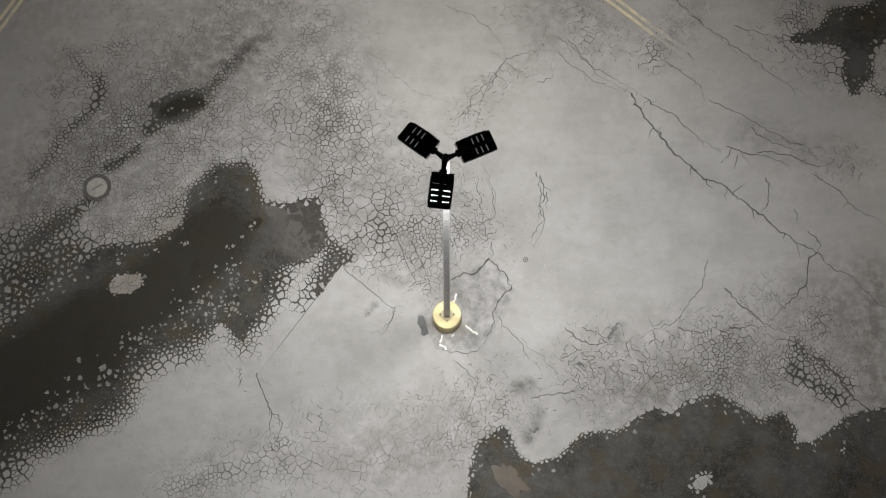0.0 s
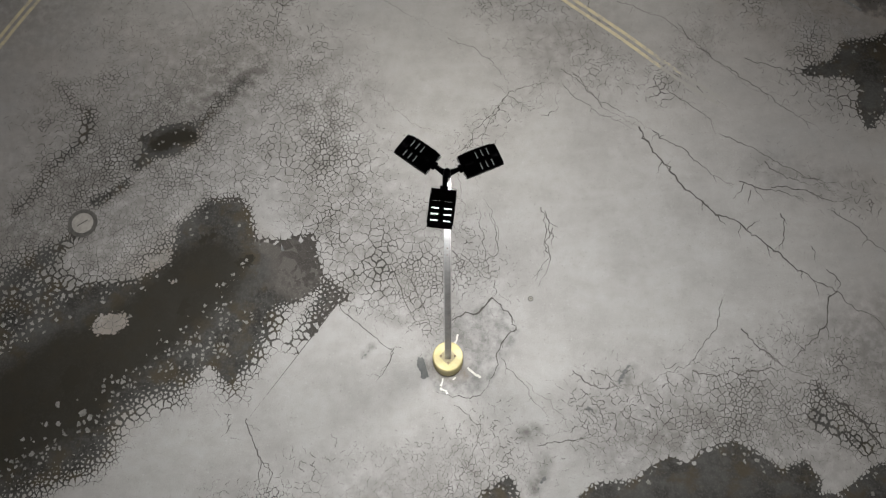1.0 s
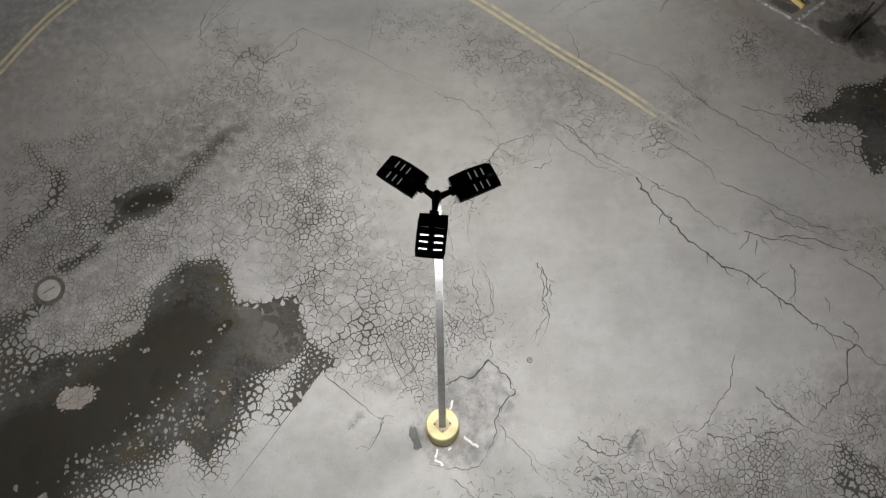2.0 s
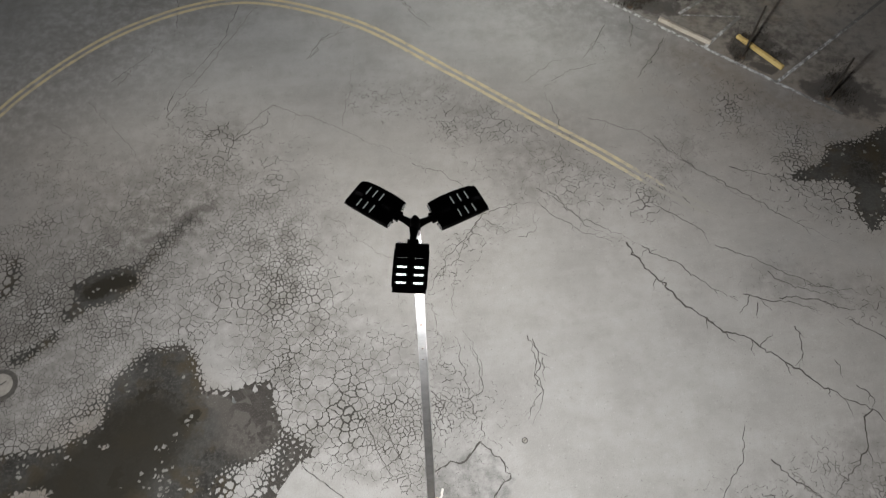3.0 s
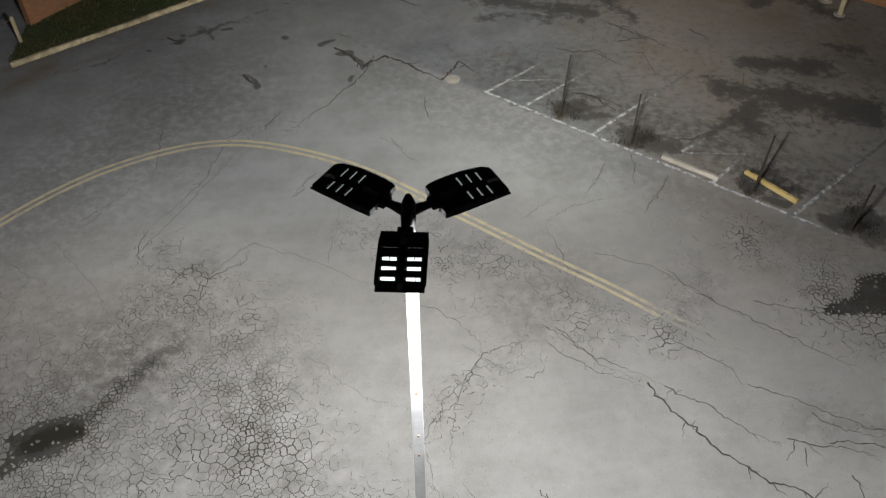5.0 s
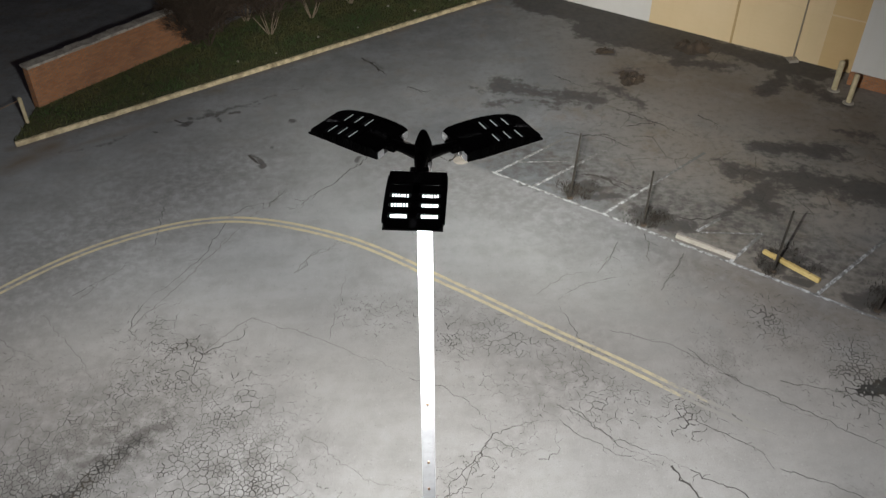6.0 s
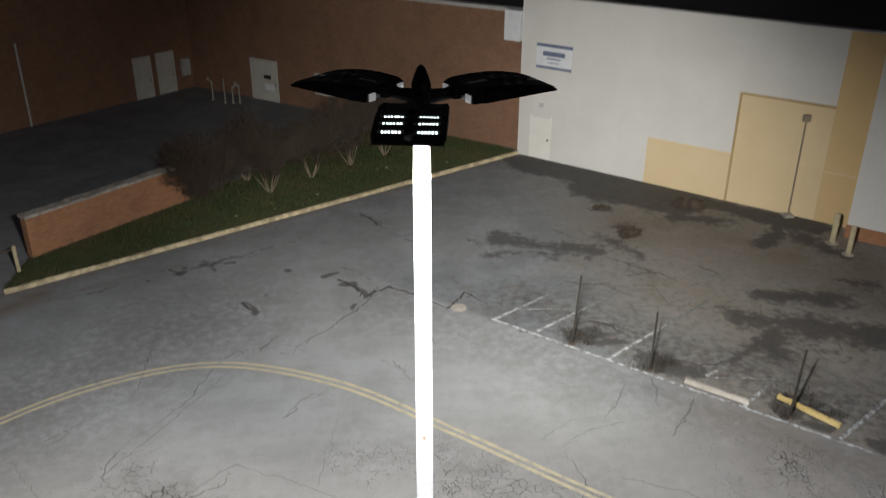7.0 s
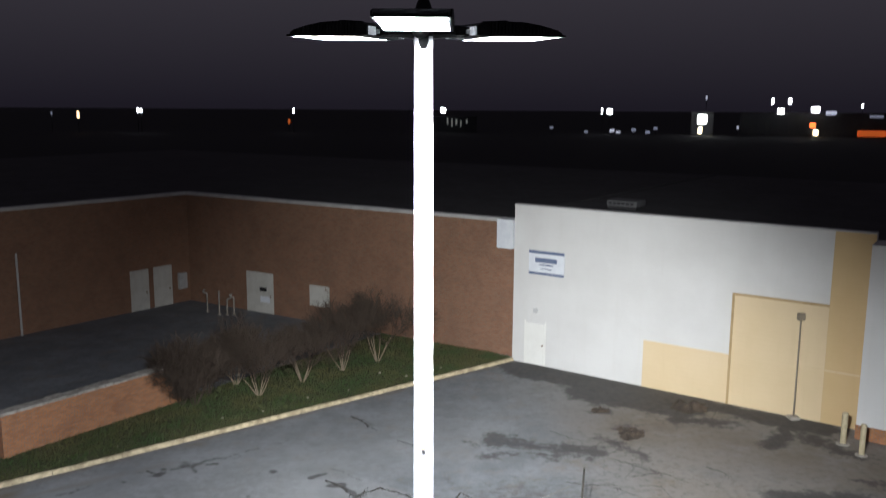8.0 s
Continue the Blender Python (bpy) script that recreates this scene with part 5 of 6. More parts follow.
mast = light_mast()


def lamp_head(glow, shift):
    """A flat LED shoebox head, its inner end at the origin's arm, reaching out along +x."""
    head = thing("lamp_head", turn(0, 0), "black flat LED lamp head on a short arm, lit underneath", "lamp head", "lamp heads of the mast")
    x0, x1, half = 0.224, 0.760, 0.165
    # tapered body in cross slices: a low arch, thin and drooping at the tip
    slices = [(x0, -0.094, -0.046), (0.254, -0.095, -0.030), (0.38, -0.092, -0.019), (0.50, -0.087, -0.019), (0.60, -0.083, -0.030), (0.70, -0.079, -0.050), (0.735, -0.0773, -0.0595), (0.751, -0.0764, -0.0640), (x1, -0.076, -0.067)]

    def levels(x):
        for s, e in zip(slices, slices[1:]):
            if x <= e[0] + 1e-6:
                k = (x - s[0]) / (e[0] - s[0])
                return s[1] + (e[1] - s[1]) * k, s[2] + (e[2] - s[2]) * k

    def slab(bm, ya, yb, xa, xb, top=True):
        rows = []
        for x in [xa] + [s[0] for s in slices if xa + 1e-4 < s[0] < xb - 1e-4] + [xb]:
            lo, hi = levels(x)
            if not top:
                hi = lo + 0.012
            # the two corners of the tip are rounded
            reach = half - 0.034 * max(0.0, (x - 0.70) / 0.06) ** 2.5
            a, b = max(-reach, min(reach, ya)), max(-reach, min(reach, yb))
            rows.append([bm.verts.new(v) for v in ((x, a, lo), (x, b, lo), (x, b, hi), (x, a, hi))])
        for a, b in zip(rows, rows[1:]):
            for k in range(4):
                bm.faces.new((a[k], b[k], b[(k + 1) % 4], a[(k + 1) % 4]))
        bm.faces.new(rows[0])
        bm.faces.new(rows[-1][::-1])

    slots = (0.400, *[x + shift for x in (0.474, 0.554, 0.636)])
    gap = 0.034
    bm = bmesh.new()
    slab(bm, -half, -half + 0.022, x0, x1)
    slab(bm, half - 0.022, half, x0, x1)
    slab(bm, -0.020, 0.020, x0, x1)
    ends = [x0, *[v for s in slots for v in (s, s + (gap if s > 0.41 else 0.006))], x1]
    for xa, xb in zip(ends[::2], ends[1::2]):
        slab(bm, -half + 0.022, half - 0.022, xa, xb)
    slab(bm, -half + 0.022, half - 0.022, slots[0], slots[-1] + gap, False)
    part("housing", bm, BLACK, head, "black finned housing with cooling slots")
    # lit diodes seen through the cooling slots
    rng = random.Random(12)
    for x in slots if shift > 0 else slots[1:]:
        count = 6
        top = levels(x)[1]
        near, deep = (0.003 if shift > 0 else 0.012, 0.030) if x > 0.41 else (0.0008, 0.005)
        wide = 0.0040 if x > 0.41 else 0.0020
        for y0, y1 in ((-0.132, -0.036), (0.036, 0.132)):
            for k in range(count):
                y = y0 + (y1 - y0) * (k + 0.5) / count + rng.uniform(-0.0008, 0.0008)
                part("diode", boxed(x + near, y - wide, top - deep, x + near + 2 * wide, y + wide, top - (0.006 if x > 0.41 and shift > 0 else 0.010 if x > 0.41 else 0.003)), glow if x > 0.41 else FAINT_SLOT, head)
    for y in (-0.150, 0.150):
        for k in range(12):
            part("cooling_fin", boxed(0.26 + k * 0.012, y - 0.013, -0.034, 0.265 + k * 0.012, y + 0.013, levels(0.26 + k * 0.012)[1] + 0.004), BLACK, head)
    bm = bmesh.new()
    under = pose(0.30, 0, -0.093, 0, -2.2, 0)          # the underside rises towards the tip
    box(bm, 0, -0.164, -0.006, 0.455, -0.152, 0.004, m=under)
    box(bm, 0, 0.152, -0.006, 0.455, 0.164, 0.004, m=under)
    box(bm, 0.444, -0.152, -0.006, 0.455, 0.152, 0.004, m=under)
    box(bm, 0, -0.152, -0.006, 0.010, 0.152, 0.004, m=under)
    part("lens_frame", bm, BLACK, head, "black frame round the lens")
    part("lens", boxed(0.011, -0.151, -0.005, 0.443, 0.151, -0.001, m=under), LENS, head, "glowing white lens panel")
    for side in (-1, 1):
        for k in range(20):
            x = 0.30 + k * 0.0205
            lo, hi = levels(x)
            part("edge_fin", boxed(x, side * 0.168 - 0.0035, lo + 0.004, x + 0.012, side * 0.168 + 0.0035, hi - 0.001), BLACK, head)
    for y in (-0.128, 0.128):
        part("end_cap", boxed(x0 - 0.012, y - 0.026, -0.092, x0 - 0.001, y + 0.026, -0.050, 0.003), BOX_END, head, "white end cap of the driver box, given a glow")
        part("latch", boxed(x0 - 0.022, y * 0.68 - 0.007, -0.082, x0 - 0.001, y * 0.68 + 0.007, -0.062, 0.002), STEEL, head, "small steel latch")
    bm = bmesh.new()
    tube(bm, (0.030, 0, -0.070), (0.13, 0, -0.068), 0.046, 0.034, 12)
    tube(bm, (0.13, 0, -0.068), (x0 + 0.01, 0, -0.066), 0.034, 0.031, 12)
    box(bm, x0 - 0.05, -0.055, -0.090, x0 + 0.002, 0.055, -0.044, 0.008)
    part("arm", bm, BLACK, head, "black slip-fit arm")
    return head


# diodes alike on all heads; glow strength stands in for the viewing angle
first, second = lamp_head(SLOT, 0.016), lamp_head(DIM_SLOT, -0.030)
first.matrix_world = turn(HUB.x - 0.012, HUB.y, HUB.z, HEAD_DIRECTIONS[0])
second.matrix_world = turn(HUB.x - 0.006, HUB.y, HUB.z, HEAD_DIRECTIONS[1])
copy_thing(second, turn(HUB.x - 0.006, HUB.y, HUB.z, HEAD_DIRECTIONS[2]))


# ---- round the mast ----
def patch_round_base():
    rng = random.Random(8)
    bm = bmesh.new()
    for dx, dy, ang, ln in ((0.30, 0.58, 70, 0.28), (-0.10, -0.62, 75, 0.22), (0.78, -0.36, -38, 0.45), (0.24, -0.52, 40, 0.10), (-0.05, -0.86, -40, 0.25)):
        c, s = math.cos(radians(ang)), math.sin(radians(ang))
        pts = ragged([(dx - c * ln / 2, dy - s * ln / 2), (dx + c * ln / 2, dy + s * ln / 2)], rng, 0.5)
        ribbon(bm, pts, 0.062, 0.006, False, rng=rng)
    return tagged(link_mesh("paint_remains", bm, PALE_PAINT), "scraps of white paint round the mast's base", "road marking", kind="stuff")


PALE_PAINT = worn("scrap_white_paint", (0.62, 0.60, 0.55), (0.50, 0.48, 0.43), 6.0, 0.85, dirt=0.5)
patch_round_base()


def round_cover(name, x, y, r, rim, face, label):
    ob = thing(name, turn(x, y), label, "manhole")
    part("rim", lathe(((r, 0.0), (r, 0.012), (r * 0.86, 0.014)), 40), rim, ob, "ring round the cover")
    part("cover", lathe(((r * 0.72, 0.0), (r * 0.72, 0.020), (r * 0.69, 0.024)), 40), face, ob, "round cover plate")
    part("grip", boxed(-r * 0.4, -0.012, 0.023, r * 0.4, 0.012, 0.030, 0.003, turn(0, 0, 0, 35)), rim, ob)
    return ob


def puddle(x, y, rx, ry, turned, seed):
    """A shallow muddy puddle with a ragged rim."""
    bm = bmesh.new()
    rim = []
    for k in range(72):
        a = k * math.tau / 72
        r = 0.78 + 0.42 * noise.noise((math.cos(a) * 1.6 + seed, math.sin(a) * 1.6, 0.4)) + 0.14 * noise.noise((math.cos(a) * 6, math.sin(a) * 6, seed))
        rim.append((math.cos(a) * r, math.sin(a) * r))
    outer = [bm.verts.new((u * rx, v * ry, 0.0)) for u, v in rim]
    inner = [bm.verts.new((u * rx * 0.93, v * ry * 0.93, 0.006)) for u, v in rim]
    for k in range(72):
        j = (k + 1) % 72
        bm.faces.new((outer[k], outer[j], inner[j], inner[k]))
    bm.faces.new(inner)
    ob = tagged(link_mesh("puddle", bm, PUDDLE), "small brown muddy puddle on dark asphalt", "puddle", kind="stuff")
    ob.matrix_world = turn(x, y, 0.003, turned)
    return ob


puddle(1.78, -4.57, 0.72, 0.42, -42, 5)


COVER_FACE = worn("iron_cover_face", (0.19, 0.175, 0.155), (0.25, 0.235, 0.21), 6.0, 0.8)
COVER_RIM = worn("tar_ring", (0.045, 0.042, 0.038), (0.075, 0.07, 0.062), 6.0, 0.9)
round_cover("manhole_cover", -10.5, 4.05, 0.43, COVER_RIM, COVER_FACE, "round manhole cover ringed with dark tar")
round_cover("valve_cap", 2.40, 1.72, 0.075, COVER_RIM, COVER_FACE, "tiny round valve cap set in the asphalt")
round_cover("drain_cover", 2.34, 20.2, 0.26, CONCRETE, CONCRETE, "small pale concrete drain cover in asphalt")


# ---- parking bays ----
def wheel_stop(a, b, mat, label):
    a, b = Vector(a), Vector(b)
    ln = (b - a).length
    ob = thing("wheel_stop", turn(*((a + b) / 2), 0, math.degrees(math.atan2(b.y - a.y, b.x - a.x))), label, "wheel stop", "wheel stops")
    bm = bmesh.new()
    prof = ((-0.085, 0.0), (-0.075, 0.07), (-0.045, 0.125), (0.045, 0.125), (0.075, 0.07), (0.085, 0.0))
    # knocked and chipped along its edges
    rng = random.Random(int(ln * 1000))
    steps = [-ln / 2, -ln / 2 + 0.03] + [-ln / 2 + ln * k / 18 for k in range(1, 18)] + [ln / 2 - 0.03, ln / 2]
    ends = []
    for x in steps:
        k = 0.9 if abs(x) > ln / 2 - 0.01 else 1.0
        bite = rng.uniform(0.012, 0.035) if rng.random() < 0.25 else rng.uniform(0, 0.005)
        ends.append([bm.verts.new((x + rng.uniform(-0.006, 0.006), y * k * (1 - bite * 3), z - (bite if z > 0.1 else 0))) for y, z in prof])
    for p, q in zip(ends, ends[1:]):
        for k in range(len(prof) - 1):
            bm.faces.new((p[k], q[k], q[k + 1], p[k + 1]))
        bm.faces.new((q[0], p[0], p[-1], q[-1]))
    bm.faces.new(ends[0])
    bm.faces.new(ends[-1][::-1])
    bmesh.ops.recalc_face_normals(bm, faces=bm.faces)
    part("block", bm, mat, ob)
    for x in (-ln * 0.32, ln * 0.32):
        bm = bmesh.new()
        tube(bm, (x, 0, 0.12), (x, 0, 0.134), 0.02, 0.02, 10)
        part("pin", bm, BOLT, ob, "rusted steel pin")
    return ob


wheel_stop((8.46, 15.42), (9.88, 14.24), CONCRETE, "bare pale concrete wheel stop at a bay")
wheel_stop((10.81, 14.49), (11.88, 13.02), STOP_YELLOW, "yellow painted concrete wheel stop, askew")


def stake(x, y, h, lean, seed):
    rng = random.Random(seed)
    ob = thing("stake", turn(x, y), "thin dark post standing in weeds at the bay line", "post", "posts along the bays")
    bm = bmesh.new()
    tube(bm, (0, 0, 0), (lean[0] * 0.5, lean[1] * 0.5, h * 0.5), 0.036, 0.033, 8)
    tube(bm, (lean[0] * 0.5, lean[1] * 0.5, h * 0.5), (*lean, h), 0.033, 0.030, 8)
    part("post", bm, POST, ob)
    part("collar", lathe(((0.11, 0.0), (0.10, 0.04), (0.05, 0.05)), 14), RUBBLE, ob, "small concrete footing")
    return ob


def weeds(x, y, r, seed, label="dry dark weeds round a post"):
    rng = random.Random(seed)
    bm = bmesh.new()
    clumps = [(rng.gauss(0, r * 0.7), rng.gauss(0, r * 0.5), rng.uniform(0.05, 0.20)) for _ in range(14)]
    for _ in range(1100):
        cx, cy, cr = rng.choice(clumps)
        px, py = rng.gauss(cx, cr), rng.gauss(cy, cr)
        b = rng.uniform(0, math.tau)
        ln, w = rng.uniform(0.03, 0.10), rng.uniform(0.004, 0.013)
        v = [bm.verts.new(q) for q in ((px - w * math.sin(b), py + w * math.cos(b), 0.0), (px + w * math.sin(b), py - w * math.cos(b), 0.0),
                                       (px + ln * math.cos(b), py + ln * math.sin(b), rng.uniform(0.02, 0.13)))]
        bm.faces.new(v)
    ob = tagged(link_mesh("weeds", bm, WEED), label, "weeds", kind="stuff")
    ob.matrix_world = turn(x, y, 0.002, rng.uniform(0, 360))
    return ob


for k, (x, y, h, lean) in enumerate(((5.64, 17.70, 2.35, (0.12, 0.02)), (7.62, 16.08, 1.95, (0.02, 0.02)), (10.75, 13.60, 2.1, (0.08, 0.02)), (12.95, 11.75, 1.7, (0.10, 0.02)))):
    stake(x, y, h, lean, k)
    weeds(x + 0.45, y + 0.35, 0.55, 20 + k)


# ---- kerb, grass, trees ----
KERB_A, KERB_B = Vector((-13.15, 22.25)), Vector((6.80, 35.65))


def kerb():
    d = (KERB_B - KERB_A)
    ob = thing("kerb", turn(KERB_A.x, KERB_A.y, 0, math.degrees(math.atan2(d.y, d.x))), "worn yellowish concrete kerb along the grass", "kerb", kind="structure")
    rng = random.Random(2)
    x, ln = 0.0, d.length
    while x < ln - 0.3:
        w = min(rng.uniform(1.6, 2.6), ln - x)
        bm = bmesh.new()
        # chipped along its edges: a profile swept in short uneven steps
        n = max(3, round(w / 0.13))
        top = 0.14 + rng.uniform(-0.012, 0.012)
        rows = []
        for k in range(n + 1):
            u = x + 0.012 + (w - 0.024) * k / n
            chip = rng.uniform(0.02, 0.07) if rng.random() < 0.22 else rng.uniform(0, 0.014)
            rows.append([bm.verts.new(p) for p in ((u, -0.085, 0), (u, -0.080 + chip * 0.5, top - 0.03 - chip), (u, -0.055 + chip, top + rng.uniform(-0.008, 0.008)), (u, 0.06, top + rng.uniform(-0.008, 0.008)), (u, 0.085, top - 0.03), (u, 0.085, 0))])
        for p, q in zip(rows, rows[1:]):
            for k in range(5):
                bm.faces.new((p[k], q[k], q[k + 1], p[k + 1]))
        bm.faces.new(rows[0])
        bm.faces.new(rows[-1][::-1])
        bmesh.ops.recalc_face_normals(bm, faces=bm.faces)
        part("kerb_stone", bm, KERB, ob)
        x += w
    return ob


kerb()
GRASS_SHAPE = (Vector((-13.2, 22.4)), Vector((6.65, 35.75)), Vector((6.0, 36.6)), Vector((0.4, 40.6)), Vector((-8.4, 30.6)), Vector((-13.2, 25.2)))


def inside(p, poly):
    hit = False
    for a, b in zip(poly, (*poly[1:], poly[0])):
        if (a.y > p.y) != (b.y > p.y) and p.x < a.x + (p.y - a.y) / (b.y - a.y) * (b.x - a.x):
            hit = not hit
    return hit


def grass():
    bm = bmesh.new()
    top = [bm.verts.new((p.x, p.y, 0.12)) for p in GRASS_SHAPE]
    low = [bm.verts.new((p.x, p.y, 0.0)) for p in GRASS_SHAPE]
    bm.faces.new(top)
    for k in range(len(top)):
        j = (k + 1) % len(top)
        bm.faces.new((low[k], low[j], top[j], top[k]))
    tagged(link_mesh("lawn", bm, SOIL), "narrow grass bank behind the kerb", "lawn", kind="structure")
    rng = random.Random(3)
    verts, faces = [], []
    while len(faces) < 34000:
        p = Vector((rng.uniform(-13.4, 6.7), rng.uniform(22.4, 40.6)))
        if not inside(p, GRASS_SHAPE):
            continue
        a, h, w = rng.uniform(0, math.tau), rng.uniform(0.04, 0.12), rng.uniform(0.012, 0.03)
        c, s = math.cos(a) * w, math.sin(a) * w
        lx, ly = rng.uniform(-0.08, 0.08), rng.uniform(-0.08, 0.08)
        i = len(verts)
        verts += [(p.x - c, p.y - s, 0.119), (p.x + c, p.y + s, 0.119), (p.x + lx, p.y + ly, 0.12 + h)]
        faces.append((i, i + 1, i + 2))
    me = bpy.data.meshes.new("grass_blades")
    me.from_pydata(verts, [], faces)
    me.materials.append(GRASS)
    tagged(new("grass_blades", me), "short green grass of the bank", "grass", kind="stuff")


grass()


def bare_tree(x, y, h, seed, spread_by=1.0, brown=False):
    """A many-stemmed bare tree: pale stems from one root, a haze of brown twigs above."""
    rng = random.Random(seed)
    ob = thing("bare_tree", turn(x, y, 0.11), "bare brown many-stemmed tree beside the brick wall" if brown else "bare many-stemmed tree with pale stems and brown twigs", "tree", "row of bare trees")
    stems, crown = bmesh.new(), bmesh.new()

    def bar(bm, a, b, ra, rb, sides):
        tube(bm, a, b, ra, rb, sides, False)

    def grow(p, d, ln, r, level):
        q = p
        pieces = 2 if level < 2 else 1
        for k in range(pieces):
            d = (d + Vector((rng.gauss(0, 0.10), rng.gauss(0, 0.10), rng.gauss(0.03, 0.06)))).normalized()
            e = q + d * ln / pieces
            bar(stems if level == 0 else crown, q, e, r * (1 - 0.25 * k), r * (1 - 0.25 * (k + 1)), 6 if level == 0 else 3)
            q = e
        if level == 4:
            return
        for _ in range((4, 4, 5, 7)[level]):
            n = (d + Vector((rng.gauss(0, 0.50), rng.gauss(0, 0.50), rng.gauss(0.08, 0.32)))).normalized()
            grow(p.lerp(q, rng.uniform(0.55, 1.0)), n, ln * rng.uniform(0.62, 0.90), max(r * 0.55, 0.0055), level + 1)

    for k in range(6):
        a = k * math.tau / 6 + rng.uniform(-0.3, 0.3)
        tilt = rng.uniform(0.22, 0.42) * spread_by
        d = Vector((math.cos(a) * tilt, math.sin(a) * tilt, 1)).normalized()
        grow(Vector((math.cos(a) * 0.07, math.sin(a) * 0.07, 0)), d, h * rng.uniform(0.125, 0.165), 0.028, 0)
    part("trunk", stems, TWIG if brown else BARK, ob, "cluster of brown stems" if brown else "cluster of pale smooth stems")
    part("crown", crown, TWIG, ob, "haze of fine brown twigs")
    return ob


for k, (x, y, h) in enumerate(((-7.5, 29.9, 5.7), (-5.0, 30.85, 6.0), (-3.3, 32.6, 6.0), (-1.55, 34.2, 6.7), (0.1, 35.5, 6.9), (-8.4, 31.2, 5.0), (-6.2, 32.4, 6.2), (-7.75, 30.55, 3.4), (-7.2, 31.3, 4.4))):
    bare_tree(x, y, h * 1.25, 40 + k, 1.55, k in (0, 5, 7, 8))


bare_tree(-8.05, 30.0, 2.3, 61, 1.9, True)


def litter():
    """Pale scraps lying on the grass and along the kerb."""
    rng = random.Random(14)
    for x, y in ((-4.6, 28.9), (-1.2, 31.3), (1.4, 33.0), (0.2, 33.6), (-6.1, 28.2), (3.1, 34.2), (-9.4, 25.6), (-2.9, 30.4)):
        s = rng.uniform(0.05, 0.09)
        bm = bmesh.new()
        bmesh.ops.create_icosphere(bm, subdivisions=1, radius=s)
        for v in bm.verts:
            v.co = Vector((v.co.x * rng.uniform(0.7, 1.3), v.co.y * rng.uniform(0.5, 1.1), (v.co.z + s) * 0.5))
        scrap = tagged(link_mesh("paper_scrap", bm, CONCRETE), "crumpled pale scrap lying on the grass", "litter", "litter on the grass")
        scrap.matrix_world = turn(x, y, 0.12, rng.uniform(0, 360))


litter()


# ---- free-standing brick wall ----
def screen_wall():
    a, b = Vector((-13.05, 24.85)), Vector((-8.75, 29.75))
    d = b - a
    ln = d.length
    ob = thing("brick_screen_wall", turn(a.x, a.y, 0, math.degrees(math.atan2(d.y, d.x))), "orange brick screen wall with a pale coping", "wall")
    # the far end slopes down to the grass
    bm = bmesh.new()
    sides = [[bm.verts.new((x, y, z)) for x, z in ((0, 0), (ln + 1.15, 0), (ln + 0.85, 0.35), (ln, 1.655), (0, 1.655))] for y in (0.0, 0.30)]
    bm.faces.new(sides[0])
    bm.faces.new(sides[1][::-1])
    for k in range(5):
        bm.faces.new((sides[0][k], sides[1][k], sides[1][(k + 1) % 5], sides[0][(k + 1) % 5]))
    part("brickwork", bm, BRICK_NEAR, ob, "orange brickwork with a sloping end")
    part("pier", boxed(-0.02, -0.03, 0, 0.42, 0.33, 1.66, 0.006), BRICK_NEAR, ob)
    rng = random.Random(9)
    x = -0.06
    while x < ln:
        w = min(0.62, ln + 0.05 - x)
        part("coping_stone", boxed(x + 0.006, -0.07, 1.66, x + w - 0.006, 0.42, 1.77 + rng.uniform(-0.02, 0.02), 0.02), CAP_STONE, ob)
        x += w
        if w < 0.3:
            break
    return ob


screen_wall()


def soil_heap(name, x, y, rx, ry, h, seed, mat, label, n=26):
    """A low uneven heap with loose lumps."""
    rng = random.Random(seed)
    bm = bmesh.new()
    grid = {}
    for i in range(n + 1):
        for j in range(n + 1):
            u, v = i / n * 2 - 1, j / n * 2 - 1
            a = math.atan2(v, u)
            edge = 0.72 + 0.45 * noise.noise((math.cos(a) * 1.7 + seed * 3.1, math.sin(a) * 1.7, 0.9))
            k = max(0.0, 1 - (u * u + v * v) / (edge * edge))
            z = h * k * (0.55 + 0.9 * noise.noise((u * 2.3 + seed, v * 2.3, 0.3))) + 0.05 * k * noise.noise((u * 9, v * 9, seed))
            grid[i, j] = bm.verts.new((u * rx, v * ry, max(z, 0) if k > 0 else -0.01))
    for i in range(n):
        for j in range(n):
            bm.faces.new((grid[i, j], grid[i + 1, j], grid[i + 1, j + 1], grid[i, j + 1]))
    for _ in range(16):
        a, d = rng.uniform(0, math.tau), rng.random() ** 0.5 * 0.8
        s = rng.uniform(0.02, 0.055)
        made = bmesh.ops.create_icosphere(bm, subdivisions=1, radius=s)["verts"]
        for v in made:
            v.co *= rng.uniform(0.7, 1.2)
        bmesh.ops.translate(bm, vec=(math.cos(a) * d * rx, math.sin(a) * d * ry, max(0.0, h * 0.5 * (1 - d)) + s * 0.4), verts=made)
    ob = tagged(link_mesh(name, bm, mat), label, "rubble heap")
    ob.matrix_world = turn(x, y, 0.003, rng.uniform(-20, 20))
    return ob


soil_heap("rubble_mound", 13.1, 28.5, 1.2, 0.8, 0.42, 3, RUBBLE, "brown heap of rubble and dirt by the wall")
soil_heap("rubble_mound", 9.7, 25.9, 0.75, 0.9, 0.14, 4, RUBBLE, "low brown heap of broken asphalt")
soil_heap("dirt_patch", 9.2, 28.4, 0.55, 0.4, 0.06, 5, RUBBLE, "thin patch of brown dirt on asphalt")


# ---- buildings ----
U_ANGLE = -39.9
HOUSE = turn(6.86, 35.6, 0, U_ANGLE)       # local x runs along the pale wall, local y into the building


CLEAN_DOOR = worn("clean_white_door_paint", (0.68, 0.67, 0.63), (0.72, 0.71, 0.67), 1.2, 0.6, dirt=0.06)


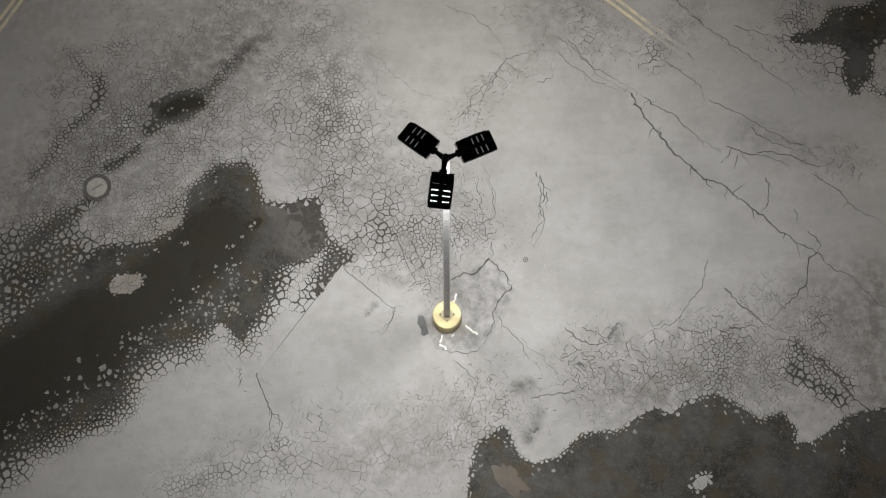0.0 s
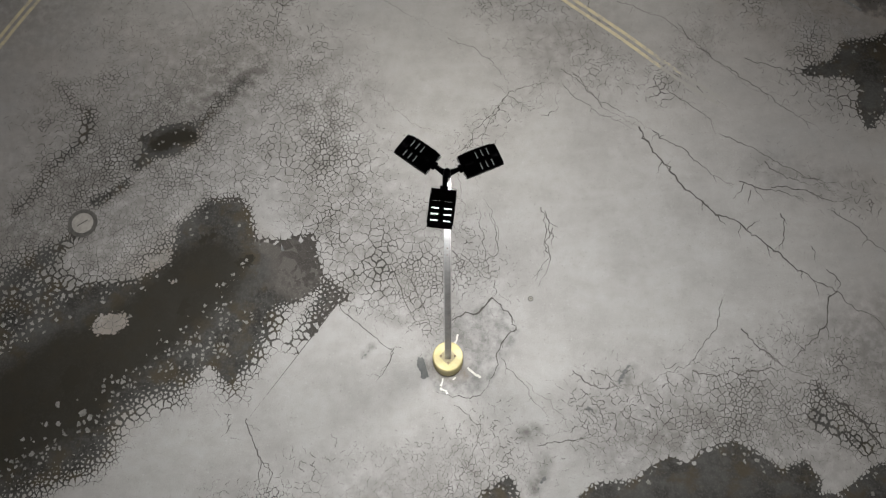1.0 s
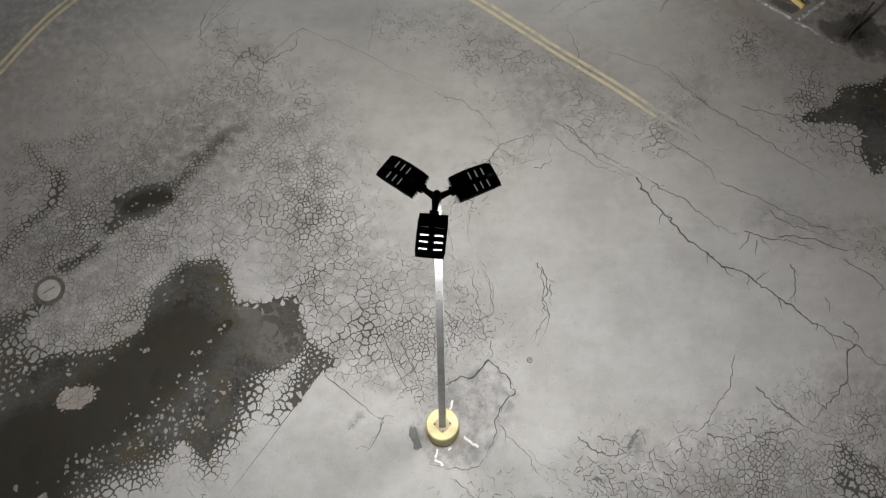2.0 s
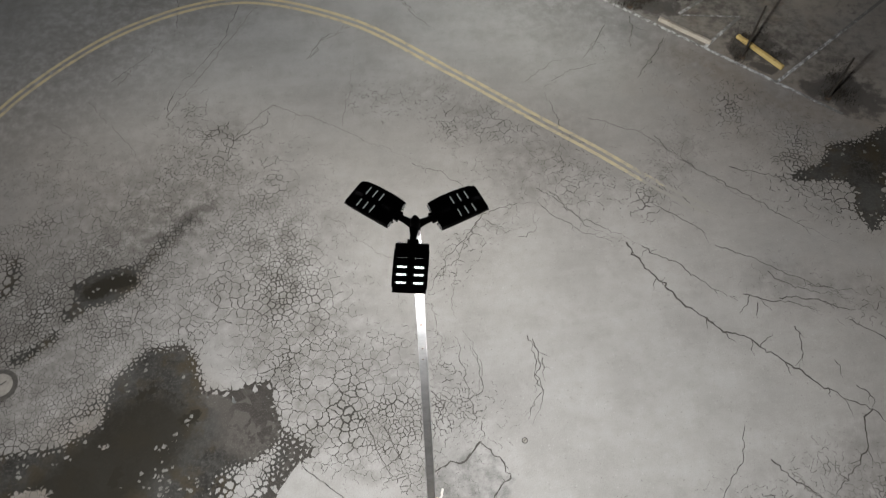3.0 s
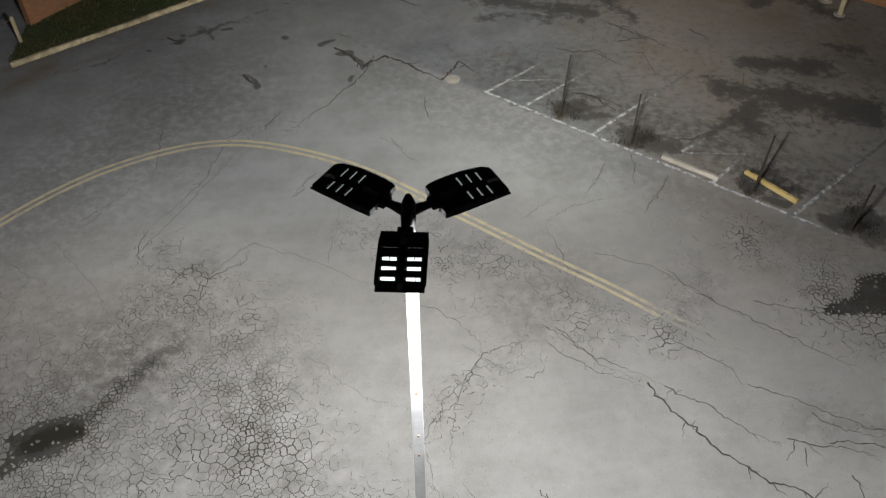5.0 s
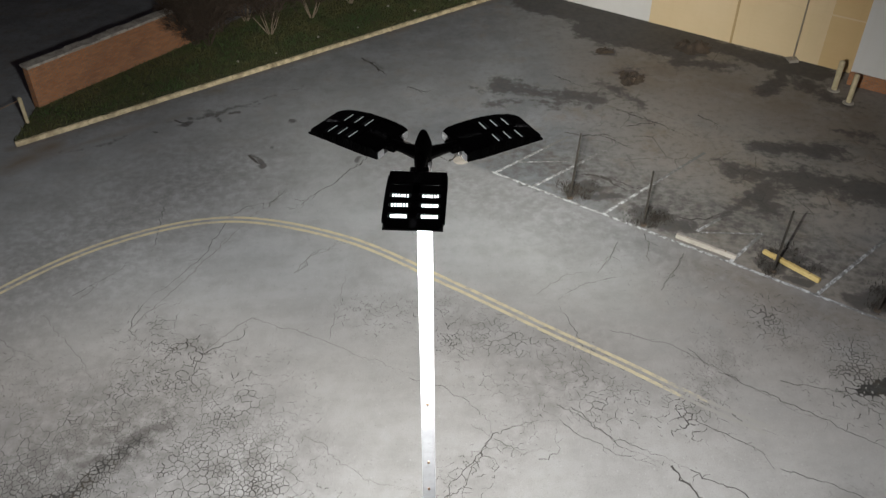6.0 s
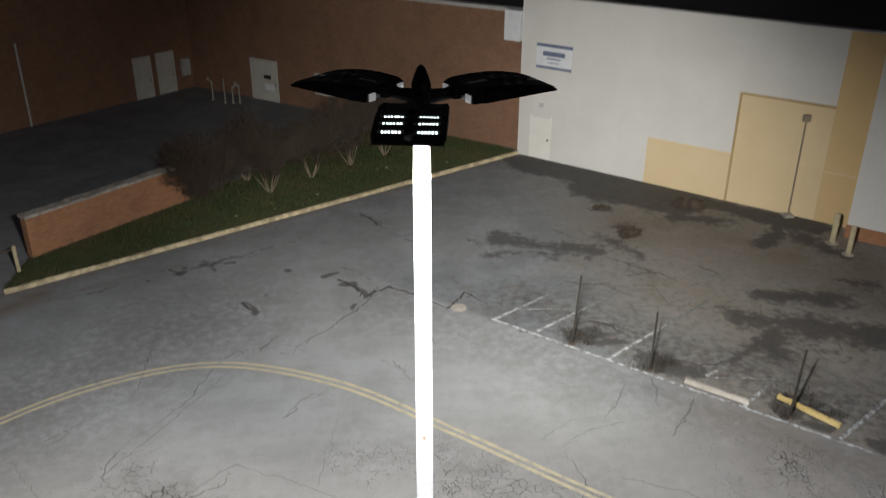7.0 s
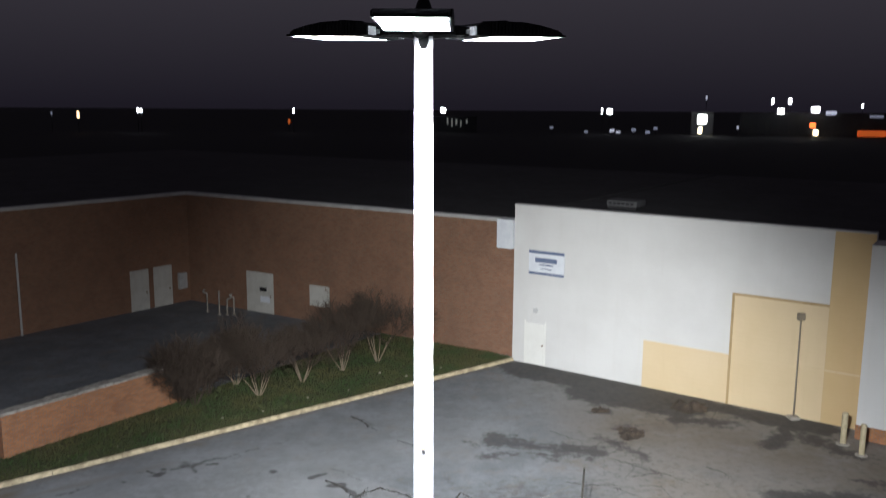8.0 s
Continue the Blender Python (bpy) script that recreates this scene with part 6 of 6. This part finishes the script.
TAN_SHADOW_EDGE = worn("tan_shadow_edge", (0.36, 0.25, 0.12), (0.42, 0.30, 0.15), 2.0, 0.8)


def pale_building():
    ob = thing("pale_building", HOUSE, "long flat-roofed building with white and tan painted walls", "building")
    front = part("wall", boxed(-0.13, 0, 0, 15.6, 0.35, 7.76, 0.01), WHITE_WALL, ob, "white painted front wall")
    # the side wall takes the roof's dark colour
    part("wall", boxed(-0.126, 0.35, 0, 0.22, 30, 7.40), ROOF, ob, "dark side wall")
    part("wall", boxed(15.6, -1.05, 0.55, 34, 0.35, 7.45, 0.01), WHITE_WALL, ob, "white painted projecting wall")
    part("plinth", boxed(15.58, -1.08, 0, 34, 0.34, 0.55, 0.01), BRICK_NEAR, ob, "orange brick plinth")
    part("roof", boxed(0.35, 0.35, 7.2, 34, 30, 7.35), ROOF, ob, "dark felt flat roof")
    part("coping", boxed(-0.16, -0.03, 7.76, 15.6, 0.38, 7.81, 0.01), COPING, ob, "pale metal coping")
    part("coping", boxed(15.6, -1.08, 7.45, 34, 0.38, 7.50, 0.01), COPING, ob, "pale metal coping")
    # tan painted fields, a little proud of the wall
    part("tan_panel", boxed(14.15, -0.012, 0, 15.595, -0.001, 7.755), TAN_DEEP, ob, "tall deep tan painted strip")
    part("string_course", boxed(10.50, -0.030, 2.14, 15.57, -0.0125, 2.20, 0.004), TAN_WALL, ob, "thin pale ledge across the tan paint")
    part("tan_panel", boxed(10.45, -0.012, 0, 14.146, -0.001, 4.78), TAN_WALL, ob, "tan painted field like a closed opening")
    part("tan_panel", boxed(6.62, -0.012, 0, 10.446, -0.001, 2.16), TAN_WALL, ob, "low tan painted field")
    # the tan field's shadow edges, put in as darker strips
    part("trim", boxed(10.40, -0.05, 0, 10.50, -0.013, 4.84, 0.005), TAN_SHADOW_EDGE, ob, "darker tan edge strip standing for a shadow line")
    part("trim", boxed(10.50, -0.05, 4.74, 14.15, -0.013, 4.84, 0.005), TAN_SHADOW_EDGE, ob, "darker tan edge strip standing for a shadow line")
    door = part("door", boxed(0.62, -0.03, 0.02, 1.64, -0.001, 2.06, 0.006), CLEAN_DOOR, ob, "white steel door, shut")
    part("frame", boxed(0.54, -0.02, 0.0, 0.615, -0.002, 2.17, 0.004), CLEAN_DOOR, door)
    part("frame", boxed(1.645, -0.02, 0.0, 1.72, -0.002, 2.17, 0.004), CLEAN_DOOR, door)
    part("handle", boxed(1.52, -0.09, 0.98, 1.60, -0.03, 1.06, 0.01), BOLT, door)
    part("conduit_box", boxed(1.06, -0.14, 2.62, 1.24, -0.001, 2.82, 0.012), COPING, ob, "small dark lamp over the door")
    part("rain_head", boxed(-1.02, -0.20, 5.60, -0.14, 0.55, 7.02, 0.02), SIGN_WHITE, ob, "pale box at the wall's corner")
    return ob


pale_building()


def wall_sign():
    ob = thing("wall_sign", HOUSE @ turn(0.72, 0, 0), "white sign with slate-blue bands on the white wall", "sign")
    part("panel", boxed(0, -0.05, 4.50, 1.88, -0.002, 5.66, 0.006), SIGN_WHITE, ob, "white panel")
    part("band", boxed(0, -0.056, 5.52, 1.88, -0.052, 5.66), SIGN_BLUE, ob, "slate-blue top band")
    part("band", boxed(0, -0.056, 4.50, 1.88, -0.052, 4.62), SIGN_BLUE, ob, "slate-blue bottom band")
    for x0, x1, z0, z1 in ((0.34, 1.50, 5.10, 5.32), (0.55, 1.30, 4.96, 5.02), (0.62, 1.22, 4.78, 4.82)):
        part("lettering_bar", boxed(x0, -0.055, z0, x1, -0.052, z1), SIGN_BLUE, ob, "blurred dark lettering")
    return ob


wall_sign()


def brick_building():
    """Brown brick wings round an inner yard; the two wings meet at an obtuse angle."""
    ob = thing("brick_building", HOUSE, "brown brick building with pale roof edge round a yard", "building")
    H = 6.80
    part("wall", boxed(-23.5, 0, 0, 0.0, 0.35, H, 0.01), BRICK, ob, "brown brick wall").matrix_local = FAR_WING
    part("coping", boxed(-23.5, -0.05, H, 0.0, 0.40, H + 0.18, 0.015), COPING, ob, "pale metal roof edge").matrix_local = FAR_WING
    part("roof", boxed(-70, 0.35, 6.3, 0.0, 40, 6.5), ROOF, ob, "dark felt flat roof").matrix_local = FAR_WING
    part("wall", boxed(-0.35, -32, 0, 0, 0.3, H, 0.01), BRICK, ob, "brown brick wall").matrix_local = WEST_WING
    part("coping", boxed(-0.40, -32, H, 0.05, 0.3, H + 0.175, 0.015), COPING, ob, "pale metal roof edge").matrix_local = WEST_WING
    part("roof", boxed(-40, -32, 6.3, -0.35, 0.3, 6.49), ROOF, ob, "dark felt flat roof").matrix_local = WEST_WING
    return ob


FAR_WING, WEST_WING = turn(-0.10, 0.60, 0, 3.7), turn(-23.45, -0.92, 0, -2.5)
brick = brick_building()


def steel_door(x, w, h, west, label, z=0.0, window=False):
    """A shut door leaf in the brickwork of the far wing or of the west wing."""
    m = FAR_WING @ turn(x, 0, z) if not west else WEST_WING @ turn(0, x, z, 90)
    leaf = part("door", boxed(0, -0.05, 0.01, w, -0.001, h, 0.008), DOOR, brick, label)
    leaf.matrix_local = m
    part("frame", boxed(-0.08, -0.03, 0.0, -0.004, -0.002, h + 0.07, 0.004), DOOR, leaf)
    part("frame", boxed(w + 0.004, -0.03, 0.0, w + 0.08, -0.002, h + 0.07, 0.004), DOOR, leaf)
    part("frame", boxed(0, -0.03, h + 0.004, w, -0.002, h + 0.08, 0.004), DOOR, leaf)
    part("handle", boxed(w - 0.16, -0.10, 1.0, w - 0.10, -0.05, 1.14, 0.008), BOLT, leaf)
    if window:
        part("window", boxed(w * 0.50, -0.056, h * 0.56, w * 0.78, -0.051, h * 0.66), GLASS_DARK, leaf, "small dark pane")
        part("notice", boxed(w * 0.52, -0.056, h * 0.28, w * 0.90, -0.051, h * 0.44), SIGN_WHITE, leaf, "pale notices")
    return leaf


steel_door(-18.35, 2.0, 2.40, False, "large off-white steel door, shut", window=True)
steel_door(-13.4, 1.30, 1.15, False, "small off-white service hatch", z=0.95)
steel_door(-4.15, 1.10, 2.42, True, "off-white steel door, shut")
steel_door(-2.55, 1.15, 2.45, True, "off-white steel door, shut")
part("pipe", tube(bmesh.new(), (0.08, -10.9, 0), (0.08, -10.9, 4.5), 0.06, 0.06, 8), COPING, brick, "pale drain pipe").matrix_local = WEST_WING
part("meter_box", boxed(0.001, -0.9, 0.9, 0.25, -0.35, 1.9, 0.01), COPING, brick, "grey meter box").matrix_local = WEST_WING


def bollard(x, y, h, r, label, mat=None, group="bollards"):
    ob = thing("bollard", turn(x, y), label, "bollard", group)
    part("post", lathe(((r, 0), (r, h - 0.05), (r * 0.8, h - 0.015), (r * 0.3, h)), 20), mat or BOLLARD, ob, smooth=False)
    part("footing", lathe(((r * 2.2, 0), (r * 2.1, 0.03), (r * 1.05, 0.05)), 20), CONCRETE, ob, "concrete footing")
    return ob


bollard(17.4, 24.3, 1.25, 0.11, "cream painted steel bollard by the wall")
bollard(17.5, 23.25, 1.2, 0.10, "cream painted steel bollard by the wall")


def pipe_guard(x, y, h, bend, turned):
    """A thin pipe post; with a bend it hooks over at the top."""
    ob = thing("pipe_guard", turn(x, y, 0, turned), "thin pale pipe post by the brick wall", "post", "pipe posts by the doors")
    bm = bmesh.new()
    pts = [(0, 0, 0), (0, 0, h)]
    if bend:
        pts += [(bend * math.sin(k * 0.45), 0, h + abs(bend) * 0.8 * (1 - math.cos(k * 0.45)) * (1 if k < 4 else 0.6)) for k in range(1, 7)]
    for a, b in zip(pts, pts[1:]):
        tube(bm, a, b, 0.045, 0.045, 8)
    part("pipe", bm, CONCRETE, ob)
    part("footing", lathe(((0.12, 0), (0.11, 0.04), (0.06, 0.06)), 16), CONCRETE, ob)
    return ob


pipe_guard(-10.06, 46.7, 1.15, -0.25, 0)
pipe_guard(-9.22, 45.94, 1.45, 0, 0)
pipe_guard(-8.75, 45.9, 0.95, 0.28, 10)
pipe_guard(-8.35, 45.9, 1.05, -0.22, 30)
bollard(-13.15, 23.7, 1.15, 0.07, "cream gate post beside the lawn", BOLLARD, "gate posts")


def gate_chain():
    bm = bmesh.new()
    a, b = Vector((-13.15, 23.7, 1.05)), Vector((-19.5, 21.5, 1.0))
    last = a
    for k in range(1, 21):
        t = k / 20
        q = a.lerp(b, t) - Vector((0, 0, 0.55 * 4 * t * (1 - t)))
        tube(bm, last, q, 0.018, 0.018, 6)
        last = q
    return tagged(link_mesh("gate_chain", bm, BOLT), "slack rusted chain hung from the gate post", "chain")


gate_chain()
bollard(-19.5, 21.5, 1.1, 0.07, "cream gate post beside the lawn", BOLLARD, "gate posts")


def yard_lamp():
    ob = thing("yard_lamp", turn(16.82, 26.95), "slim grey lamp pole by the tan wall, unlit", "lamp")
    bm = bmesh.new()
    tube(bm, (0, 0, 0), (0, 0, 4.15), 0.036, 0.030, 10)
    part("pole", bm, LAMP_GREY, ob)
    part("head", boxed(-0.14, -0.10, 4.12, 0.14, 0.10, 4.40, 0.03), LAMP_GREY, ob, "grey lamp box")
    part("foot", boxed(-0.2, -0.2, 0.0, 0.2, 0.2, 0.12, 0.02), CONCRETE, ob)
    return ob


yard_lamp()


ROOF_CASING = worn("dull_grey_casing", (0.075, 0.075, 0.078), (0.10, 0.10, 0.105), 1.0, 0.8)


def roof_unit(x, y, w, d, h, z):
    ob = thing("roof_unit", HOUSE @ turn(x, y, z), "grey air handling unit on the dark roof", "air conditioner", "roof units")
    part("casing", boxed(0, 0, 0.15, w, d, h, 0.03), ROOF_CASING, ob)
    for k in range(6):
        part("louvre", boxed(0.1 + k * (w - 0.2) / 6, -0.03, 0.35, 0.1 + (k + 0.7) * (w - 0.2) / 6, -0.002, h - 0.2), ROOF, ob)
    part("curb", boxed(0.05, 0.05, 0, w - 0.05, d - 0.05, 0.15), ROOF, ob)
    return ob


roof_unit(23.5, 9.0, 3.6, 2.2, 1.9, 7.35)
roof_unit(2.6, 4.5, 1.6, 1.2, 0.45, 7.35)


# ---- the far side of the town ----
def far_place(az, dist, z):
    """A point by bearing (degrees right of straight ahead), distance and height."""
    return Vector((math.sin(radians(az)) * dist, math.cos(radians(az)) * dist, z))


# "pale" is no lamp: a lit wall's brightness given as a glow
GLOWS = {"white": glowing("far_white_lamp", (1.0, 0.97, 0.90), 3.0), "warm": glowing("far_warm_lamp", (1.0, 0.62, 0.28), 1.2),
         "orange": glowing("far_orange_sign", (1.0, 0.18, 0.03), 1.1), "dim": glowing("far_dim_lamp", (0.9, 0.88, 0.95), 0.20), "faint": glowing("far_faint_lamp", (0.85, 0.86, 1.0), 0.07), "ember": glowing("far_red_glow", (1.0, 0.20, 0.03), 0.14), "pale": glowing("far_pale_wall", (0.95, 0.95, 0.78), 0.045), "cream": glowing("far_cream_sign", (1.0, 0.86, 0.55), 1.6)}


def far_light(az, z, w, h, glow, label, dist=400.0):
    p = far_place(az, dist, 0)
    w, h = w * 0.66, h * 0.66
    ob = thing("far_lamp", turn(p.x, p.y, 0, -az), label, "far light", "lights of the town")
    part("lit_panel", boxed(-w / 2, -0.2, z - h / 2, w / 2, 0.2, z + h / 2, min(w, h) * 0.2), GLOWS[glow], ob)
    part("mast", boxed(-0.12, 0.25, 0, 0.12, 0.45, z), FAR_DARK, ob)
    return ob


FAR = (
    (-18.3, 7.6, 1.6, 4.8, "warm"), (-14.8, 9.6, 1.3, 3.2, "white"), (-14.6, 9.6, 1.6, 2.7, "white"), (-5.0, 9.8, 1.3, 3.5, "white"), (-5.3, 4.9, 1.6, 3.5, "ember"),
    (5.0, 10.3, 3.7, 3.5, "white"), (5.3, 5.4, 1.2, 4.6, "pale"), (5.6, 4.6, 1.0, 5.6, "pale"), (5.9, 5.0, 1.4, 4.0, "pale"), (6.2, 4.2, 1.0, 4.6, "pale"), (6.6, 5.2, 1.2, 3.0, "pale"), (16.1, 10.4, 4.0, 3.5, "white"), (15.6, 10.7, 1.1, 3.7, "white"), (22.2, 16.9, 1.1, 2.7, "dim"),
    (22.0, 7.2, 6.4, 6.4, "white"), (21.9, -0.1, 2.9, 4.3, "cream"), (26.2, 15.4, 1.6, 3.7, "white"), (27.2, 15.5, 2.1, 3.7, "white"), (26.7, 11.1, 4.5, 3.5, "white"),
    (28.7, 11.9, 5.3, 3.5, "white"),
)
FAR_B = (
    (29.6, 10.5, 6.4, 2.4, "dim"), (28.6, 5.2, 3.7, 3.2, "orange"), (28.8, 0.7, 3.2, 3.7, "cream"), (31.3, 13.6, 1.3, 2.7, "white"), (31.9, 0.4, 16.5, 3.7, "ember"),
    (14.6, 0.8, 2.7, 1.6, "faint"), (16.3, 1.7, 3.2, 2.1, "dim"), (16.7, -0.8, 3.2, 1.6, "dim"), (17.7, 2.1, 3.2, 2.1, "faint"), (18.6, 0.4, 3.2, 1.9, "faint"),
    (19.1, 2.9, 2.7, 1.9, "faint"), (24.2, 3.8, 1.3, 2.1, "dim"), (12.3, 2.8, 2.7, 1.6, "faint"), (32.1, 9.2, 8.0, 1.6, "faint"), (-19.8, 8.1, 1.1, 2.1, "faint"),
)
for az, z, w, h, glow in (*FAR, *FAR_B):
    far_light(az, max(z, h / 2 + 0.2), w, h, glow, {"white": "far white street light over dark land", "warm": "far warm street light over dark land",
              "orange": "far glowing orange shop sign at night", "dim": "far faint light among dark buildings", "faint": "far dim window light over dark land", "pale": "far pale lit strip of a building", "ember": "far dull red light near the ground", "cream": "far cream lit shop sign at night"}[glow])


def far_block(az, dist, w, d, h):
    p = far_place(az, dist, 0)
    ob = thing("far_building", turn(p.x, p.y, 0, -az), "low dark building far off at night", "building", "far buildings")
    part("wall", boxed(-w / 2, 0, 0, w / 2, d, h, 0.1), FAR_DARK, ob)
    part("roof", boxed(-w / 2 - 0.4, -0.4, h, w / 2 + 0.4, d + 0.4, h + 0.5, 0.1), FAR_DARK, ob)
    return ob


for az, dist, w, d, h in ((28.5, 410, 60, 20, 10), (22.0, 408, 10, 12, 10), (5.6, 412, 24, 15, 7)):
    far_block(az, dist, w, d, h)
